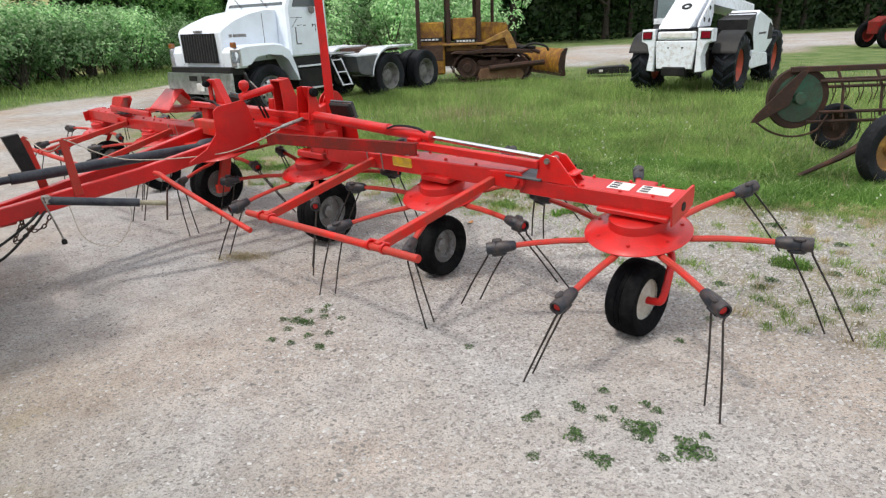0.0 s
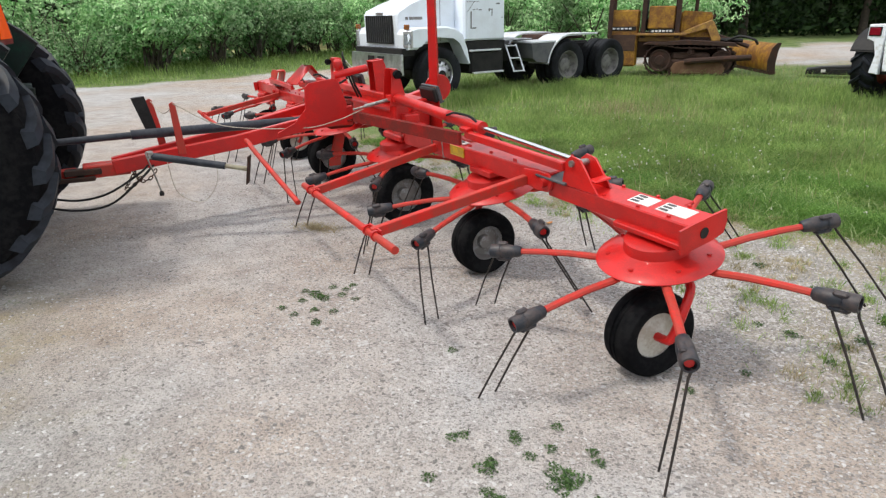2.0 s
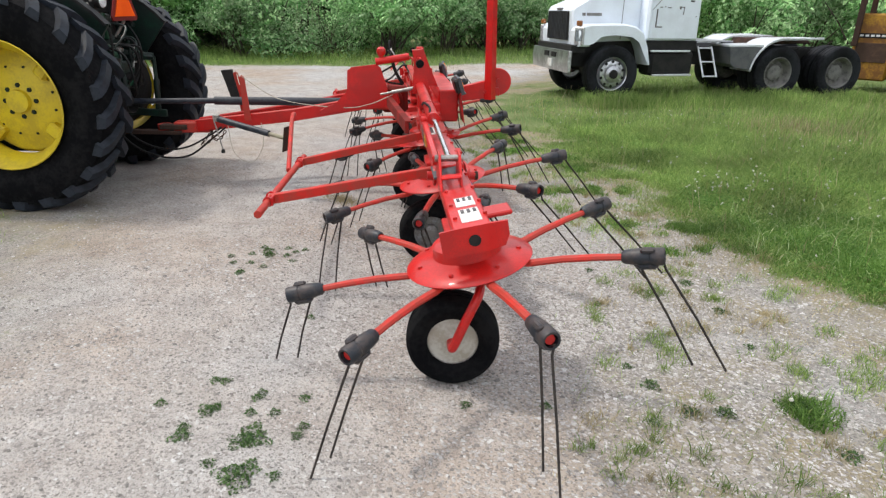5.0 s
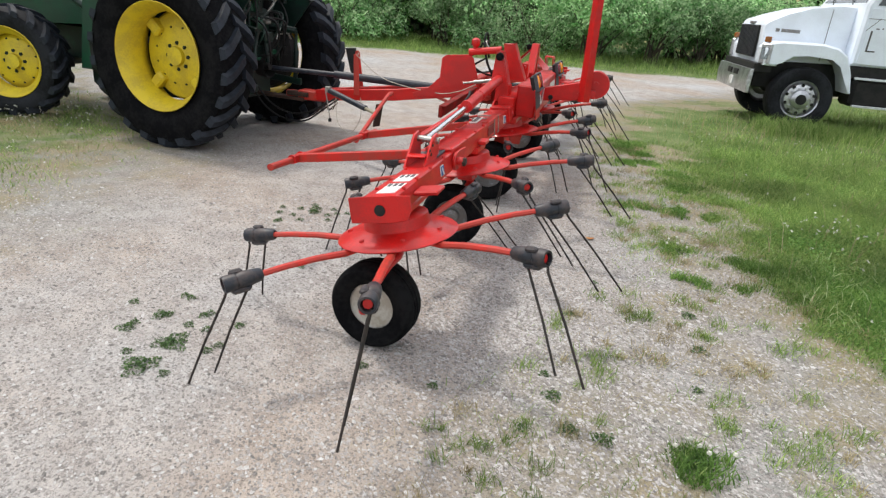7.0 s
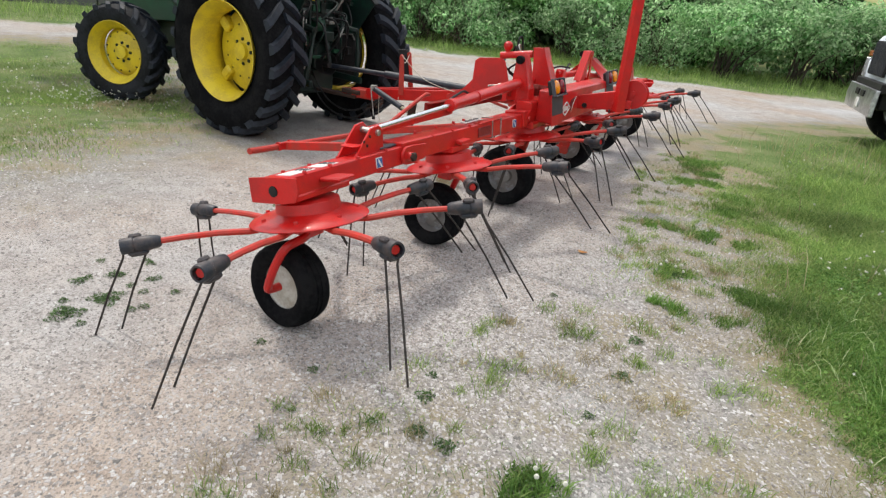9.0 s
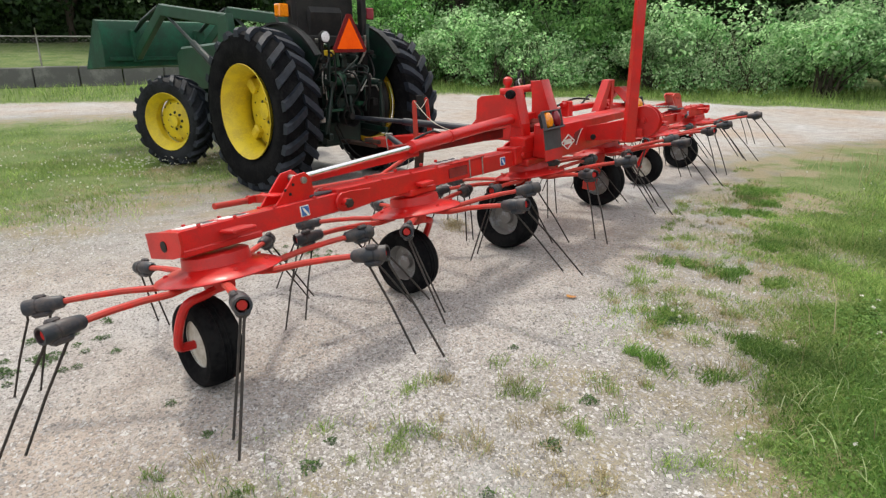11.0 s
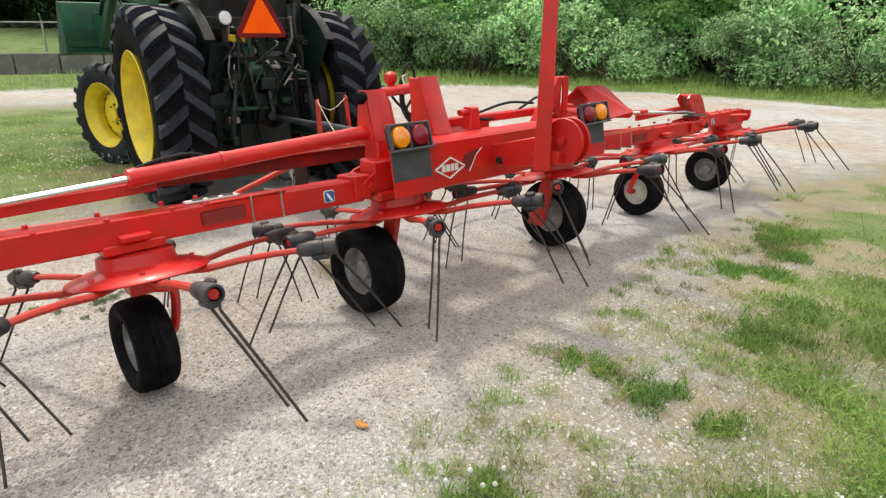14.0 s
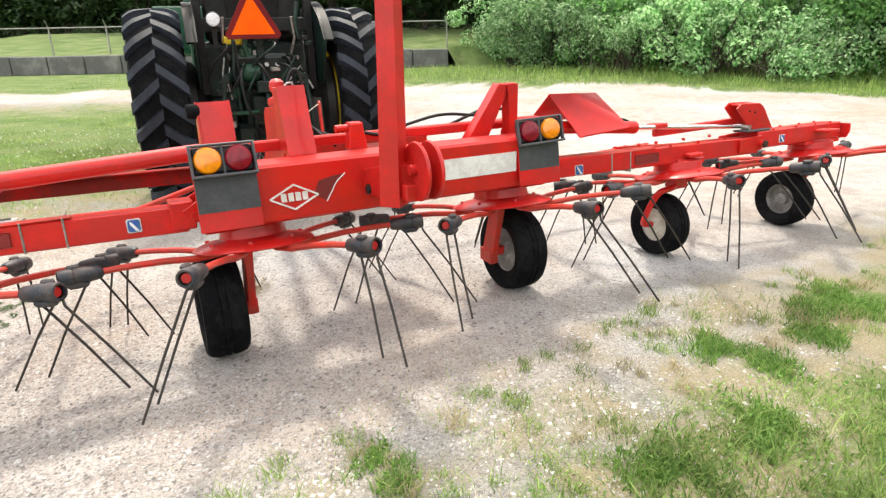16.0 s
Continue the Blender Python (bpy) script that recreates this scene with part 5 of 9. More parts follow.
REAR_LUGS, FRONT_LUGS = lug_meshes(0.86, 0.43, 22, 0.045, 0.095), lug_meshes(0.585, 0.34, 18, 0.036, 0.075)
REAR_TYRE = finish(lug_tyre(0.86, 0.475, 0.43, 0.045), "tyre", RUBBER)
REAR_RIM = finish(farm_rim(0.475, 0.40, -0.10, 0.15, 8), "wheel", YELLOW)
FRONT_TYRE = finish(lug_tyre(0.585, 0.35, 0.34, 0.036), "tyre", TREAD)
FRONT_RIM = finish(farm_rim(0.35, 0.29, -0.03, 0.13, 8), "wheel", YELLOW)
for side in (-1, 1):
    for y, R, tyre, rim, x, hub_r, dish, nuts in ((0, 0.86, REAR_TYRE, REAR_RIM, 0.83, 0.15, -0.10, 8), (2.2, 0.585, FRONT_TYRE, FRONT_RIM, 0.82, 0.13, -0.03, 8)):
        steer = pose(0, 0, 0, 0, 0, 21) if y else Matrix()
        w = part("wheel", rim, None, tractor, "large yellow steel wheel" if not y else "smaller yellow steel front wheel", Matrix.Translation((side * x, y, R - 0.015)) @ steer @ pose(0, 0, 0, 0, 0, 0 if side > 0 else 180))
        part("tyre", tyre, None, w, "dark lugged farm tyre")
        add_lugs(w, FRONT_LUGS if y else REAR_LUGS, 18 if y else 22)
        nb = B()
        for k in range(nuts):
            a = 2 * math.pi * k / nuts
            bolt(nb, (dish + 0.016, hub_r * 0.82 * math.cos(a), hub_r * 0.82 * math.sin(a)), (1, 0, 0), 0.02, 0.016)
        for k in range(12):
            a = 2 * math.pi * (k + 0.5) / 12
            bolt(nb, (dish + 0.006, hub_r * 1.8 * math.cos(a), hub_r * 1.8 * math.sin(a)), (1, 0, 0), 0.011, 0.01)
        tagged(part("hub_nut", nb, GREEN_DARK, w, "dark wheel nuts"), kind="stuff")
        if not y:
            for k in range(4):
                cl = B()
                box(cl, (-0.16, -0.055, 0.27), (-0.03, 0.055, 0.43), pose(0, 0, 0, 45 + 90 * k, 0, 0), 0.02)
                part("rim_clamp", cl, YELLOW, w, "yellow rim clamp lug")

# running gear and castings
b = B()
box(b, (-0.21, -0.30, 0.56), (0.21, 0.9, 1.12), bevel=0.05)
box(b, (-0.17, 0.9, 0.55), (0.17, 2.55, 0.98), bevel=0.04)
lathe(b, [(0.0, -0.72), (0.10, -0.72), (0.12, -0.5), (0.17, -0.3), (0.2, -0.2), (0.2, 0.2), (0.17, 0.3), (0.12, 0.5), (0.10, 0.72), (0, 0.72)], 18, Matrix.Translation((0, 0, 0.845)) @ TO_X)
lathe(b, [(0.0, -0.62), (0.07, -0.62), (0.08, 0.62), (0, 0.62)], 14, Matrix.Translation((0, 2.2, 0.57)) @ TO_X)
box(b, (-0.26, -0.36, 1.02), (0.26, 0.05, 1.32), bevel=0.04)
box(b, (-0.12, -0.42, 0.70), (0.12, -0.28, 0.98), bevel=0.02)
part("transmission", b, GREEN_DARK, tractor, "greasy dark green axle and gearbox castings")
# dark blocks added to close the see-through gaps round the castings
for lo, hi, word in (((-0.50, -0.12, 0.92), (0.50, 0.45, 1.42), "lift_housing_filler"), ((-0.46, -0.20, 0.52), (-0.20, 0.3, 0.80), "axle_housing"), ((0.20, -0.20, 0.52), (0.46, 0.3, 0.80), "axle_housing")):
    b = B()
    box(b, lo, hi, bevel=0.045)
    part(word, b, GREEN_DARK, tractor, "dark green block added to fill the gaps between the castings")
b = B()
box(b, (-0.47, -0.21, 1.50), (0.47, -0.14, 1.62), bevel=0.01)
box(b, (-0.42, -0.10, 1.42), (0.42, -0.02, 2.05), bevel=0.03)
part("seat_shield", b, BLACK, tractor, "black shield behind the seat")
b = B()
box(b, (-0.62, 0.55, 0.52), (-0.25, 1.35, 0.95), bevel=0.05)
box(b, (0.25, 0.55, 0.52), (0.62, 1.35, 0.95), bevel=0.05)
part("fuel_tank", b, BLACK, tractor, "black side tanks")
# dark boxes added in place of the deep shade under the tractor
for lo, hi, word in (((-0.44, 0.05, 0.36), (0.44, 1.55, 0.60), "belly_filler"), ((-0.28, -0.34, 0.42), (0.28, 0.12, 0.72), "drawbar_filler")):
    b = B()
    box(b, lo, hi, bevel=0.04)
    part(word, b, GREEN_DARK, tractor, "dark block added for the shade under the tractor")
# black drum added at the axle's end to darken the inside of each rear wheel
for side in (-1, 1):
    b = B()
    lathe(b, [(0, side * 0.44), (0.20, side * 0.44), (0.27, side * 0.50), (0.40, side * 0.56), (0.425, side * 0.62), (0.41, side * 0.66), (0, side * 0.66)], 28, Matrix.Translation((0, 0, 0.845)) @ TO_X)
    part("wheel_shade_drum", b, BLACK, tractor, "black drum added inside the wheel for the shade there")
# hood and dash
b = B()
prism(b, [(0.95, 1.0), (0.95, 1.56), (1.1, 1.6), (2.9, 1.5), (3.05, 1.42), (3.08, 0.75), (2.6, 0.72), (2.4, 0.98)], -0.31, 0.31, "x", bevel=0.03)
part("hood", b, GREEN, tractor, "green engine hood")
b = B()
prism(b, [(0.78, 1.1), (0.72, 1.62), (0.84, 1.72), (0.98, 1.68), (0.98, 1.1)], -0.24, 0.24, "x", bevel=0.02)
tube(b, [(0, 0.8, 1.6), (0, 0.58, 1.78)], 0.02, 8)
lathe(b, [(0.17, -0.014), (0.2, 0.0), (0.17, 0.014)], 24, Matrix.Translation((0, 0.57, 1.79)) @ pose(0, 0, 0, 55, 0, 0), close=True)
part("dashboard", b, BLACK, tractor, "black dash with a steering wheel")
b = B()
box(b, (-0.46, -0.05, 1.02), (0.46, 1.0, 1.07), bevel=0.01)
part("platform", b, BLACK, tractor, "black operator platform")
b = B()
box(b, (-0.24, 0.02, 1.34), (0.24, 0.46, 1.46), bevel=0.05)
prism(b, [(-0.08, 1.40), (0.04, 1.42), (-0.02, 1.9), (-0.10, 1.92), (-0.14, 1.86)], -0.24, 0.24, "x", bevel=0.03)
box(b, (-0.16, 0.06, 1.05), (0.16, 0.4, 1.36), bevel=0.02)
part("seat", b, BLACK, tractor, "black padded seat")
# fenders: an inner wall and a narrow rounded lip beside each rear tyre
for side in (-1, 1):
    b = B()
    arc = [(0.91 * math.cos(a), 0.845 + 0.91 * math.sin(a)) for a in (math.radians(q) for q in range(44, 141, 8))]
    prism(b, arc + [(-0.40, 1.05), (0.45, 1.05)], side * 0.52 - 0.01, side * 0.52 + 0.01, "x", bevel=0.003)
    # the wall's green is darkened to hold the shade beside the tyre
    fender = part("fender", b, GREEN_DARK, tractor, "green fender wall in a shaded tone, with a black lip")
    b = B()
    for (y0, z0), (y1, z1) in zip(arc, arc[1:]):
        vs = [b.verts.new(p) for p in ((side * 0.50, y0, z0), (side * 0.50, y1, z1), (side * 0.585, y1, z1), (side * 0.585, y0, z0))]
        vs += [b.verts.new((v.co.x, v.co.y * 0.975, 0.845 + (v.co.z - 0.845) * 0.975)) for v in vs]
        for q in ((0, 1, 2, 3), (4, 7, 6, 5), (3, 2, 6, 7), (0, 4, 5, 1)):
            b.faces.new([vs[i] for i in q])
    bmesh.ops.remove_doubles(b, verts=b.verts, dist=0.0005)
    part("fender_lip", b, BLACK, fender, "black fender lip")
    # roll bar post
    b = B()
    box(b, (side * 0.47 - 0.035, -0.22, 0.98), (side * 0.47 + 0.035, -0.13, 2.45), bevel=0.008)
    part("roll_bar_post", b, BLACK, tractor, "black roll bar post")
    # warning lamp on the post
    b = B()
    box(b, (side * 0.58 - 0.06, -0.20, 1.80), (side * 0.58 + 0.06, -0.10, 1.93), bevel=0.012)
    part("warning_lamp", b, AMBER if side < 0 else RUBY, tractor, "orange-red warning lamp")
    # lift arm, lift link, lower link and stay
    b = B()
    tube(b, [(side * 0.22, -0.2, 1.16), (side * 0.33, -0.62, 1.12)], [0.05, 0.035], 8)
    part("lift_arm", b, GREEN_DARK, tractor, "green hitch lift arm")
    b = B()
    tube(b, [(side * 0.33, -0.62, 1.12), (side * 0.36, -0.60, 0.92), (side * 0.365, -0.60, 0.9), (side * 0.40, -0.56, 0.60)], [0.018, 0.018, 0.028, 0.026], 10)
    part("lift_link", b, GREEN_DARK, tractor, "threaded hitch lift link")
    b = B()
    box(b, (-0.025, -0.55, -0.035), (0.025, 0.0, 0.035), Matrix.Translation((side * 0.32, -0.1, 0.62)) @ pose(0, 0, 0, 4, 0, side * 8), 0.008)
    part("lower_link", b, GREEN_DARK, tractor, "dark green lower hitch link")
    b = B()
    tube(b, [(side * 0.25, -0.3, 1.25), (side * 0.30, -0.42, 1.45), (side * 0.28, -0.45, 1.62)], 0.013, 8)
    part("lever", b, ZINC, tractor, "thin bright lever")
# one work lamp
b = B()
lathe(b, [(0, 0.05), (0.05, 0.05), (0.062, 0.02), (0.062, 0.0), (0.055, -0.008)], 20, Matrix.Translation((-0.36, -0.58, 1.60)) @ pose(0, 0, 0, -90, 0, 0))
box(b, (-0.36 - 0.02, -0.52, 1.4), (-0.36 + 0.02, -0.48, 1.6), bevel=0.004)
lampw = part("work_lamp", b, BLACK, tractor, "round work lamp facing back")
b = B()
lathe(b, [(0.055, 0.0), (0.045, -0.012), (0, -0.018)], 20, Matrix.Translation((-0.36, -0.583, 1.60)) @ pose(0, 0, 0, -90, 0, 0))
part("lens", b, CLEAR, lampw, "clear glass lens")
# loose castings, hoses and couplers at the back
b = B()
for k in range(4):
    lathe(b, [(0, 0.07), (0.018, 0.07), (0.022, 0.05), (0.022, 0.0), (0, 0.0)], 10, Matrix.Translation((-0.14 + 0.09 * k, -0.36, 1.22)) @ pose(0, 0, 0, 80, 0, 0))
part("couplers", b, ZINC, tractor, "row of hydraulic couplers")
b = B()
box(b, (-0.07, -0.52, 1.00), (0.07, -0.3, 1.10), bevel=0.01)
box(b, (-0.035, -0.42, 1.28), (0.035, -0.34, 1.50), bevel=0.008)
tube(b, [(0, -0.36, 1.15), (0.02, -0.45, 1.0), (0.03, -0.48, 0.78)], 0.028, 10)
part("top_link", b, GREEN_DARK, tractor, "green top link and bracket")
for pts in ([(-0.14, -0.42, 1.24), (-0.2, -0.62, 1.15), (-0.18, -0.66, 0.9), (-0.1, -0.6, 0.8)], [(0.13, -0.42, 1.24), (0.22, -0.56, 1.2), (0.27, -0.5, 1.0), (0.2, -0.45, 0.85)],
            [(-0.05, -0.42, 1.24), (-0.02, -0.6, 1.22), (0.05, -0.6, 1.05), (0.02, -0.5, 0.9)], [(0.3, -0.2, 1.5), (0.36, -0.4, 1.4), (0.35, -0.5, 1.2), (0.28, -0.45, 1.1)]):
    h = B()
    tube(h, curve_points(pts, 5), 0.011, 7)
    part("hose", h, HOSE, tractor, "black hydraulic hose")
b = B()
lathe(b, [(0.0, 0.1), (0.035, 0.1), (0.035, 0.0), (0.11, -0.02), (0.12, 0.1), (0.115, 0.1), (0.1, 0.0)], 18, Matrix.Translation((0, -0.42, 0.76)) @ pose(0, 0, 0, 90, 0, 0))
part("drive_guard", b, BLACK, tractor, "black guard round the drive stub")
b = B()
box(b, (-0.05, -0.95, 0.455), (0.05, 0.3, 0.49), bevel=0.006)
box(b, (-0.045, -1.0, 0.50), (0.045, -0.75, 0.545), bevel=0.006)
part("drawbar", b, RUST, tractor, "rusty flat drawbar")
b = B()
box(b, (-0.30, -0.44, 1.40), (-0.14, -0.40, 1.47), bevel=0.012)
part("mud_flap_bracket", b, YELLOW, tractor, "small yellow bracket")
for x, z0, z1, r, mat_r, words in ((-0.24, 0.84, 1.54, 0.016, GREEN_DARK, "green upright control rod"), (-0.335, 1.02, 1.30, 0.008, ZINC, "thin bright control rod"), (-0.30, 0.95, 1.22, 0.007, ZINC, "thin bright control rod"),
                                   (0.31, 1.44, 1.74, 0.02, GREEN_DARK, "green upright pipe"), (-0.13, 1.30, 1.50, 0.022, GREEN, "green upright pipe"), (0.24, 0.80, 1.30, 0.014, GREEN_DARK, "green upright control rod")):
    b = B()
    tube(b, [(x + 0.02, -0.44, z0), (x, -0.45, (z0 + z1) / 2), (x + 0.03, -0.43, z1)], r, 8)
    part("control_rod", b, mat_r, tractor, words)
b = B()
tube(b, [(0.15, -0.50, 1.03), (0.32, -0.46, 1.21), (0.41, -0.50, 1.02)], 0.010, 8)
tube(b, [(0.20, -0.50, 1.08), (0.38, -0.50, 1.08)], 0.008, 8)
part("stay", b, ZINC, tractor, "bright bent stay")
b = B()
box(b, (-0.30, -0.47, 0.82), (0.0, -0.43, 0.85), bevel=0.006)
part("step_bar", b, GREEN, tractor, "green cross bar")
b = B()
lathe(b, [(0, -0.07), (0.06, -0.07), (0.078, -0.03), (0.078, 0.03), (0.06, 0.07), (0, 0.07)], 18, Matrix.Translation((-0.10, -0.42, 1.17)) @ TO_X)
part("filter_casting", b, GREEN, tractor, "round green casting")
b = B()
box(b, (-0.06, -0.375, 1.31), (0.0, -0.365, 1.35), bevel=0.002)
part("data_plate", b, WHITE_FLAT, tractor, "small white plate")
rng_c = random.Random(31)
for k in range(22):
    b = B()
    x, z = rng_c.uniform(-0.40, 0.42), rng_c.uniform(0.72, 1.58)
    w, h = rng_c.uniform(0.02, 0.055), rng_c.uniform(0.015, 0.05)
    if k % 3 == 0:
        lathe(b, [(0, 0), (w * 0.7, 0), (w * 0.7, 0.03), (w * 0.4, 0.05), (0, 0.05)], 10, Matrix.Translation((x, -0.38, z)) @ pose(0, 0, 0, 90, 0, 0))
    else:
        box(b, (x - w, -0.44, z - h), (x + w, -0.36, z + h), bevel=0.008)
    part("fitting", b, (GREEN, GREEN_DARK, BLACK, GREEN_DARK, ZINC)[k % 5], tractor, ("green cast fitting", "greasy dark fitting", "black fitting", "green cast fitting", "bright worn fitting")[k % 5])
for k in range(7):
    x0, z0 = rng_c.uniform(-0.35, 0.35), rng_c.uniform(1.2, 1.55)
    x1, z1 = x0 + rng_c.uniform(-0.25, 0.25), z0 - rng_c.uniform(0.25, 0.55)
    b = B()
    tube(b, curve_points([(x0, -0.36, z0), (x0 + 0.04, -0.50, z0 - 0.03), ((x0 + x1) / 2, -0.52, (z0 + z1) / 2), (x1, -0.40, z1)], 5), 0.010, 7)
    part("hose", b, HOSE if k % 3 else GREEN_DARK, tractor, "black hydraulic hose" if k % 3 else "green painted pipe")
# slow vehicle sign: orange triangle in a dark red border
b = B()
tri = [(-0.205, 0.0), (0.205, 0.0), (0.225, 0.035), (0.03, 0.385), (-0.03, 0.385), (-0.225, 0.035)]
prism(b, tri, -0.006, 0.006, "y", Matrix.Translation((-0.06, -0.60, 1.445)), 0.002)
sign = part("slow_vehicle_sign", b, REFLECT_RED, tractor, "orange triangle with a dark red border")
b = B()
prism(b, [(-0.175, 0.035), (0.175, 0.035), (0.0, 0.345)], -0.0105, -0.0065, "y", Matrix.Translation((-0.06, -0.60, 1.445)), 0.0)
part("sign_field", b, ORANGE, sign, "bright fluorescent orange field")
# loader: masts, arms, cylinders and bucket
for side in (-1, 1):
    b = B()
    prism(b, [(1.15, 0.55), (1.55, 0.55), (1.42, 1.2), (1.28, 1.85), (1.08, 1.88), (1.02, 1.5)], side * 0.50 - 0.05, side * 0.50 + 0.05, "x", bevel=0.012)
    part("loader_mast", b, GREEN, tractor, "green loader mast")
    b = B()
    for p0, p1 in (((1.12, 1.80), (2.9, 1.98)), ((2.84, 2.0), (3.95, 1.36))):
        c = Matrix.Translation((side * 0.5, (p0[0] + p1[0]) / 2, (p0[1] + p1[1]) / 2)) @ pose(0, 0, 0, math.degrees(math.atan2(p1[1] - p0[1], p1[0] - p0[0])), 0, 0)
        L = math.hypot(p1[0] - p0[0], p1[1] - p0[1]) / 2
        box(b, (-0.045, -L, -0.075), (0.045, L, 0.075), c, 0.012)
    part("loader_arm", b, GREEN, tractor, "green bent loader arm")
    b = B()
    tube(b, [(side * 0.5, 1.35, 1.15), (side * 0.5, 2.1, 1.55)], 0.045, 12)
    tube(b, [(side * 0.5, 2.1, 1.55), (side * 0.5, 2.75, 1.9)], 0.022, 10)
    tube(b, [(side * 0.5, 3.0, 2.02), (side * 0.5, 3.6, 1.85), (side * 0.5, 3.98, 1.68)], [0.035, 0.035, 0.02], 10)
    part("loader_cylinder", b, GREEN_DARK, tractor, "dark loader cylinder")
b = B()
out = [(4.0, 1.22), (3.96, 1.45), (4.0, 1.72), (4.1, 1.86), (4.2, 1.88), (4.12, 1.80), (4.04, 1.68), (4.01, 1.45), (4.05, 1.28), (4.75, 1.19), (4.78, 1.165)]
prism(b, out, -0.95, 0.95, "x", bevel=0.004)
for side in (-1, 1):
    prism(b, [(4.0, 1.22), (3.97, 1.45), (4.0, 1.72), (4.1, 1.86), (4.2, 1.88), (4.78, 1.2), (4.78, 1.165)], side * 0.95 - 0.012, side * 0.95 + 0.012, "x", bevel=0.003)
    box(b, (side * 0.5 - 0.07, 3.88, 1.28), (side * 0.5 + 0.07, 4.0, 1.74), bevel=0.01)
box(b, (-0.9, 3.93, 1.30), (0.9, 3.975, 1.36), bevel=0.006)
part("loader_bucket", b, surface("worn_bucket_green", (0.009, 0.085, 0.045), (0.014, 0.05, 0.03), 0.6, coarse=3, wear=0.5, bump=0.2, spec=0.2), tractor, "dark green loader bucket, raised")

# ---- the white road tractor: local x to its rear, y away from the yard, z up ----
TRUCK_AT = Matrix(((0.6, -0.8, 0, -2.9), (0.8, 0.6, 0, 11.9), (0, 0, 1, 0), (0, 0, 0, 1)))
truck = thing("semi_truck", TRUCK_AT, "white conventional day-cab road tractor parked on the grass", "truck")


def road_tyre():
    t = B()
    lathe(t, [(0.29, -0.10), (0.34, -0.13), (0.42, -0.14), (0.475, -0.13), (0.50, -0.105), (0.505, -0.06), (0.496, -0.055), (0.496, -0.045), (0.506, -0.04), (0.506, 0.04), (0.496, 0.045), (0.496, 0.055),
              (0.505, 0.06), (0.50, 0.105), (0.475, 0.13), (0.42, 0.14), (0.34, 0.13), (0.29, 0.10)], 44, TO_Y, close=True)
    return finish(t, "tyre", TREAD)


def road_rim(out, material):
    """out: how far the disc bulges (steer wheel) or sinks (drive wheel) along -y."""
    r = B()
    m = pose(0, 0, 0, 90, 0, 0)
    lathe(r, [(0.30, 0.11), (0.295, 0.12), (0.28, 0.11), (0.27, 0.08), (0.255, out * 0.3), (0.235, out), (0.16, out + 0.01), (0.145, out + 0.05), (0.10, out + 0.07), (0, out + 0.075)], 40, m)
    for k in range(10):
        a = 2 * math.pi * k / 10
        p = m @ Vector((0.175 * math.cos(a), 0.175 * math.sin(a), out + 0.01))
        bolt(r, p, m.to_3x3() @ Vector((0, 0, 1)), 0.017, 0.03)
    return finish(r, "wheel", material)


ROAD_TYRE, STEER_RIM, DRIVE_RIM = road_tyre(), road_rim(0.10, ALU), road_rim(-0.045, RIM_DIRTY)
HOLE = B()
for k in range(10):
    a = 2 * math.pi * (k + 0.5) / 10
    lathe(HOLE, [(0, 0.004), (0.028, 0.004), (0.028, 0.0)], 10, pose(0, 0, 0, 90, 0, 0) @ Matrix.Translation((0.222 * math.cos(a), 0.222 * math.sin(a), 0.108)))
lathe(HOLE, [(0.085, 0.0), (0.08, 0.02), (0, 0.022)], 18, pose(0, 0, 0, 90, 0, 0) @ Matrix.Translation((0, 0, 0.168)))
HAND_HOLES = finish(HOLE, "hand_holes", BLACK)
for x, y, flip, steer in ((0.10, 0.20, 0, True), (0.10, 1.96, 180, True), (3.55, 0.16, 0, False), (3.55, 0.48, 0, False), (4.93, 0.16, 0, False), (4.93, 0.48, 0, False), (3.55, 2.0, 180, False), (3.55, 1.68, 180, False), (4.93, 2.0, 180, False), (4.93, 1.68, 180, False)):
    w = part("wheel", STEER_RIM if steer else DRIVE_RIM, None, truck, "bright disc wheel with hand holes" if steer else "steel drive wheel", Matrix.Translation((x, y, 0.50)) @ pose(0, 0, 0, 0, 0, flip))
    part("tyre", ROAD_TYRE, None, w, "black road tyre")
    if steer:
        tagged(part("hand_holes", HAND_HOLES, None, w), kind="stuff")
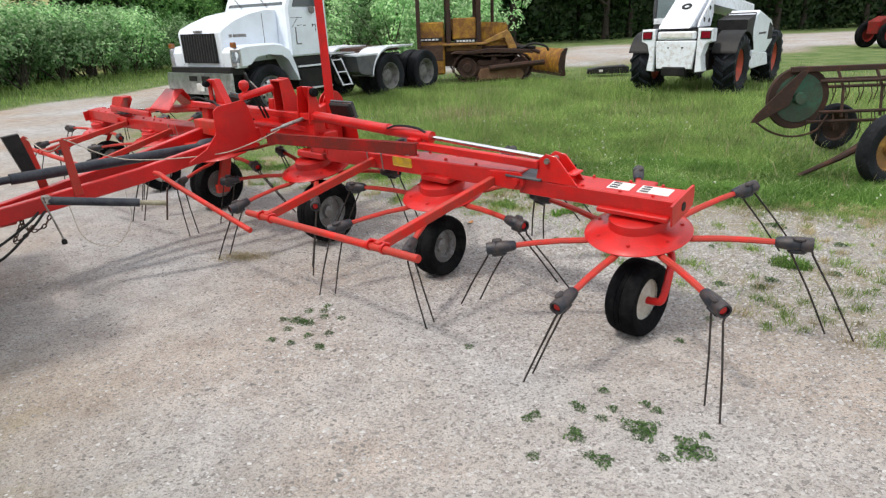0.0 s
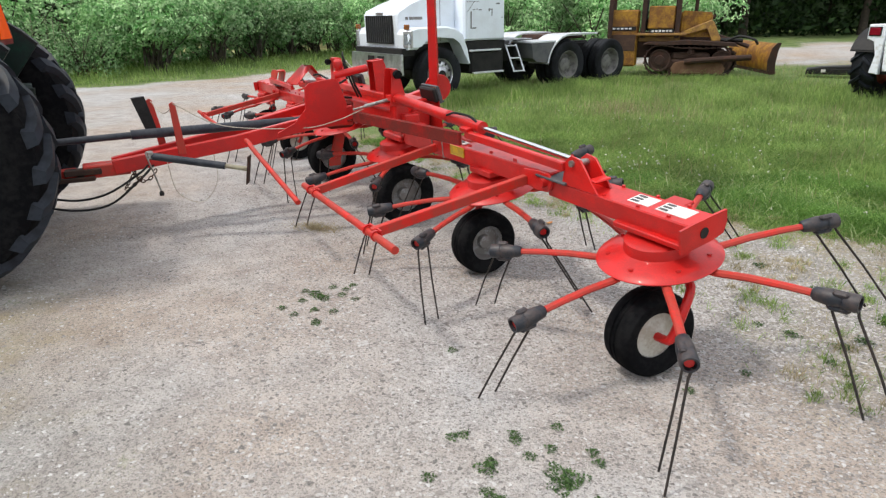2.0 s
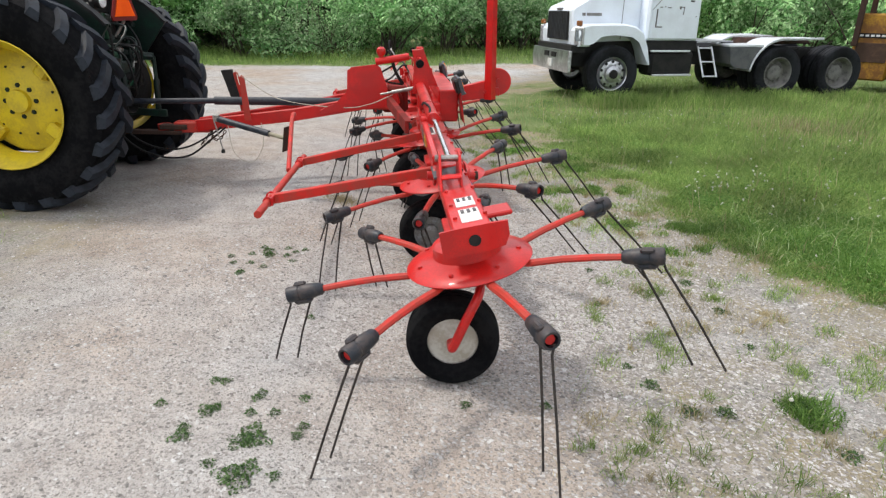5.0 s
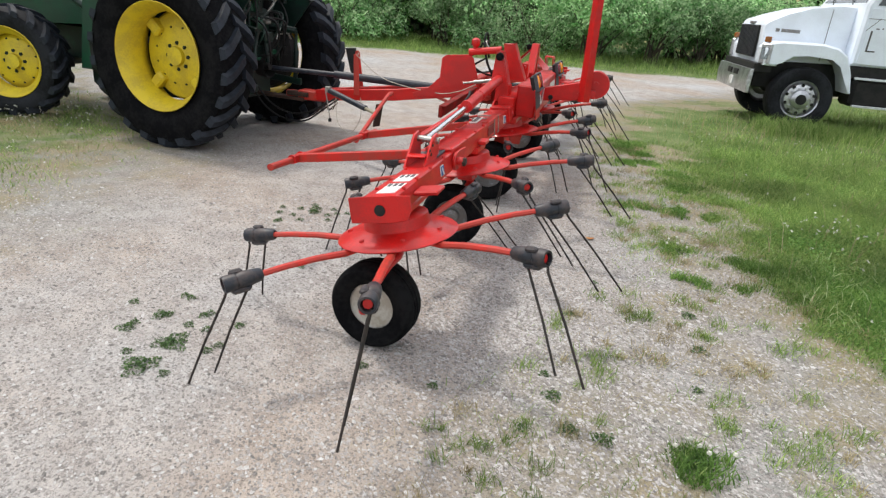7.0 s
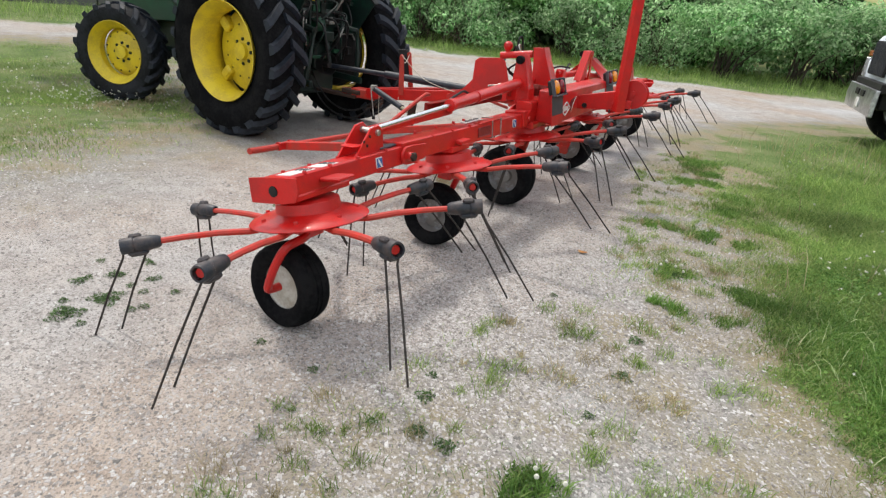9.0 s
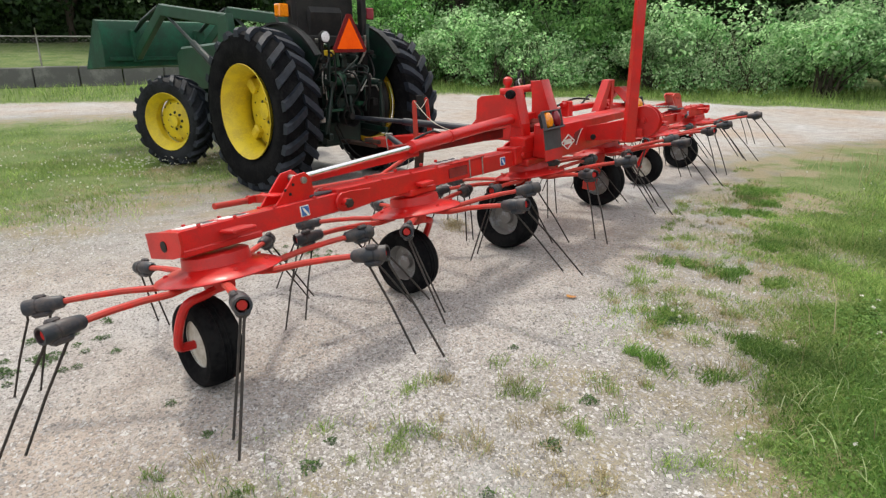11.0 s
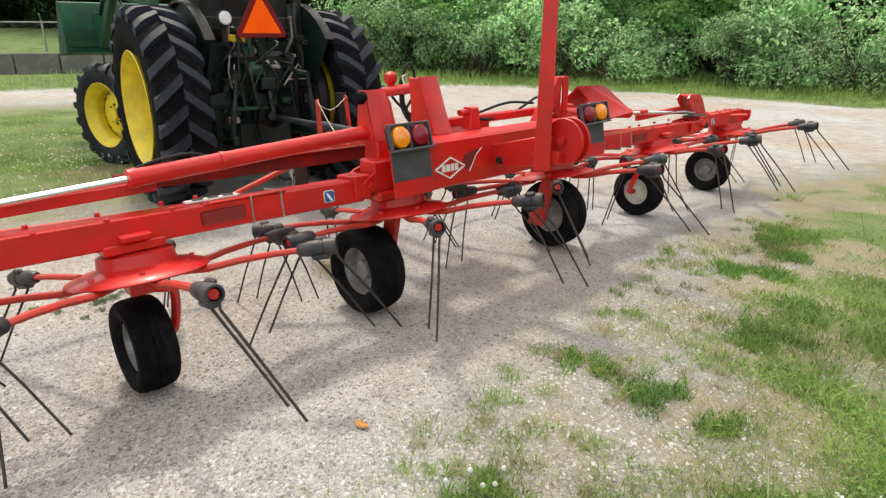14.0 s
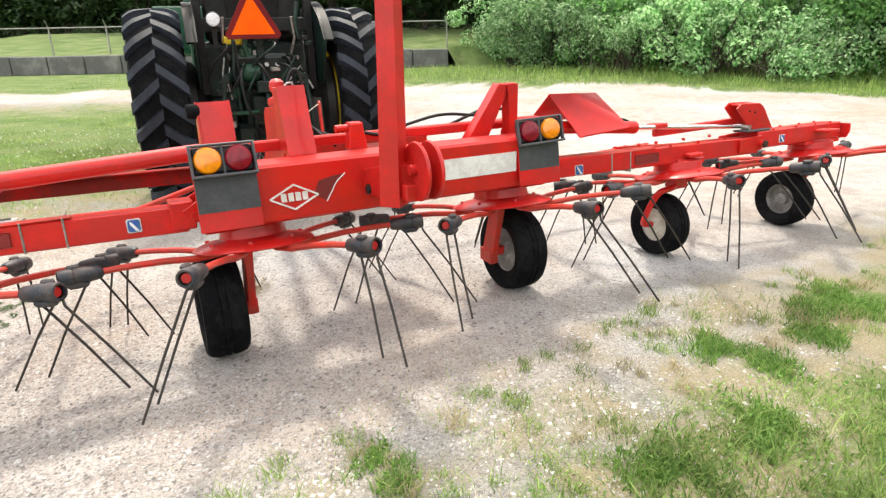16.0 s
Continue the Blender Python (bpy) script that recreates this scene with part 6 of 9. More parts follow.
# hood with flared wheel arches
MID = 1.08
h = B()
prof = [(-0.60, 1.00), (-0.63, 1.58), (-0.58, 1.66), (-0.30, 1.77), (0.05, 1.885), (0.45, 1.955), (0.70, 1.985), (0.74, 1.95), (0.74, 1.08), (0.62, 1.05)]
prism(h, prof, MID - 0.63, MID + 0.63, "y", bevel=0.035)
hood = part("hood", h, WHITE, truck, "white sloping hood")
b = B()
box(b, (0.36, MID - 0.634, 1.10), (0.368, MID - 0.628, 1.90), bevel=0)
part("hood_seam", b, DECAL_DARK, hood)
for side in (-1, 1):
    f = B()
    arch = [(-0.60, 0.98), (-0.62, 1.24), (-0.56, 1.33), (-0.40, 1.365), (0.25, 1.375), (0.48, 1.33), (0.64, 1.22), (0.76, 0.95), (0.83, 0.66), (0.75, 0.66), (0.68, 0.90), (0.58, 1.08), (0.42, 1.18), (0.08, 1.21), (-0.20, 1.18), (-0.34, 1.06), (-0.40, 0.98)]
    ya, yb = sorted((MID + side * 0.58, MID + side * 1.02))
    prism(f, arch, ya, yb, "y", bevel=0.03)
    part("wheel_arch", f, WHITE, hood, "flared white wheel arch")
    corner = Matrix.Translation((-0.575, MID + side * 0.95, 1.16)) @ pose(0, 0, 0, 0, 0, side * -38)
    n = B()
    box(n, (-0.045, -0.09, -0.15), (0.02, 0.09, 0.15), corner, 0.012)
    bezel = part("headlamp", n, ALU, hood, "headlamp in a bright bezel")
    n = B()
    box(n, (-0.052, -0.066, -0.09), (-0.04, 0.066, 0.10), corner, 0.01)
    part("lens", n, HEADGLASS, bezel, "grey-blue glass lens")
    n = B()
    box(n, (-0.635, MID + side * 0.93 - 0.04, 1.33), (-0.55, MID + side * 0.93 + 0.045, 1.42), bevel=0.012)
    part("marker_lamp", n, AMBER_DULL, hood, "dull amber marker lamp")
g = B()
box(g, (-0.655, MID - 0.50, 1.07), (-0.615, MID + 0.50, 1.58), bevel=0.006)
grille = part("grille", g, BLACK, truck, "black grille with upright bars")
for k in range(13):
    b = B()
    box(b, (-0.67, MID - 0.468 + k * 0.078 - 0.006, 1.085), (-0.655, MID - 0.468 + k * 0.078 + 0.006, 1.565), bevel=0.002)
    part("grille_bar", b, CHARCOAL, grille)
b = B()
box(b, (-0.65, MID - 0.13, 1.595), (-0.605, MID + 0.10, 1.635), bevel=0.006)
part("badge", b, RIM_STEEL, hood, "grey badge")
for x0, x1 in ((-0.43, -0.37), (-0.34, -0.05)):
    b = B()
    box(b, (x0, MID - 0.642, 1.50), (x1, MID - 0.625, 1.55), bevel=0.002)
    part("nameplate", b, RIM_STEEL, hood)
b = B()
prism(b, [(-0.76, 0.52), (-0.78, 0.72), (-0.76, 0.90), (-0.70, 0.90), (-0.70, 0.52)], MID - 0.96, MID + 0.96, "y", bevel=0.01)
bumper = part("bumper", b, ALU, truck, "broad chromed steel bumper")
for y in (MID - 0.36, MID + 0.02):
    b = B()
    box(b, (-0.79, y, 0.76), (-0.76, y + 0.22, 0.85), bevel=0.004)
    part("bumper_slot", b, BLACK, bumper)
b = B()
box(b, (-0.79, MID - 0.18, 0.58), (-0.775, MID + 0.04, 0.72), bevel=0.003)
part("number_plate", b, WHITE_WORN, bumper, "pale blank plate")
b = B()
box(b, (-0.70, MID - 0.90, 0.86), (-0.42, MID + 0.90, 1.0), bevel=0.01)
box(b, (-0.60, MID - 0.62, 0.60), (0.80, MID + 0.62, 1.08), bevel=0.02)
box(b, (0.74, MID - 0.90, 0.90), (1.80, MID + 0.90, 1.08), bevel=0.01)
box(b, (-0.7, MID - 0.43, 0.62), (5.6, MID - 0.33, 0.92), bevel=0.008)
box(b, (-0.7, MID + 0.33, 0.62), (5.6, MID + 0.43, 0.92), bevel=0.008)
for x in (-0.5, 1.9, 2.6, 4.25, 5.5):
    box(b, (x - 0.06, MID - 0.4, 0.64), (x + 0.06, MID + 0.4, 0.88), bevel=0.006)
for x in (0.1, 3.55, 4.93):
    lathe(b, [(0, -0.84), (0.07, -0.84), (0.07, -0.25), (0.16, -0.15), (0.16, 0.15), (0.07, 0.25), (0.07, 0.84), (0, 0.84)], 14, Matrix.Translation((x, MID, 0.5)) @ TO_Y)
part("chassis", b, BLACK, truck, "black ladder chassis")
# cab
c = B()
side_prof = [(0.72, 1.09), (0.72, 1.99), (1.02, 2.58), (1.12, 2.64), (1.66, 2.66), (1.76, 2.60), (1.78, 1.09)]
prism(c, side_prof, MID - 0.93, MID + 0.93, "y", bevel=0.04)
cab = part("cab", c, WHITE, truck, "white steel day cab")
for side in (-1, 1):
    y = MID + side * 0.938
    b = B()
    prism(b, [(0.80, 1.12), (0.80, 1.96), (1.64, 1.96), (1.68, 1.8), (1.68, 1.12)], y - 0.008, y + 0.008, "y", bevel=0.006)
    door = part("cab_door", b, WHITE, cab, "white cab door with dark scrapes")
    b = B()
    prism(b, [(0.86, 2.00), (1.08, 2.48), (1.60, 2.50), (1.62, 2.00)], y - 0.006, y + 0.010, "y", bevel=0.004)
    part("side_window", b, WINDOW, cab, "dark side window")
    b = B()
    box(b, (1.52, y - 0.02, 1.76), (1.60, y + 0.02, 1.785), bevel=0.006)
    part("door_handle", b, BLACK, cab, "black door handle")
    b = B()
    lathe(b, [(0, 0.015), (0.07, 0.01), (0.075, -0.01), (0, -0.015)], 16, Matrix.Translation((1.30, y + side * 0.06, 1.94)) @ pose(0, 0, 0, 90, 0, 0))
    tube(b, [(1.30, y, 1.94), (1.30, y + side * 0.06, 1.94)], 0.008, 6)
    part("round_mirror", b, RIM_STEEL, cab, "round grey mirror")
    if side < 0:
        for x0, z0, x1, z1 in ((0.87, 1.32, 0.895, 1.63), (0.87, 1.315, 1.01, 1.335), (0.93, 1.655, 0.98, 1.67), (1.08, 1.65, 1.15, 1.665), (1.02, 1.66, 1.04, 1.68), (1.32, 1.63, 1.35, 1.68), (1.40, 1.54, 1.415, 1.66), (1.35, 1.66, 1.42, 1.675), (0.78, 1.80, 1.08, 1.808), (1.66, 1.50, 1.68, 1.52)):
            b = B()
            box(b, (x0, y - 0.0125, z0), (x1, y - 0.0075, z1), bevel=0)
            part("door_mark", b, DECAL_DARK, cab)
        b = B()
        box(b, (-0.13, -0.002, -0.004), (0.13, 0.002, 0.004), Matrix.Translation((0.88, y - 0.0105, 1.72)) @ pose(0, 0, 0, 0, -48, 0), 0)
        part("door_mark", b, DECAL_DARK, cab)
b = B()
prism(b, [(-0.80, 0), (0.80, 0), (0.74, 0.56), (-0.74, 0.56)], -0.006, 0.008, "z", Matrix.Translation((0.745, MID, 2.03)) @ Matrix(((0, 0.505, -0.863, 0), (1, 0, 0, 0), (0, 0.863, 0.505, 0), (0, 0, 0, 1))), 0.002)
part("windscreen", b, WINDOW, cab, "dark windscreen")
for q in (-0.4, 0.35):
    b = B()
    tube(b, [(0.71, MID + q, 2.01), (0.80, MID + q + 0.3, 2.19)], 0.008, 6)
    part("wiper", b, BLACK, cab, "black wiper")
# steps, tanks, ladder, decks and rear fenders
for side in (-1, 1):
    y0, y1 = sorted((MID + side * 0.50, MID + side * 0.96))
    b = B()
    box(b, (0.86, y0, 0.46), (1.74, y1, 0.90), bevel=0.05)
    tank = part("side_tank", b, BLACK, truck, "black side tank with bright steps")
    for z, xa in ((0.90, 0.84), (0.47, 0.92)):
        s = B()
        box(s, (xa, MID + side * 0.965 - 0.03, z - 0.012), (xa + 0.79, MID + side * 0.965 + 0.03, z + 0.022), bevel=0.005)
        part("step", s, TRIM, tank, "bright aluminium step edge")
    b = B()
    for x in (1.92, 2.20):
        tube(b, [(x - 0.05, MID + side * 0.84, 0.98), (x, MID + side * 1.08, 0.44)], 0.017, 8)
    for u in (0.05, 0.5, 0.97):
        tube(b, [(1.87 + 0.05 * u, MID + side * (0.84 + 0.24 * u), 0.98 - 0.54 * u), (2.15 + 0.05 * u, MID + side * (0.84 + 0.24 * u), 0.98 - 0.54 * u)], 0.014, 8)
    part("ladder", b, TRIM, truck, "bright tubular catwalk ladder")
    b = B()
    arc = [(3.55 - 0.64 * math.cos(a), 0.50 + 0.64 * math.sin(a)) for a in (math.radians(q) for q in range(6, 91, 9))] + [(4.4, 1.15)]
    ya, yb = sorted((MID + side * 0.42, MID + side * 1.06))
    for (xa, za), (xb, zb) in zip(arc, arc[1:]):
        vs = [b.verts.new(p) for p in ((xa, ya, za), (xb, ya, zb), (xb, yb, zb), (xa, yb, za), (xa + 0.01, ya, za - 0.03), (xb + 0.01, ya, zb - 0.03), (xb + 0.01, yb, zb - 0.03), (xa + 0.01, yb, za - 0.03))]
        for q in ((0, 1, 2, 3), (4, 7, 6, 5), (0, 4, 5, 1), (2, 6, 7, 3)):
            b.faces.new([vs[i] for i in q])
    bmesh.ops.remove_doubles(b, verts=b.verts, dist=0.0005)
    part("rear_fender", b, TRIM, truck, "bright half-round aluminium rear fender")
    b = B()
    lip = [Vector((x - 0.012, MID + side * 1.065, z)) for x, z in arc]
    tube(b, lip, 0.014, 7)
    part("fender_lip", b, TRIM, truck, "bright rolled fender edge")
    b = B()
    prism(b, [(2.40, 0.985), (2.46, 0.68), (2.56, 0.61), (2.885, 0.57)] + [(x - 0.02, z) for x, z in arc[1:6] if z < 0.985] + [(3.10, 0.985)], ya, yb - 0.01, "y", bevel=0.006)
    part("mudflap_box", b, MUDGREY, truck, "dull grey plate box ahead of the fender")
    b = B()
    prism(b, [(2.38, 0.988), (2.38, 1.012), (3.12, 1.03), (3.12, 0.99)], ya, yb, "y", bevel=0.004)
    part("box_lid", b, TRIM, truck, "bright tread-plate lid")
b = B()
box(b, (1.84, MID - 0.85, 1.06), (2.6, MID + 0.85, 1.085), bevel=0.006)
part("catwalk_deck", b, ALU, truck, "aluminium catwalk deck")
b = B()
prism(b, [(3.4, 1.0), (3.45, 1.11), (4.5, 1.13), (4.75, 1.02)], MID - 0.42, MID + 0.42, "y", bevel=0.02)
part("fifth_wheel", b, RUST, truck, "rusty coupling plate")

# ---- the crawler dozer beyond the truck: local x forward, y away from the yard ----
DOZER_AT = Matrix.Translation((0.22, 17.4, 0))
dozer = thing("bulldozer", DOZER_AT, "weathered yellow crawler dozer parked behind the grass", "bulldozer")


def track_loop():
    """Side outline of a track: wheels at 0.9 and 2.4, the upper run sagging."""
    pts = []
    for k in range(9):
        a = math.radians(90 + 180 * k / 8)
        pts.append((0.92 + 0.36 * math.cos(a), 0.42 + 0.36 * math.sin(a)))
    for k in range(9):
        a = math.radians(-90 + 180 * k / 8)
        pts.append((2.36 + 0.33 * math.cos(a), 0.40 + 0.33 * math.sin(a)))
    return pts + [(1.9, 0.70), (1.64, 0.72), (1.4, 0.71)]


def track_shoe():
    s = B()
    box(s, (-0.066, -0.26, -0.012), (0.066, 0.26, 0.012), Matrix(), 0)
    box(s, (-0.012, -0.26, -0.045), (0.012, 0.26, -0.008), Matrix(), 0)
    return finish(s, "track_shoe", RUST)


SHOE = track_shoe()
for y in (0.0, 1.45):
    b = B()
    box(b, (0.95, y + 0.06, 0.18), (2.35, y + 0.40, 0.44), bevel=0.04)
    box(b, (1.2, y + 0.10, 0.42), (2.1, y + 0.36, 0.60), bevel=0.05)
    track = part("track_frame", b, RUST_PALE, dozer, "muddy brown track frame")
    loop = track_loop()
    loop.append(loop[0])
    for (x0, z0), (x1, z1) in zip(loop, loop[1:]):
        L = math.hypot(x1 - x0, z1 - z0)
        k = max(1, round(L / 0.15))
        ang = math.degrees(math.atan2(z1 - z0, x1 - x0))
        for j in range(k):
            u = (j + 0.5) / k
            part("track_shoe", SHOE, None, track, "", Matrix.Translation((x0 + (x1 - x0) * u, y + 0.25, z0 + (z1 - z0) * u)) @ pose(0, 0, 0, 0, -ang, 0))
    for x, z, r in ((0.92, 0.42, 0.27), (2.36, 0.40, 0.26), (1.22, 0.16, 0.09), (1.48, 0.16, 0.09), (1.74, 0.16, 0.09), (2.0, 0.16, 0.09), (1.64, 0.62, 0.08)):
        b = B()
        lathe(b, [(0, -0.04), (r * 0.4, -0.04), (r * 0.45, 0.0), (r * 0.8, 0.0), (r * 0.86, -0.02), (r, -0.02), (r, 0.08), (0, 0.08)], 20, Matrix.Translation((x, y + 0.03, z)) @ TO_Y)
        part("track_roller", b, RUST, track)
b = B()
prism(b, [(1.24, 0.10), (1.20, 0.24), (1.26, 0.37), (1.42, 0.41), (2.10, 0.41), (2.36, 0.37), (2.46, 0.24), (2.40, 0.10)], -0.05, -0.02, "y", bevel=0.02)
part("track_plate", b, MUD, dozer, "smooth pale mud-brown plate along the track")
b = B()
box(b, (0.0, 0.5, 0.45), (2.3, 1.45, 0.95), bevel=0.03)
prism(b, [(0.50, 0.80), (0.62, 0.86), (1.0, 0.85), (1.5, 0.90), (2.6, 0.84), (2.72, 0.74), (2.4, 0.76), (1.6, 0.80), (0.9, 0.78)], -0.03, 0.50, "y", bevel=0.01)
part("belly", b, RUST, dozer, "dirty brown lower hull and track guard")
b = B()
prism(b, [(1.35, 0.92), (1.35, 1.52), (1.42, 1.58), (2.04, 1.54), (2.09, 1.46), (2.09, 0.92)], 0.55, 1.33, "y", bevel=0.02)
hood = part("engine_hood", b, DOZER, dozer, "yellow engine hood with dark panels")
for x0, x1, z0, z1 in ((1.42, 1.70, 1.08, 1.46), (1.75, 2.03, 1.08, 1.46)):
    s = B()
    box(s, (x0, 0.538, z0), (x1, 0.555, z1), bevel=0.006)
    part("side_panel", s, DOZER, hood, "yellow engine side panel")
b = B()
box(b, (2.07, 0.72, 1.36), (2.16, 0.84, 1.48), bevel=0.02)
part("lamp", b, RUST, hood, "dark work lamp")
b = B()
tube(b, [(1.7, 0.9, 1.54), (1.7, 0.9, 2.15)], 0.045, 10)
part("exhaust_stack", b, RUST, hood, "dark exhaust stack")
b = B()
box(b, (-0.40, 0.36, 0.24), (0.34, 1.55, 1.62), bevel=0.04)
tank = part("rear_tank", b, DOZER, dozer, "rust-streaked yellow rear tank")
for z0, z1, m in ((1.12, 1.22, BLACK), (0.62, 1.02, RUST_PALE)):
    b = B()
    box(b, (-0.33, 0.345, z0), (0.28, 0.362, z1), bevel=0.004)
    part("tank_plate", b, m, tank, "dark side plate")
for k in range(5):
    b = B()
    box(b, (-0.30 + k * 0.10, 0.338, 1.15), (-0.23 + k * 0.10, 0.346, 1.19), bevel=0)
    part("lettering_bar", b, WHITE_WORN, tank)
for y0, y1 in ((1.35, 1.62), (0.28, 0.60)):
    b = B()
    box(b, (0.56, y0, 1.16), (1.19, y1, 1.70), bevel=0.025)
    console = part("side_console", b, DOZER, dozer, "yellow side console")
b = B()
box(b, (0.30, 0.22, 1.00), (1.50, 0.60, 1.06), bevel=0.01)
box(b, (0.30, 1.35, 1.00), (1.50, 1.68, 1.06), bevel=0.01)
box(b, (0.36, 0.45, 0.85), (1.36, 1.45, 1.0), bevel=0.02)
part("walkway", b, DOZER_PALE, dozer, "worn yellow walkway plates")
b = B()
box(b, (0.60, 0.268, 1.06), (1.20, 0.29, 1.16), bevel=0.003)
plate = part("name_plate", b, BLACK, console, "black plate with white figures")
for k in range(6):
    b = B()
    box(b, (0.66 + k * 0.085, 0.262, 1.085), (0.72 + k * 0.085, 0.268, 1.135), bevel=0)
    part("lettering_bar", b, WHITE_WORN, console)
b = B()
box(b, (0.50, 0.70, 1.1), (0.95, 1.25, 1.4), bevel=0.05)
box(b, (0.40, 0.70, 1.35), (0.54, 1.25, 1.95), bevel=0.04)
part("seat", b, BLACK, dozer, "worn black seat")
for x, y in ((-0.36, 0.30), (-0.36, 1.62), (0.45, 0.30), (1.27, 0.30), (1.27, 1.62), (0.45, 1.62)):
    b = B()
    box(b, (x - 0.055, y - 0.05, 0.95), (x + 0.055, y + 0.05, 2.7), bevel=0.01)
    part("canopy_post", b, RUST, dozer, "dark canopy post")
b = B()
box(b, (-0.55, 0.15, 2.7), (1.5, 1.75, 2.8), bevel=0.02)
part("canopy_roof", b, DOZER, dozer, "faded canopy roof")
b = B()
prism(b, [(0, 0.22), (-0.07, 0.36), (-0.08, 0.58), (-0.03, 0.76), (0.08, 0.88), (0.12, 0.88), (0.03, 0.74), (-0.02, 0.58), (-0.01, 0.38), (0.07, 0.22)], -1.3, 1.3, "y", Matrix.Translation((3.1, 0.95, -0.05)) @ pose(0, 0, 0, 0, 0, 15), 0.004)
blade = part("blade", b, DOZER, dozer, "curved yellow dozer blade")
b = B()
box(b, (-0.02, -1.3, 0.18), (0.09, 1.3, 0.34), Matrix.Translation((3.1, 0.95, -0.05)) @ pose(0, 0, 0, 0, 0, 15), 0.01)
prism(b, [(-0.10, 0.20), (-0.12, 0.5), (-0.06, 0.78), (0.06, 0.90), (0.14, 0.90), (0.08, 0.7), (0.06, 0.4), (0.10, 0.20)], -1.33, -1.30, "y", Matrix.Translation((3.1, 0.95, -0.05)) @ pose(0, 0, 0, 0, 0, 15), 0.004)
part("cutting_edge", b, RUST, blade, "dark cutting edge and end plate")
b = B()
tube(b, [(2.2, 0.7, 1.0), (3.0, 0.6, 0.72)], 0.05, 8)
part("lift_cylinder", b, RUST, dozer, "dark blade lift cylinder")
b = B()
prism(b, [(1.30, 1.02), (1.42, 1.10), (2.05, 1.36), (2.12, 1.30), (2.34, 0.86), (2.1, 0.86), (1.98, 1.18), (1.45, 1.0)], 0.36, 0.50, "y", bevel=0.015)
part("blade_frame", b, DOZER_PALE, dozer, "worn yellow blade lift frame")
for y in (-0.12, 1.95):
    b = B()
    tube(b, [(1.5, y, 0.40), (2.5, y, 0.48), (3.0, y * 0.8 + 0.1, 0.50)], 0.07, 8)
    part("push_arm", b, RUST, dozer, "rusty push arm")
b = B()
tube(b, curve_points([(2.4, 0.2, 0.86), (2.7, 0.1, 0.98), (3.0, -0.1, 0.92), (3.1, -0.1, 0.8)], 5), 0.03, 7)
tube(b, [(2.3, 0.3, 0.9), (2.8, 0.2, 0.88)], 0.045, 8)
part("blade_hose", b, HOSE, dozer, "black blade hoses")

# ---- the white telehandler: local x to its right, y forward ----
TELE_AT = heading_pose((5.58, 13.5), (0.66, 0.75))
tele = thing("telehandler", TELE_AT, "scuffed white telehandler with orange wheels standing in tall grass", "telehandler")
TELE_TYRE = finish(lug_tyre(0.60, 0.32, 0.42, 0.045), "tyre", TREAD)
TELE_LUGS = lug_meshes(0.60, 0.42, 16, 0.045, 0.07)
TELE_RIM = finish(farm_rim(0.32, 0.30, -0.02, 0.12, 8), "wheel", ORANGE_RIM)
for side in (-1, 1):
    for y in (0.0, 2.75):
        w = part("wheel", TELE_RIM, None, tele, "orange steel wheel", Matrix.Translation((side * 0.86, y, 0.585)) @ pose(0, 0, 0, 0, 0, 0 if side > 0 else 180))
        part("tyre", TELE_TYRE, None, w, "black lugged tyre")
        add_lugs(w, TELE_LUGS, 16)
    b = B()
    arc = [(-0.66 * math.cos(a), 0.60 + 0.66 * math.sin(a)) for a in (math.radians(q) for q in range(25, 156, 13))]
    x0, x1 = sorted((side * 0.62, side * 1.09))
    for (ya, za), (yb, zb) in zip(arc, arc[1:]):
        vs = [b.verts.new(p) for p in ((x0, ya, za), (x0, yb, zb), (x1, yb, zb), (x1, ya, za), (x0, ya, za - 0.03), (x0, yb, zb - 0.03), (x1, yb, zb - 0.03), (x1, ya, za - 0.03))]
        for q in ((0, 1, 2, 3), (4, 7, 6, 5), (0, 4, 5, 1), (2, 6, 7, 3)):
            b.faces.new([vs[i] for i in q])
    bmesh.ops.remove_doubles(b, verts=b.verts, dist=0.0005)
    part("mudguard", b, BLACK, tele, "black mudguard")
b = B()
box(b, (-0.56, -0.6, 0.5), (0.56, 3.2, 0.95), bevel=0.04)
part("chassis", b, BLACK, tele, "black chassis")
b = B()
prism(b, [(-0.80, 0.50), (-0.84, 1.1), (-0.80, 1.30), (0.2, 1.30), (0.2, 0.50)], -0.50, 0.50, "x", bevel=0.025)
core = part("counterweight", b, BLACK, tele, "black core of the rear counterweight")
b = B()
prism(b, [(-0.36, 0.56), (0.36, 0.56), (0.40, 1.05), (0.40, 1.10), (-0.40, 1.10), (-0.40, 1.05)], -0.895, -0.835, "y", bevel=0.012)
part("rear_panel", b, WHITE_SCUFFED, core, "chipped white rear panel with two bolts")
b = B()
box(b, (-0.38, -0.885, 1.125), (0.38, -0.82, 1.275), bevel=0.02)
top = part("rear_hatch", b, WHITE_SCUFFED, core, "white rear hatch")
b = B()
box(b, (-0.31, -0.895, 1.155), (0.31, -0.882, 1.245), bevel=0.01)
part("hatch_plate", b, WHITE_FLAT, top, "plain white plate")
for x in (-0.14, 0.14):
    b = B()
    bolt(b, (x, -0.895, 0.97), (0, -1, 0), 0.018, 0.01)
    part("panel_bolt", b, BLACK, core)
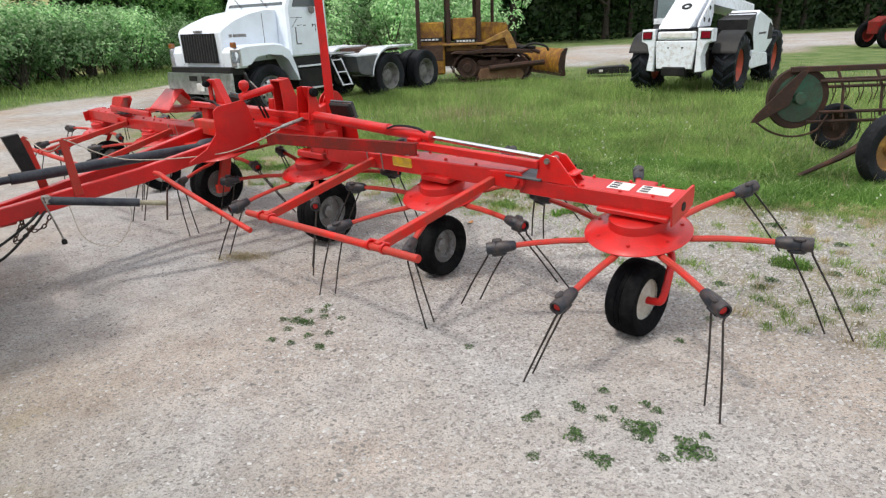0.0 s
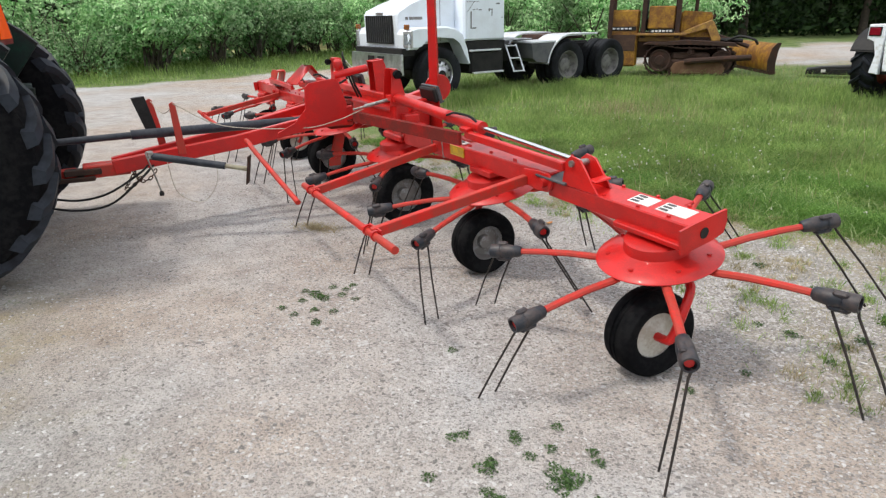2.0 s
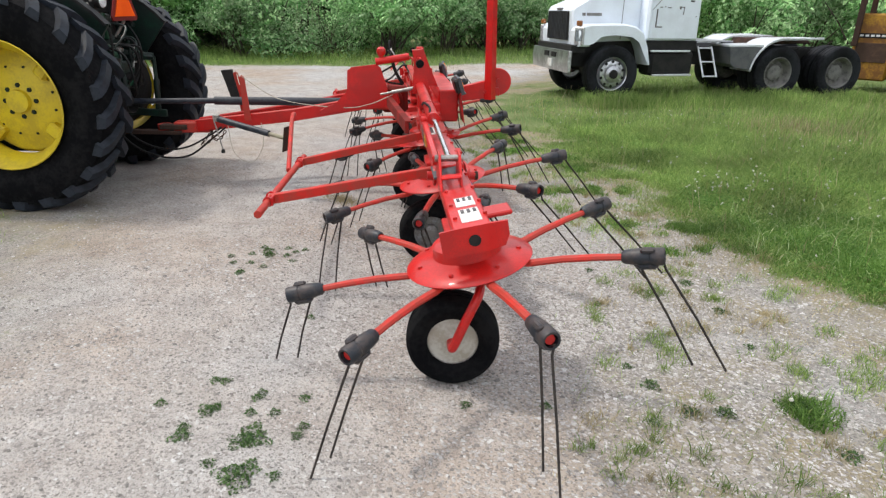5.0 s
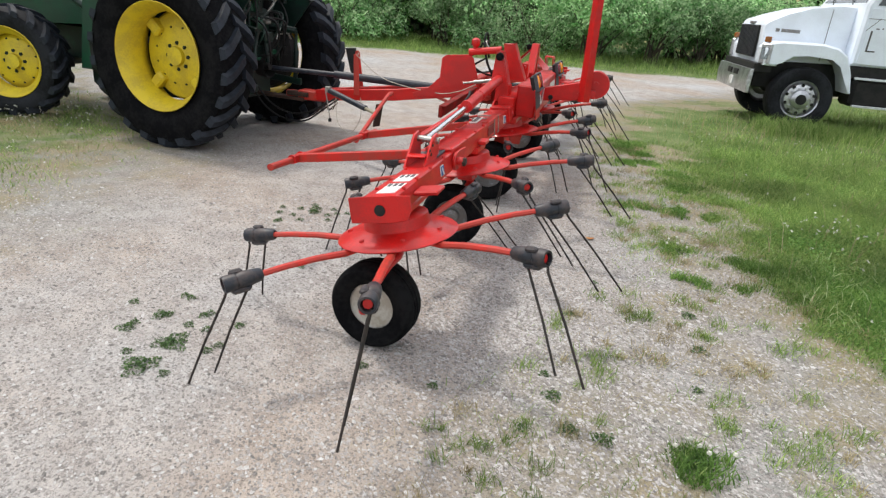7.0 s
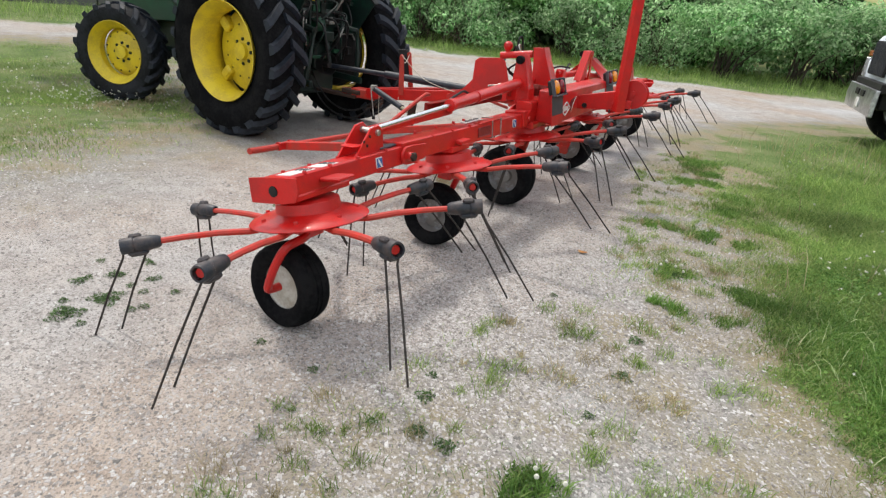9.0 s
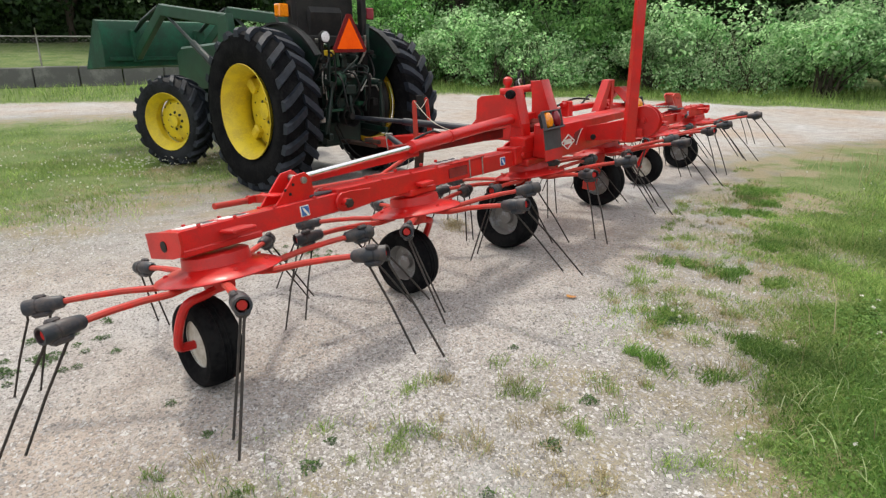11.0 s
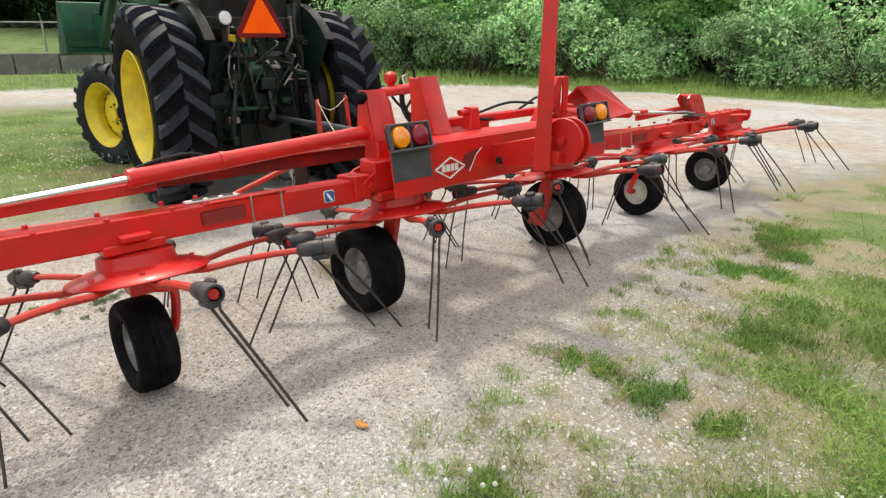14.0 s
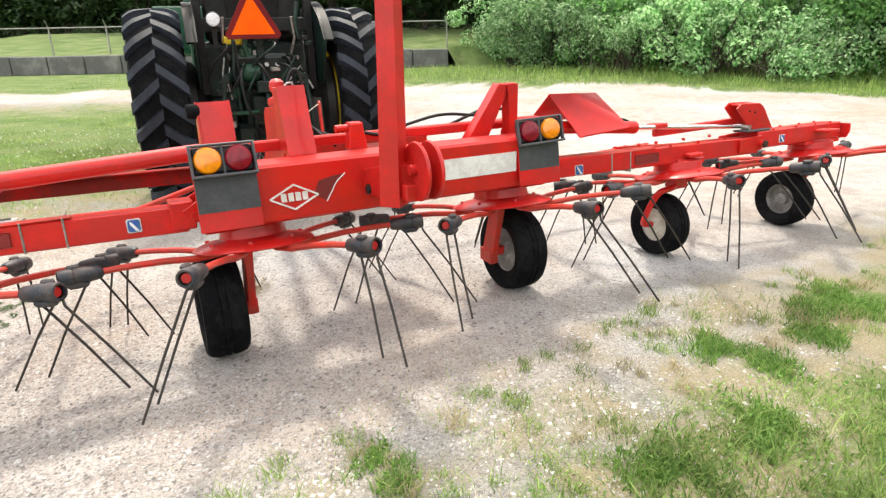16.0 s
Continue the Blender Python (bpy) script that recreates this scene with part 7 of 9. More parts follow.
for side in (-1, 1):
    s = B()
    prism(s, [(side * 0.42, 0.50), (side * 0.57, 0.52), (side * 0.50, 0.82), (side * 0.56, 1.05), (side * 0.70, 1.08), (side * 0.70, 1.32), (side * 0.42, 1.33)], -0.90, -0.62, "y", bevel=0.015)
    pod = part("lamp_box", s, WHITE_SCUFFED, tele, "chipped white lamp column")
    s = B()
    box(s, (side * 0.58 - 0.10, -0.915, 1.13), (side * 0.58 + 0.10, -0.897, 1.28), bevel=0.006)
    frame_ob = part("lamp_recess", s, BLACK, pod)
    s = B()
    box(s, (side * 0.58 - 0.085, -0.925, 1.145), (side * 0.58 + 0.085, -0.912, 1.265), bevel=0.006)
    part("tail_lamp", s, RUBY, pod, "red tail lamp")
b = B()
box(b, (-0.24, -0.92, 0.42), (0.24, -0.72, 0.60), bevel=0.02)
part("tow_hitch", b, BLACK, tele, "black tow hitch")
b = B()
prism(b, [(-0.84, 1.33), (-0.78, 1.40), (0.10, 1.96), (0.5, 2.06), (3.6, 1.75), (3.6, 1.5), (0.5, 1.78), (0.0, 1.33)], -0.40, 0.24, "x", bevel=0.02)
boom = part("boom", b, WHITE_SCUFFED, tele, "white telescopic boom, lowered")
b = B()
prism(b, [(-0.62, 1.34), (-0.56, 1.46), (-0.05, 1.84), (0.15, 1.86), (0.2, 1.6), (0.1, 1.34)], 0.30, 0.34, "x", bevel=0.012)
side_link = part("boom_link", b, WHITE_SCUFFED, tele, "white boom side link with holes")
for y, z in ((-0.35, 1.48), (-0.05, 1.70), (-0.05, 1.46)):
    b = B()
    lathe(b, [(0.05, 0.0), (0.035, 0.008), (0, 0.008)], 14, Matrix.Translation((0.34, y, z)) @ pose(0, 0, 0, 0, 90, 0))
    part("link_hole", b, BLACK, side_link)
b = B()
lathe(b, [(0.05, 0.0), (0.055, 0.014), (0.10, 0.012), (0.10, 0.0)], 20, Matrix.Translation((-0.06, -0.26, 1.735)) @ pose(0, 0, 0, 32.5, 0, 0))
part("cap", b, BLACK, boom, "black round cap")
b = B()
box(b, (-0.98, 0.35, 0.85), (-0.44, 1.75, 1.5), bevel=0.03)
for x, y in ((-0.97, 0.4), (-0.38, 0.4), (-0.97, 1.7), (-0.38, 1.7)):
    box(b, (x - 0.04, y - 0.04, 1.45), (x + 0.04, y + 0.04, 2.35), bevel=0.01)
box(b, (-1.03, 0.3, 2.33), (-0.32, 1.8, 2.42), bevel=0.03)
cabin = part("cabin", b, CHARCOAL, tele, "grey operator cabin")
b = B()
box(b, (-0.97, 0.325, 1.40), (-0.42, 0.35, 1.52), bevel=0.006)
part("cabin_panel", b, WHITE_SCUFFED, cabin, "white cabin rear panel")
for lo, hi in (((-0.94, 0.385, 1.5), (-0.41, 0.395, 2.33)), ((-0.985, 0.44, 1.5), (-0.975, 1.66, 2.33)), ((-0.375, 0.44, 1.5), (-0.365, 1.66, 2.33)), ((-0.94, 1.705, 1.5), (-0.41, 1.715, 2.33))):
    s = B()
    box(s, lo, hi, bevel=0)
    part("window", s, CABIN_GLASS, cabin, "cabin window with the sky's reflection in its colour")
b = B()
prism(b, [(0.9, 0.75), (0.75, 1.25), (0.85, 1.55), (1.1, 1.62), (2.1, 1.42), (2.35, 1.25), (2.35, 0.95), (1.9, 0.72)], 0.42, 1.02, "x", bevel=0.03)
eng = part("engine_cover", b, WHITE, tele, "white engine cover")
b = B()
prism(b, [(0.25, 0.9), (0.25, 1.45), (0.8, 1.5), (0.9, 1.58), (1.05, 1.56), (0.82, 1.25), (0.95, 0.9)], 0.40, 1.0, "x", bevel=0.02)
part("engine_grille", b, BLACK, tele, "black engine grille")
b = B()
prism(b, [(1.9, 1.0), (1.95, 1.36), (2.25, 1.28), (2.3, 1.0)], 1.015, 1.03, "x", bevel=0.004)
part("side_grille", b, BLACK, eng, "black side grille")
for k in range(6):
    b = B()
    box(b, (1.018, 1.15 + k * 0.1, 1.13), (1.026, 1.22 + k * 0.1, 1.17), bevel=0)
    part("lettering_bar", b, DECAL_DARK, eng)
b = B()
prism(b, [(0.7, 0.45), (0.8, 0.82), (2.0, 0.72), (2.2, 0.45)], 0.55, 1.03, "x", bevel=0.02)
part("step_box", b, WHITE_SCUFFED, tele, "scuffed pale step box")
# dark attachment lying in the grass
b = B()
prism(b, [(-0.7, 0.08), (-0.68, 0.24), (-0.3, 0.30), (0.55, 0.36), (0.7, 0.3), (0.7, 0.1)], -0.3, 0.3, "y", bevel=0.03)
box(b, (-0.5, -0.34, 0.1), (0.5, -0.28, 0.26), bevel=0.01)
attach = mesh_thing("attachment_frame", b, BLACK, Matrix.Translation((5.2, 18.2, 0)) @ pose(0, 0, 0, 0, 0, -12) @ Matrix.Diagonal((0.82, 0.82, 0.8, 1)), "black steel attachment lying in the grass", "attachment")
b = B()
box(b, (-0.3, -0.35, 0.16), (-0.18, -0.342, 0.24), bevel=0)
part("label_patch", b, WHITE_FLAT, attach, "white label")

# ---- the rusty side rake: local x along its reel, y away from the yard ----
RAKE_AT = Matrix.Translation((3.92, 6.95, 0)) @ pose(0, 0, 0, 0, 0, -2)
rake = thing("hay_rake", RAKE_AT, "rusty side-delivery hay rake with a green end disc", "farm implement")
b = B()
lathe(b, [(0, 0.0), (0.26, 0.0), (0.265, 0.012), (0, 0.02)], 36, Matrix.Translation((0.18, -0.045, 0.69)) @ pose(0, 0, 0, 90, 0, 0))
lathe(b, [(0, 0.05), (0.06, 0.05), (0.07, 0.0), (0, 0.0)], 16, Matrix.Translation((0.18, -0.06, 0.69)) @ pose(0, 0, 0, 90, 0, 0))
part("end_disc", b, DISC_GREEN, rake, "faded green end disc")
b = B()
lathe(b, [(0.26, -0.03), (0.335, -0.03), (0.345, 0.0), (0.335, 0.03), (0.26, 0.03)], 40, Matrix.Translation((0.18, -0.02, 0.69)) @ pose(0, 0, 0, 90, 0, 0), close=True)
part("disc_ring", b, RUST, rake, "rusty ring round the disc")
b = B()
prism(b, [(-0.34, 0.44), (-0.30, 0.52), (0.02, 0.86), (0.16, 1.0), (0.22, 0.98), (0.10, 0.78), (0.06, 0.62), (-0.26, 0.44)], -0.11, -0.09, "y", bevel=0.004)
part("end_arm", b, RUST, rake, "rusty triangular end arm")
b = B()
tube(b, curve_points([(-0.30, -0.10, 0.46), (-0.1, -0.10, 0.33), (0.15, -0.10, 0.27), (0.4, -0.10, 0.33), (0.52, -0.08, 0.5)], 5), 0.012, 7)
part("end_guard", b, RUST, rake, "bent rusty guard rod")
b = B()
box(b, (0.05, -0.10, 0.97), (3.2, -0.03, 1.03), bevel=0.006)
box(b, (0.35, 0.3, 0.80), (3.2, 0.36, 0.86), bevel=0.006)
part("reel_beam", b, RUST, rake, "rusty top beams")
for y, z in ((-0.28, 0.56), (-0.06, 0.42), (0.22, 0.48), (0.30, 0.76), (-0.22, 0.88)):
    b = B()
    tube(b, [(0.3, y, z), (3.2, y, z)], 0.018, 8)
    bar = part("reel_bar", b, RUST, rake, "rusty reel bar")
    tn = B()
    for k in range(18):
        x = 0.45 + k * 0.15
        tube(tn, [(x, y, z), (x + 0.01, y - 0.03, z - 0.10), (x + 0.02, y + 0.02, z - 0.21)], 0.0055, 5)
    part("reel_tines", tn, RUST, bar, "thin rake tines")
for k in range(6):
    b = B()
    x = 0.55 + k * 0.42
    tube(b, [(x, -0.07, 1.0), (x + 0.02, -0.2, 0.8), (x, -0.28, 0.5)], 0.016, 7)
    part("stripper", b, RUST, rake, "rusty stripper strap")
RAKE_TYRE = B()
lathe(RAKE_TYRE, [(0.20, -0.055), (0.25, -0.075), (0.31, -0.07), (0.34, -0.035), (0.345, 0), (0.34, 0.035), (0.31, 0.07), (0.25, 0.075), (0.20, 0.055)], 36, TO_Y, close=True)
RAKE_TYRE = finish(RAKE_TYRE, "tyre", TREAD)
RAKE_RIM = B()
lathe(RAKE_RIM, [(0.21, 0.06), (0.20, 0.05), (0.18, 0.0), (0.06, -0.01), (0.05, 0.05), (0, 0.055)], 30, pose(0, 0, 0, 90, 0, 0))
RAKE_RIM = finish(RAKE_RIM, "wheel", RUST)
YELLOW_RIM = B()
lathe(YELLOW_RIM, [(0.21, 0.06), (0.20, 0.05), (0.18, 0.0), (0.06, -0.01), (0.05, 0.05), (0, 0.055)], 30, pose(0, 0, 0, 90, 0, 0))
YELLOW_RIM = finish(YELLOW_RIM, "wheel", DOZER_PALE)
for x, y, s, rim_mesh, words in ((0.44, -1.27, 1.0, YELLOW_RIM, "faded yellow steel wheel"), (0.92, 0.42, 0.8, RAKE_RIM, "rusty steel wheel"), (3.0, 0.5, 1.0, RAKE_RIM, "rusty steel wheel")):
    w = part("wheel", rim_mesh, None, rake, words, Matrix.Translation((x, y, 0.345 * s)) @ pose(0, 0, 0, 0, 0, 14 if s == 1 else 0) @ Matrix.Diagonal((s, s, s, 1)))
    part("tyre", RAKE_TYRE, None, w, "grey worn tyre")
b = B()
tube(b, [(-0.24, -1.02, 0.05), (0.1, -1.10, 0.24), (0.45, -1.15, 0.46), (1.4, -0.9, 0.66)], [0.02, 0.03, 0.035, 0.035], 8)
tube(b, [(-0.05, -1.06, 0.15), (0.25, -0.98, 0.28), (0.5, -0.95, 0.44)], 0.018, 8)
tube(b, [(0.44, -1.2, 0.345), (0.7, -0.9, 0.5), (1.1, -0.1, 0.98)], 0.03, 8)
part("tongue", b, RUST, rake, "rusty rake tongue lying low")
# small red tractor far off
RT_AT = Matrix.Translation((18.7, 25.6, 0)) @ pose(0, 0, 0, 0, 0, 8)
red = thing("red_implement", RT_AT, "small old red farm machine by the track", "farm machine")
b = B()
prism(b, [(-0.9, 0.55), (-0.9, 1.0), (-0.5, 1.2), (0.9, 1.15), (1.0, 0.9), (0.95, 0.5)], -0.28, 0.28, "y", bevel=0.03)
part("body", b, RED_DULL, red, "faded red body")
for x, y, r in ((-0.6, -0.55, 0.5), (-0.6, 0.55, 0.5), (0.8, -0.45, 0.32), (0.8, 0.45, 0.32)):
    b = B()
    lathe(b, [(r * 0.55, -0.09), (r * 0.9, -0.1), (r, -0.06), (r, 0.06), (r * 0.9, 0.1), (r * 0.55, 0.09)], 28, Matrix.Translation((x, y, r)) @ TO_Y, close=True)
    wt = part("tyre", b, RUBBER, red, "black tyre")
    b = B()
    lathe(b, [(r * 0.56, -0.08), (r * 0.4, -0.03), (0, -0.04)], 24, Matrix.Translation((x, y, r)) @ TO_Y)
    lathe(b, [(r * 0.56, 0.08), (r * 0.4, 0.03), (0, 0.04)], 24, Matrix.Translation((x, y, r)) @ TO_Y)
    part("rim", b, RED_DULL, wt, "red rim")

# ---- low concrete wall and wire fence beyond the track ----
wall_a, wall_b = Vector((-17.6, -20.5, 0)), Vector((-24.8, -2.2, 0))
wall = thing("concrete_block_wall", Matrix.Identity(4), "low grey wall of large concrete blocks below a wire fence", "wall")
along = (wall_b - wall_a).normalized()
n_blocks = 13
for k in range(n_blocks):
    b = B()
    L = (wall_b - wall_a).length / n_blocks
    jig = random.uniform(-0.02, 0.02)
    box(b, (0.02, -0.3 + jig, -0.02), (L - 0.02, 0.3 + jig, 0.74 + random.uniform(-0.02, 0.02)), Matrix.Translation(wall_a + along * L * k) @ along.to_track_quat("X", "Z").to_matrix().to_4x4(), 0.03)
    part("concrete_block", b, CONCRETE, wall)
fence = thing("wire_fence", Matrix.Identity(4), "tall chain-link fence on steel posts", "fence")
off = Vector((-0.9, -0.35, 0)) * 1.4
for k in range(9):
    b = B()
    p = wall_a + (wall_b - wall_a) * (k / 8) + off
    tube(b, [p, p + Vector((0, 0, 1.92))], 0.035, 8)
    tube(b, [p + Vector((0, 0, 1.92)), p + Vector((0.2, 0.1, 2.16))], 0.02, 6)
    part("fence_post", b, ZINC, fence, "galvanised steel post")
b = B()
tube(b, [wall_a + off + Vector((0, 0, 1.86)), wall_b + off + Vector((0, 0, 1.86))], 0.03, 6)
part("top_rail", b, ZINC, fence, "galvanised top rail")
wires = B()
L = (wall_b - wall_a).length
for k in range(int(L / 0.16)):
    for sgn in (1, -1):
        u0 = k * 0.16 / L
        u1 = min(1, max(0, u0 + sgn * 2.0 / L))
        tube(wires, [wall_a.lerp(wall_b, u0) + off + Vector((0, 0, 0.1)), wall_a.lerp(wall_b, u1) + off + Vector((0, 0, 1.86 if 0 < u1 < 1 else 0.1 + 1.76 * abs(u1 - u0) * L / 2.0))], 0.0018, 3, cap=False)
part("wire_mesh", wires, ZINC, fence, "diamond wire mesh")

# grassy bank held by the wall
side_out = Vector((along.y, -along.x, 0))
if side_out.dot(off) < 0:
    side_out = -side_out
rows_u, rows_v = 60, 10
verts = []
for i in range(rows_u + 1):
    for j in range(rows_v + 1):
        p = wall_a + (wall_b - wall_a) * (i / rows_u * 1.5 - 0.3) + side_out * (0.28 + 14 * j / rows_v)
        verts.append((p.x, p.y, 0.68 + 1.0 * (j / rows_v) + 0.06 * noise.noise((p.x * 0.5, p.y * 0.5, 1)) - (0.9 if j == 0 and not 0.2 <= i / rows_u <= 0.87 else 0)))
step = rows_v + 1
bank_mesh = bpy.data.meshes.new("grass_bank")
bank_mesh.from_pydata(verts, [], [(i * step + j, i * step + j + 1, (i + 1) * step + j + 1, (i + 1) * step + j) for i in range(rows_u) for j in range(rows_v)])
for layer, value in (("grass", 1.0), ("litter", 0.2)):
    data = bank_mesh.attributes.new(layer, "FLOAT", "POINT").data
    data.foreach_set("value", np.full(len(verts), value, np.float32))
bank_mesh.polygons.foreach_set("use_smooth", np.ones(len(bank_mesh.polygons), bool))
bank_mesh.materials.append(ground_mesh.materials[0])
bank_mesh.update()
tagged(new("ground_bank", bank_mesh), "mown grass bank behind the concrete wall", "ground", kind="structure")

# ---- plants ----
RNG = np.random.RandomState(7)


def array_mesh(name, verts, faces, material):
    """A mesh from arrays of places and of equally long faces."""
    me = bpy.data.meshes.new(name)
    k = faces.shape[1]
    me.vertices.add(len(verts))
    me.vertices.foreach_set("co", np.ascontiguousarray(verts, np.float32).reshape(-1))
    me.loops.add(faces.size)
    me.loops.foreach_set("vertex_index", np.ascontiguousarray(faces, np.int32).reshape(-1))
    me.polygons.add(len(faces))
    me.polygons.foreach_set("loop_start", np.arange(0, faces.size, k, dtype=np.int32))
    me.polygons.foreach_set("loop_total", np.full(len(faces), k, np.int32))
    me.materials.append(material)
    me.update(calc_edges=True)
    me.validate()
    return me


def leaf_quads(centres, normals, size, aspect=0.55, droop=0.25):
    """A pointed leaf of four corners at each centre, facing about its normal."""
    n = len(centres)
    r = RNG.normal(size=(n, 3))
    nrm = normals / np.linalg.norm(normals, axis=1, keepdims=True)
    u = np.cross(nrm, r)
    u /= np.linalg.norm(u, axis=1, keepdims=True) + 1e-9
    v = np.cross(nrm, u)
    s = (size * RNG.uniform(0.6, 1.35, n))[:, None]
    a = centres - u * s * 0.5
    b = centres + v * s * aspect * 0.5 + nrm * s * 0.1
    c = centres + u * s * 0.5 - nrm * s * droop
    d = centres - v * s * aspect * 0.5 + nrm * s * 0.1
    verts = np.stack([a, b, c, d], 1).reshape(-1, 3)
    return verts, np.arange(4 * n).reshape(n, 4)


def crown_points(n, lumps, spread, height, base):
    """Points and outward directions over the shells of many overlapping lumps."""
    c = np.stack([RNG.normal(0, spread * 0.5, lumps), RNG.normal(0, spread * 0.5, lumps), base + (height - base) * RNG.beta(1.5, 1.3, lumps)], 1)
    rad = spread * RNG.uniform(0.22, 0.48, lumps)
    which = RNG.randint(0, lumps, n)
    d = RNG.normal(size=(n, 3))
    d /= np.linalg.norm(d, axis=1, keepdims=True)
    depth = RNG.uniform(0.55, 1.08, n) ** 0.6
    p = c[which] + d * (rad[which] * depth)[:, None] * np.array([1, 1, 0.85])
    p[:, 2] = np.maximum(p[:, 2], 0.03)
    return p, d + np.array([0, 0, 0.55]) + RNG.normal(0, 0.35, (n, 3)), c, rad


def shrub(seed, height, spread, n, size, leaf_mat):
    """Meshes of a shrub: stems, and a crown of single leaves."""
    RNG.seed(seed)
    p, d, c, rad = crown_points(n, 26, spread, height, 0.25)
    crown = array_mesh("crown", *leaf_quads(p, d, size), leaf_mat)
    st = B()
    for q in c[:12]:
        foot = Vector((RNG.normal(0, 0.15), RNG.normal(0, 0.15), -0.05))
        top = Vector(q)
        tube(st, [foot, foot.lerp(top, 0.5) + Vector((RNG.normal(0, 0.08), RNG.normal(0, 0.08), 0.12)), top], [0.035, 0.022, 0.007], 5)
    return crown, finish(st, "branchwork", BARK)


SHRUBS = [shrub(100 + k, h, s, n, z, m) for k, (h, s, n, z, m) in enumerate((
    (3.0, 1.7, 3600, 0.16, LEAF), (2.4, 1.5, 3400, 0.14, LEAF_PALE), (3.8, 1.9, 4000, 0.17, LEAF), (2.0, 1.3, 3000, 0.12, LEAF_PALE), (4.6, 2.1, 4300, 0.19, LEAF), (1.4, 1.2, 2600, 0.10, LEAF_PALE)))]


def plant(kind, x, y, scale, turn):
    crown, stems = SHRUBS[kind]
    pale = kind in (1, 3, 5)
    ob = thing("shrub", Matrix.Translation((x, y, 0)) @ pose(0, 0, 0, 0, 0, turn) @ Matrix.Diagonal((scale, scale, scale, 1)),
               "pale grey-green shrub with small leaves in the hedge" if pale else "dense dark green shrub in the hedge", "shrub", "shrubs of the hedgerow")
    part("crown", crown, None, ob)
    part("branchwork", stems, None, ob)


HEDGE = [(-27.5, -1.0), (-23.0, 2.2), (-20.6, 5.2), (-18.8, 8.4), (-17.4, 11.6), (-15.4, 14.4), (-13.6, 17.0), (-13.0, 20.5), (-12.6, 25.0), (-11.0, 29.0), (-7.5, 32.0), (-2.5, 34.5), (3.5, 37.5)]
rnd = random.Random(5)
run = 0.0
for (ax, ay), (bx, by) in zip(HEDGE, HEDGE[1:]):
    L = math.hypot(bx - ax, by - ay)
    for row in range(3):
        k = max(1, int(L / (1.25 + 0.35 * row)))
        for j in range(k):
            u = (j + rnd.random()) / k
            ox, oy = -(by - ay) / L, (bx - ax) / L  # away from the yard
            back = 0.2 + row * 1.5 + rnd.uniform(-0.35, 0.35)
            kind = rnd.choice((1, 3, 5, 3, 5, 1)) if row == 0 else rnd.choice((0, 1, 3, 1, 1) if -21 < ax < -13 else (0, 1, 2, 0, 1)) if row == 1 else rnd.choice((4, 1, 2, 1, 3) if -21 < ax < -13 else (2, 4, 4, 0))
            x, y = ax + (bx - ax) * u + ox * back, ay + (by - ay) * u + oy * back
            size, turn = rnd.uniform(0.75, 1.15), rnd.uniform(0, 360)
            if row == 0 and HEDGE[0][0] < ax < -16 and noise.noise((x * 0.45, y * 0.45, 9)) > 0.3:
                continue
            if 117 < math.degrees(math.atan2(y - 1.0, x - 1.5)) < 137:
                kind, size = (3, 1, 1)[row], 0.85 + 0.2 * size
            plant(kind, x, y, size, turn)
for x, y, kind, s in ((-4.6, 24.8, 1, 1.0), (-2.8, 25.6, 3, 1.1), (-1.2, 25.0, 1, 1.1), (0.6, 26.2, 1, 1.0), (-6.4, 26.0, 2, 0.9), (2.2, 27.4, 3, 1.2)):
    plant(kind, x, y, s, rnd.uniform(0, 360))


# bare stems and dead twigs in the gaps at the hedge's foot
rnd_t = random.Random(12)
twigs = {}
for k in range(1500):
    i = rnd_t.randrange(0, 6)
    (ax, ay), (bx, by) = HEDGE[i], HEDGE[i + 1]
    u, back = rnd_t.random(), rnd_t.uniform(-0.2, 1.6)
    L = math.hypot(bx - ax, by - ay)
    x, y = ax + (bx - ax) * u - (by - ay) / L * back, ay + (by - ay) * u + (bx - ax) / L * back
    if noise.noise((x * 0.45, y * 0.45, 9)) < 0.22 or rnd_t.random() < 0.4:
        continue
    h = rnd_t.uniform(0.5, 1.9)
    lean = Vector((rnd_t.gauss(0, 0.55), rnd_t.gauss(0, 0.55), h))
    pale = rnd_t.random() < 0.2
    foot, r = Vector((x, y, -0.02)), rnd_t.uniform(0.008, 0.022)
    tube(twigs.setdefault(pale, B()), [foot, foot + lean * 0.5 + Vector((rnd_t.uniform(-0.1, 0.1), rnd_t.uniform(-0.1, 0.1), 0)), foot + lean], [r, r * 0.7, r * 0.3], 3, cap=False)
DEADWOOD = surface("brown_dead_twigs", (0.085, 0.055, 0.042), (0.05, 0.034, 0.026), 0.9, coarse=8, bump=0.2)
for pale, bm in twigs.items():
    mesh_thing("pale_stems" if pale else "dead_twigs", bm, surface("pale_bare_stems", (0.36, 0.30, 0.22), (0.24, 0.2, 0.15), 0.9, coarse=8, bump=0.2) if pale else DEADWOOD, None, "pale bare stems at the hedge's foot" if pale else "brown dead twigs tangled at the hedge's foot", "twigs", kind="stuff")


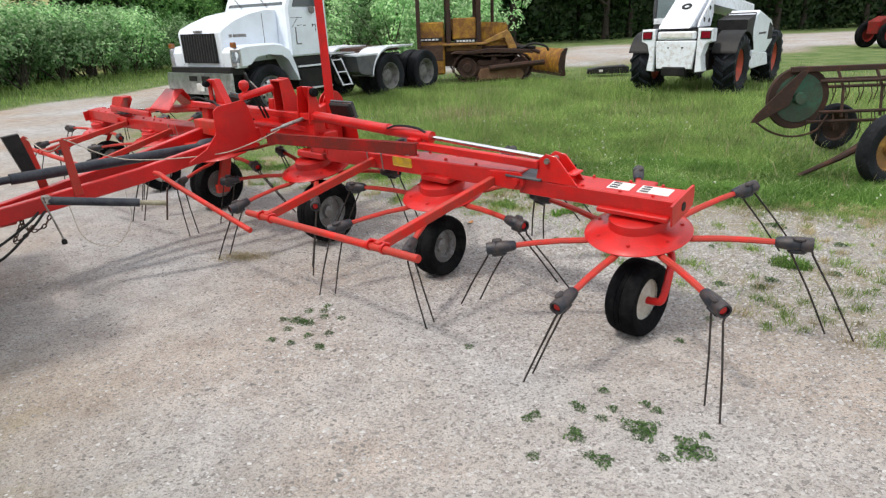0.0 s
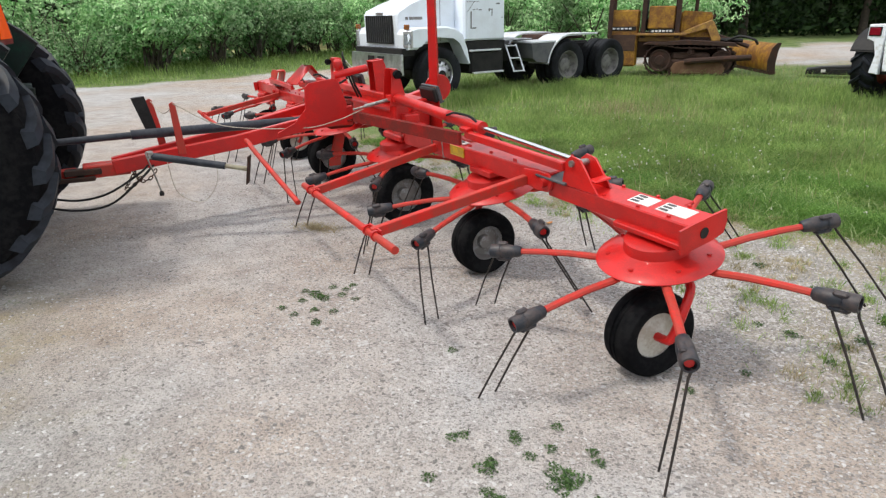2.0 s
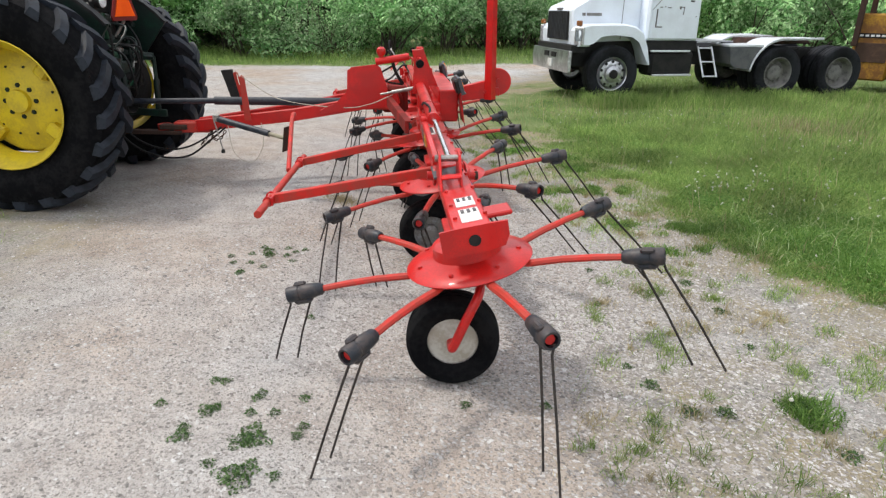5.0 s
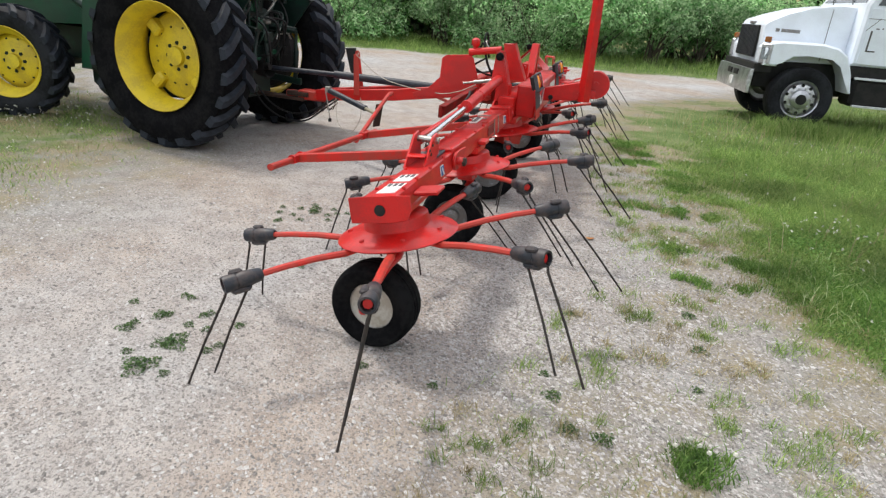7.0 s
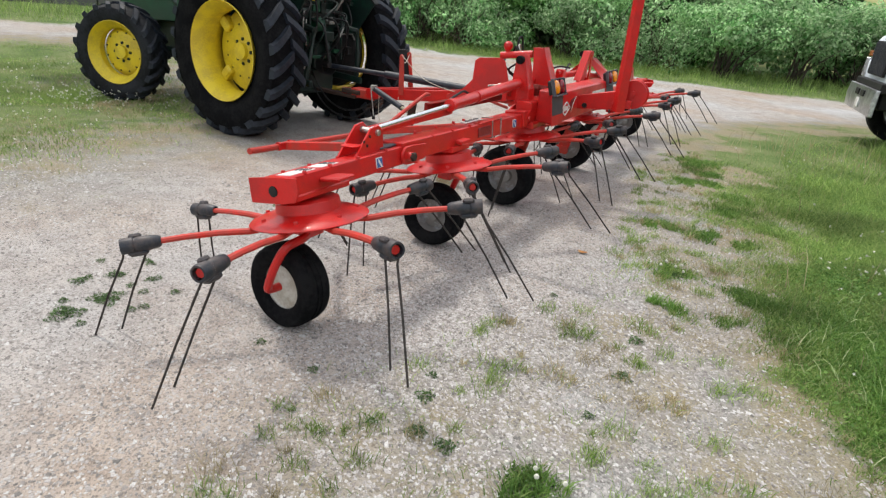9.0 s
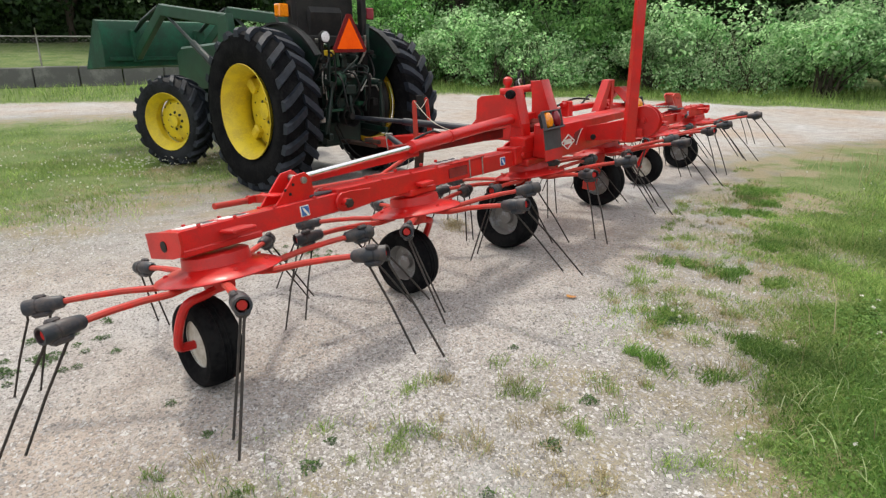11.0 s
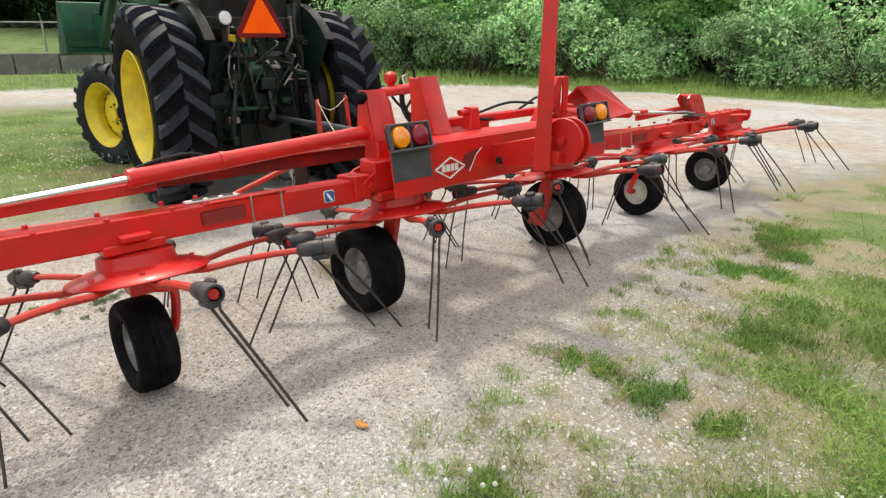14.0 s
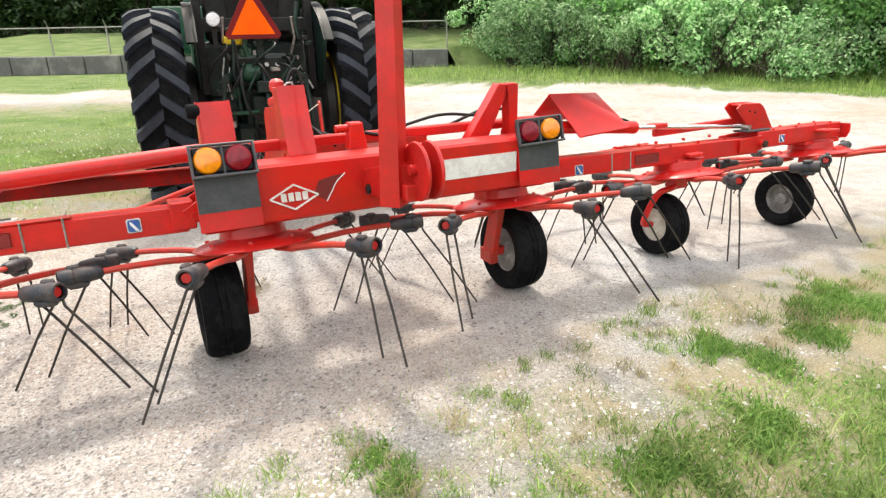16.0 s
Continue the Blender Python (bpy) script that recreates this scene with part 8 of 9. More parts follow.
def tree(seed, height, spread):
    """A broadleaf tree: tapered trunk, limbs, crown of single leaves."""
    RNG.seed(seed)
    p, d, c, rad = crown_points(5200, 34, spread, height, height * 0.28)
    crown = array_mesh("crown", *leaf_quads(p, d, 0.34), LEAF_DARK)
    tr = B()
    tube(tr, [(0, 0, -0.1), (0.05, 0, height * 0.2), (-0.05, 0.08, height * 0.45), (0.05, 0, height * 0.8)], [0.24, 0.18, 0.13, 0.03], 10)
    for q in c[:14]:
        z0 = height * RNG.uniform(0.22, 0.6)
        tube(tr, [(0, 0, z0), Vector((0, 0, z0)).lerp(Vector(q), 0.5) + Vector((0, 0, 0.2)), Vector(q)], [0.09, 0.05, 0.012], 6)
    return crown, finish(tr, "trunk", BARK)


TREES = [tree(300, 8.5, 3.4), tree(301, 10.5, 4.0), tree(302, 7.2, 3.0)]
rnd = random.Random(9)
spots = []
WOODS = [(2, -52), (-14, -48), (-26, -42), (-34, -34), (-36, -16), (-37, -4), (-30, 3), (-27.5, 9), (-24, 16), (-21, 24), (-17, 32), (-10, 38), (0, 42), (10, 46), (20, 50), (32, 52), (46, 50)]
for (ax, ay), (bx, by) in zip(WOODS, WOODS[1:]):
    L = math.hypot(bx - ax, by - ay)
    for row in range(2):
        k = max(1, int(L / 3.6))
        for j in range(k):
            u = (j + rnd.random()) / k
            back = row * 4.5 + rnd.uniform(-1, 1)
            spots.append((ax + (bx - ax) * u - (by - ay) / L * back, ay + (by - ay) * u + (bx - ax) / L * back))
def open_view(x, y, lo=119.5, hi=135.0):
    """A gap in the wood, where a pale field shows over the hedge."""
    return lo < math.degrees(math.atan2(y - 1.0, x - 1.5)) < hi


for x, y in spots:
    if open_view(x, y):
        continue
    crown, trunk = TREES[rnd.randrange(3)]
    s = rnd.uniform(0.8, 1.2)
    ob = thing("tree", Matrix.Translation((x, y, 0)) @ pose(0, 0, 0, 0, 0, rnd.uniform(0, 360)) @ Matrix.Diagonal((s, s, s, 1)), "leafy tree at the edge of the wood, in a shaded leaf colour", "tree", "trees of the wood")
    part("crown", crown, None, ob)
    part("trunk", trunk, None, ob)
# undergrowth, the wood's shade put in its leaf colour, closes the gaps between the trunks
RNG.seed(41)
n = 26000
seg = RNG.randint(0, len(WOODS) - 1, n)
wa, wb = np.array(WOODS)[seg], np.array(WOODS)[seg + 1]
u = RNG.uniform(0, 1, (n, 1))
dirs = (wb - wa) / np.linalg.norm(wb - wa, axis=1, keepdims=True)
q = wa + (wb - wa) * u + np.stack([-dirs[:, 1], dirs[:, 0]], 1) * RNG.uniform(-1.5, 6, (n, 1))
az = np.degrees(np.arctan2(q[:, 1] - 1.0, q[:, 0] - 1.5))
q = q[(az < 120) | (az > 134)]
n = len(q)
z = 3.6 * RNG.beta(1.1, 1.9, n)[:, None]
tagged(new("undergrowth", array_mesh("undergrowth", *leaf_quads(np.hstack([q, z]), RNG.normal(size=(n, 3)) + [0, 0, 0.6], 0.42), LEAF_DARK)), "tangled undergrowth below the trees, in a shaded leaf colour", "undergrowth", kind="stuff")

# sheet added behind the trees, the wood's shaded depth put in its dark colour
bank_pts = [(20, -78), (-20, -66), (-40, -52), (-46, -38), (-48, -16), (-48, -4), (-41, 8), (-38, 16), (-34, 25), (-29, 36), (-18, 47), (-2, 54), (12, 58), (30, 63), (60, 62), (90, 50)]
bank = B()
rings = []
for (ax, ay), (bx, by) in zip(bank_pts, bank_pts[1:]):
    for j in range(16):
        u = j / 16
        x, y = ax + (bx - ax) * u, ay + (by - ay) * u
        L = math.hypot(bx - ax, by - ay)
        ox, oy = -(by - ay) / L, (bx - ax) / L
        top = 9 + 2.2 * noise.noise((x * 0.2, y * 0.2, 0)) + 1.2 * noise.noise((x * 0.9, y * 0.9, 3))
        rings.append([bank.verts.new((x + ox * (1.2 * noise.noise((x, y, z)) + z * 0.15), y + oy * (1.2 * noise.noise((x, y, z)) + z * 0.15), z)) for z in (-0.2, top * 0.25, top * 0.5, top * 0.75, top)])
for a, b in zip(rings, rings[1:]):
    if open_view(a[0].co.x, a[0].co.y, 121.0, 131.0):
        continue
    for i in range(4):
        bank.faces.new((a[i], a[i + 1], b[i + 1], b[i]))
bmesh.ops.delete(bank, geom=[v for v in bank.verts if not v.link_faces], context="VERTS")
mesh_thing("backdrop", bank, surface("backdrop_foliage_shade", (0.012, 0.03, 0.009), (0.03, 0.06, 0.016), 0.9, coarse=1.4, fine=9, wear=0.5, bump=0.5), None, "sheet behind the trees, coloured like the shaded depth of a wood", "backdrop", kind="structure")


# pale field rising beyond the gap
rise_rows = [(30, 0.0), (38, 0.5), (48, 1.6), (60, 3.2), (80, 6.0), (110, 10.5), (150, 15.0)]
field = B()
sheet = []
for r, h in rise_rows:
    line = []
    for k in range(25):
        a = radians(108 + 34 * k / 24)
        x, y = 1.5 + r * math.cos(a), 1.0 + r * math.sin(a)
        line.append(field.verts.new((x, y, h - 0.15 + 0.25 * noise.noise((x * 0.12, y * 0.12, 4)))))
    sheet.append(line)
for a, b in zip(sheet, sheet[1:]):
    for k in range(24):
        field.faces.new((a[k], a[k + 1], b[k + 1], b[k]))
mesh_thing("ground_hayfield", field, surface("pale_dry_hayfield", (0.34, 0.31, 0.15), (0.25, 0.27, 0.11), 0.95, coarse=0.25, fine=3.0, wear=0.5, bump=0.3, spec=0.1), None, "pale yellow-green hay field rising beyond the hedge", "ground", kind="structure")


# ---- grass, weeds and loose stones ----
def blades(px, py, length, width, lean, name, material, label):
    """Bent, pointed blades, one island each."""
    n = len(px)
    a = RNG.uniform(0, 2 * np.pi, n)
    side = np.stack([np.cos(a), np.sin(a), np.zeros(n)], 1) * (width / 2)[:, None]
    b = RNG.uniform(0, 2 * np.pi, n)
    bend = np.stack([np.cos(b), np.sin(b), np.zeros(n)], 1) * (length * lean * RNG.uniform(0.2, 1.0, n))[:, None]
    up = np.array([0, 0, 1.0])
    foot = np.stack([px, py, ground_height(px, py) - 0.005], 1)
    mid = foot + up * (length * 0.6)[:, None] + bend * 0.35
    tip = foot + up * (length * RNG.uniform(0.85, 1.0, n))[:, None] + bend
    verts = np.stack([foot - side, foot + side, mid + side * 0.8, mid - side * 0.8, tip], 1).reshape(-1, 3)
    k = np.arange(n)[:, None] * 5
    faces = np.concatenate([k + [0, 1, 2], k + [0, 2, 3], k + [3, 2, 4]], 0)
    return tagged(new(name, array_mesh(name, verts, faces, material)), label, "grass", kind="stuff")


def scatter(n, cx, cy, reach, keep):
    """Places round a middle, thinning outwards, kept with the odds that keep gives."""
    r = reach * RNG.uniform(0, 1, n) ** 0.85
    a = RNG.uniform(0, 2 * np.pi, n)
    px, py = cx + r * np.cos(a), cy + r * np.sin(a)
    ok = RNG.uniform(0, 1, n) < keep(px, py) * np.clip((reach - r) / (0.22 * reach), 0, 1)
    return px[ok], py[ok]


RNG.seed(77)
# close, fine turf at the field's near edge
px, py = scatter(250000, 0.5, 6.5, 3.7, lambda x, y: np.clip(grass_amount(x, y) * 1.35 - 0.25, 0, 1))
deep = np.clip(edge_distance(px, py, FIELD) / 2.5, 0, 1)
patch = 0.6 + 0.5 * np.clip(0.5 + wave(px, py, 1.6, 21), 0, 1)
blades(px, py, (0.04 + 0.08 * deep) * patch * RNG.uniform(0.4, 1.5, len(px)), RNG.uniform(0.004, 0.0085, len(px)), 1.4, "grass", GRASS, "green meadow grass and clover")
px, py = scatter(150000, 0.8, 8.5, 9.5, lambda x, y: np.clip(grass_amount(x, y) * 1.25 - 0.28, 0, 1) * (edge_distance(x, y, FIELD) > 1.0))
deep = np.clip(edge_distance(px, py, FIELD) / 4.0, 0, 1)
patch = np.clip(0.75 + 0.55 * wave(px, py, 1.1, 23), 0.35, 1.5)
blades(px, py, (0.06 + 0.10 * deep) * patch * RNG.uniform(0.5, 1.3, len(px)), RNG.uniform(0.005, 0.011, len(px)), 1.5, "meadow_grass", GRASS, "soft green meadow grass of the field")
px, py = scatter(22000, 0.5, 13.0, 13.0, lambda x, y: np.clip(grass_amount(x, y) * (edge_distance(x, y, FIELD) > 1.8), 0, 1))
blades(px, py, RNG.uniform(0.12, 0.32, len(px)), RNG.uniform(0.004, 0.008, len(px)), 1.0, "tall_grass", GRASS, "tall seeding grass in the field")
# rank grass standing against the wheels of the parked machines
lx, ly2 = RNG.uniform(-0.6, 6.6, 9000), -0.42 + RNG.normal(0, 0.26, 9000)
px, py = -2.9 + 0.6 * lx - 0.8 * ly2, 11.9 + 0.8 * lx + 0.6 * ly2
turn = RNG.uniform(0, 2 * np.pi, 3600)
reach = 1.25 + RNG.normal(0, 0.32, 3600)
px, py = np.concatenate([px, 5.4 + 1.25 * reach * np.cos(turn), RNG.uniform(-0.2, 3.6, 2600)]), np.concatenate([py, 13.2 + reach * np.sin(turn), 16.75 + RNG.normal(0, 0.25, 2600)])
high = np.clip(0.75 + 0.45 * wave(px, py, 1.7, 91), 0.3, 1.25) * np.where(py > 16, 0.55, 1.0)
blades(px, py, RNG.uniform(0.14, 0.36, len(px)) * high, RNG.uniform(0.006, 0.013, len(px)), 0.75, "rank_grass", GRASS, "tall rank grass round the parked machines")
px, py = scatter(14000, 0.5, 11.0, 12.0, lambda x, y: np.clip(grass_amount(x, y) * (edge_distance(x, y, FIELD) > 0.2), 0, 1) * (0.3 + 0.7 * (wave(x, y, 0.9, 33) > 0.2)))
blades(px, py, RNG.uniform(0.08, 0.34, len(px)), RNG.uniform(0.003, 0.007, len(px)), 0.7, "dry_grass", GRASS_DRY, "straw-coloured grass stalks in the field")
px, py = scatter(120000, -4.6, 0.6, 6.5, lambda x, y: np.clip(edge_distance(x, y, VERGE) / 0.7, 0, 1) * np.clip(0.5 + wave(x, y, 2.6, 35), 0.12, 1))
blades(px, py, RNG.uniform(0.02, 0.07, len(px)), RNG.uniform(0.003, 0.007, len(px)), 1.3, "verge_grass", GRASS, "short thin grass on the verge")
px, py = scatter(110000, -14.0, 10.0, 22.0, lambda x, y: np.clip(grass_amount(x, y) * (edge_distance(x, y, ROAD_EDGE) > -0.3) * (edge_distance(x, y, ROAD_EDGE) < 6), 0, 1))
blades(px, py, RNG.uniform(0.10, 0.42, len(px)) * np.clip(0.16 + edge_distance(px, py, ROAD_EDGE) / 4, 0.14, 1), RNG.uniform(0.008, 0.02, len(px)), 0.9, "roadside_grass", GRASS, "rank grass along the hedge bottom")
px, py = scatter(50000, -4.4, 1.0, 5.0, lambda x, y: np.clip(0.3 + edge_distance(x, y, VERGE) / 0.7, 0, 1) * (wave(x, y, 3.1, 37) + 0.6 * wave(x, y, 9.0, 38) > 0.1) * (np.hypot(x + 3.7, y - 3.2) > 0.3))
blades(px, py, RNG.uniform(0.01, 0.05, len(px)), RNG.uniform(0.002, 0.005, len(px)), 2.0, "verge_straw", GRASS_DRY, "dry straw lying through the thin verge grass")
# thin growth and straw in the gravel near the field's edge
px, py = scatter(130000, 0.6, 5.8, 3.8, lambda x, y: litter_amount(x, y) ** 1.5 * (edge_distance(x, y, FIELD) < 0.6) * (wave(x, y, 5.0, 51) + 0.6 * wave(x, y, 13.0, 52) > 0.2))
blades(px, py, RNG.uniform(0.012, 0.055, len(px)), RNG.uniform(0.002, 0.0045, len(px)), 1.5, "gravel_grass", GRASS, "thin green tufts growing through gravel")
px, py = scatter(120000, 0.8, 5.8, 3.8, lambda x, y: litter_amount(x, y) * (edge_distance(x, y, FIELD) < 1.2) * (0.12 + 0.88 * (wave(x, y, 4.0, 61) + 0.6 * wave(x, y, 11.0, 62) > 0.15)))
blades(px, py, RNG.uniform(0.008, 0.04, len(px)), RNG.uniform(0.0015, 0.0035, len(px)), 2.2, "gravel_straw", GRASS_DRY, "dry straw tufts in the gravel")
# the bank: crowded soft blades, with pale seeding stems leaning over them
px, py = RNG.uniform(0.8, 5.2, 110000), RNG.uniform(4.3, 7.3, 110000)
ok = RNG.uniform(0, 1, 110000) < np.clip(0.35 + edge_distance(px, py, BANK) / 0.3 + 0.7 * wave(px, py, 4.0, 64), 0, 1) * np.clip(1.25 - np.hypot(px - 1.8, py - 5.6) / 3.2, 0.15, 1)
px, py = px[ok], py[ok]
deep = np.clip(0.35 + edge_distance(px, py, BANK) / 0.6, 0.3, 1)
blades(px, py, (0.045 + 0.065 * np.clip(0.5 + 0.6 * wave(px, py, 3.4, 65), 0, 1)) * deep * RNG.uniform(0.5, 1.3, len(px)), RNG.uniform(0.003, 0.008, len(px)), 1.5, "bank_grass", CLOVER, "lush green grass and clover at the corner of the field")
px, py = px[::48], py[::48]
blades(px, py, RNG.uniform(0.07, 0.14, len(px)), RNG.uniform(0.003, 0.006, len(px)), 1.9, "seed_stems", SEED, "pale seeding grass stems leaning over the bank")
# single tufts, each a bunch of blades
tx, ty = RNG.uniform(-4, 4.6, 4200), RNG.uniform(2.4, 8.6, 4200)
ok = (edge_distance(tx, ty, SPARSE) > 0.1 * wave(tx, ty, 3.0, 17)) & (RNG.uniform(0, 1, 4200) < np.clip(0.4 + 0.5 * wave(tx, ty, 2.4, 18), 0.08, 0.85))
for tint, tuft_name, share, words in ((GRASS, "grass_tufts", 0.72, "scattered small green tufts in the gravel"), (GRASS_DRY, "straw_tufts", 0.28, "scattered dry yellow tufts in the gravel")):
    mine = ok & ((np.arange(4200) % 100) / 100 < share if tint is GRASS else (np.arange(4200) % 100) / 100 >= 1 - share)
    cx, cy = tx[mine], ty[mine]
    spread = RNG.uniform(0.015, 0.06, len(cx))
    k = (25 + 900 * spread).astype(int)
    px, py = np.repeat(cx, k) + RNG.normal(0, 1, k.sum()) * np.repeat(spread, k) * 0.7, np.repeat(cy, k) + RNG.normal(0, 1, k.sum()) * np.repeat(spread, k) * 0.7
    blades(px, py, RNG.uniform(0.015, 0.06, len(px)) * np.repeat(0.6 + spread * 12, k), RNG.uniform(0.002, 0.0045, len(px)), 1.3, tuft_name, tint, words)
# small heap of dropped straw under the wing
px, py = -1.52 + RNG.normal(0, 0.11, 900), 4.48 + RNG.normal(0, 0.05, 900)
blades(px, py, RNG.uniform(0.01, 0.05, 900), RNG.uniform(0.002, 0.004, 900), 2.8, "straw_heap", GRASS_DRY, "small heap of dropped straw on the gravel")
# the dense patches
px, py = np.concatenate([ax + r * RNG.normal(0, 0.7, int(60000 * r * r)) for ax, ay, r in PATCHES]), np.concatenate([ay + r * RNG.normal(0, 0.7, int(60000 * r * r)) for ax, ay, r in PATCHES])
keep = np.min([np.hypot(px - ax, py - ay) / r for ax, ay, r in PATCHES], 0) < 1.25 + 0.8 * wave(px, py, 17.0, 15)
px, py = px[keep], py[keep]
blades(px, py, RNG.uniform(0.012, 0.06, len(px)) * np.clip(0.9 + 0.5 * wave(px, py, 11.0, 16), 0.4, 1.4), RNG.uniform(0.003, 0.0075, len(px)), 1.3, "clover_patch", CLOVER, "dense low patches of green clover and grass")


def clover_mesh(seed, radius, n, size):
    RNG.seed(seed)
    r = radius * RNG.uniform(0, 1, n) ** 0.6
    a = RNG.uniform(0, 2 * np.pi, n)
    edge = 1 + 0.25 * np.sin(a * 3 + seed) + 0.15 * np.sin(a * 7 + 2 * seed)
    h = (0.008 + 0.016 * (1 - r / radius)) * RNG.uniform(0.4, 1.2, n)
    c = np.stack([r * np.cos(a) * edge, r * np.sin(a) * edge, h], 1)
    return array_mesh("leaves", *leaf_quads(c, np.stack([RNG.normal(0, 0.5, n), RNG.normal(0, 0.5, n), np.ones(n)], 1), size, 0.8, 0.05), WEED)


CLOVERS = [clover_mesh(k, r, n, s) for k, (r, n, s) in enumerate(((0.045, 190, 0.009), (0.075, 480, 0.010), (0.15, 900, 0.012), (0.028, 80, 0.008)))]
HEADS = B()
for k in range(7):
    a = 2.4 * k
    m = Matrix.Translation((0.04 * k ** 0.7 * math.cos(a), 0.04 * k ** 0.7 * math.sin(a), 0.066 + 0.01 * (k % 3)))
    lathe(HEADS, [(0, -0.009), (0.008, -0.004), (0.0105, 0.002), (0.006, 0.009), (0, 0.010)], 7, m)
HEADS = finish(HEADS, "flower_heads", PETAL)
for x, y, kind, flowers in ((0.772, 2.11, 1, 0), (0.925, 1.96, 1, 0), (0.487, 2.09, 0, 0), (0.56, 1.93, 0, 0), (0.63, 2.2, 3, 0), (0.70, 2.27, 3, 0), (0.56, 2.28, 3, 0), (0.86, 2.3, 3, 0), (1.02, 2.05, 3, 0), (0.35, 2.25, 3, 0), (2.33, 3.82, 1, 1), (2.55, 3.6, 0, 0),
                            (0.66, 5.5, 1, 1), (1.24, 2.87, 3, 0), (1.77, 3.55, 0, 0), (1.62, 3.62, 3, 0), (1.9, 3.3, 3, 0), (1.5, 3.1, 3, 0), (1.75, 4.5, 0, 0), (1.45, 4.75, 0, 0), (2.7, 4.6, 1, 1), (2.9, 4.1, 0, 0), (-0.82, 3.26, 0, 0), (-0.7, 2.95, 3, 0), (-0.9, 3.3, 0, 0), (-0.75, 3.42, 3, 0), (0.1, 2.9, 3, 0), (0.91, 4.52, 3, 0), (1.19, 4.11, 3, 0), (1.99, 3.47, 0, 0), (2.1, 3.56, 0, 0), (2.0, 4.2, 3, 0), *((-0.8 + 0.22 * math.cos(k * 2.4) * (k / 12) ** 0.5, 3.22 + 0.3 * math.sin(k * 2.4) * (k / 12) ** 0.5, 3, 0) for k in range(1, 13)), *((0.62 + 0.4 * math.cos(k * 2.4 + 1) * (k / 9) ** 0.5, 2.15 + 0.3 * math.sin(k * 2.4 + 1) * (k / 9) ** 0.5, 3, 0) for k in range(1, 10))):
    ob = thing("weed_clump", Matrix.Translation((x, y, float(ground_height(np.array([x]), np.array([y]))[0]) - 0.003)) @ pose(0, 0, 0, 0, 0, rnd.uniform(0, 360)), "low clump of green clover with white heads" if flowers else "low clump of green weeds in the gravel", "weed", "weeds in the gravel")
    part("leaves", CLOVERS[kind], None, ob)
    if flowers:
        tagged(part("flower_head", HEADS, None, ob, "small white clover heads"), kind="stuff")
fallen = B()
leaf_ring = [fallen.verts.new((0.034 * math.cos(a) * (1 + 0.25 * math.cos(a)), 0.020 * math.sin(a), 0.004 + 0.008 * math.cos(a) ** 2)) for a in [k * math.pi / 5 for k in range(10)]]
heart = fallen.verts.new((0, 0, 0.002))
for a, b in zip(leaf_ring, leaf_ring[1:] + leaf_ring[:1]):
    fallen.faces.new((heart, a, b))
mesh_thing("fallen_leaf", fallen, surface("dry_orange_leaf", (0.55, 0.26, 0.06), (0.38, 0.15, 0.04), 0.7, coarse=40, bump=0.2), Matrix.Translation((0.27, 5.015, 0.006)) @ pose(0, 0, 0, 0, 0, 50), "curled orange dry leaf lying on the gravel", "leaf")
# low broad clover leaves among the near grass
RNG.seed(88)
px, py = scatter(110000, 0.9, 6.6, 3.8, lambda x, y: np.clip(grass_amount(x, y) * 1.4 - 0.35, 0, 1) * np.clip(0.55 + 0.8 * wave(x, y, 1.9, 44), 0.08, 1))
cent = np.stack([px, py, ground_height(px, py) + (0.025 + 0.06 * np.clip(edge_distance(px, py, FIELD) / 2.0, 0, 1)) * RNG.uniform(0.4, 1.2, len(px))], 1)
tagged(new("clover_leaves", array_mesh("clover_leaves", *leaf_quads(cent, RNG.normal(0, 0.45, (len(px), 3)) + [0, 0, 1], 0.017, 0.85, 0.05), CLOVER)), "low clover leaves growing through the grass", "clover", kind="stuff")
# white clover heads through the near grass
RNG.seed(90)
px, py = scatter(800, 0.8, 7.0, 5.0, lambda x, y: (grass_amount(x, y) > 0.6) * np.clip(0.45 + 0.5 * wave(x, y, 1.4, 71), 0, 1))
vx, vy = scatter(1300, -4.6, 0.8, 4.6, lambda x, y: (edge_distance(x, y, VERGE) > 0.2) * np.clip(0.6 + wave(x, y, 1.4, 72), 0, 1))
px, py = np.concatenate([px, vx]), np.concatenate([py, vy])
hz = ground_height(px, py) + RNG.uniform(0.06, 0.14, len(px))
cent = np.repeat(np.stack([px, py, hz], 1), 5, 0) + RNG.normal(0, 0.005, (len(px) * 5, 3))
tagged(new("clover_flowers", array_mesh("clover_flowers", *leaf_quads(cent, RNG.normal(size=(len(cent), 3)) + [0, 0, 1], 0.015, 0.9, 0.0), PETAL)), "white clover heads scattered through the grass", "flowers", kind="stuff")


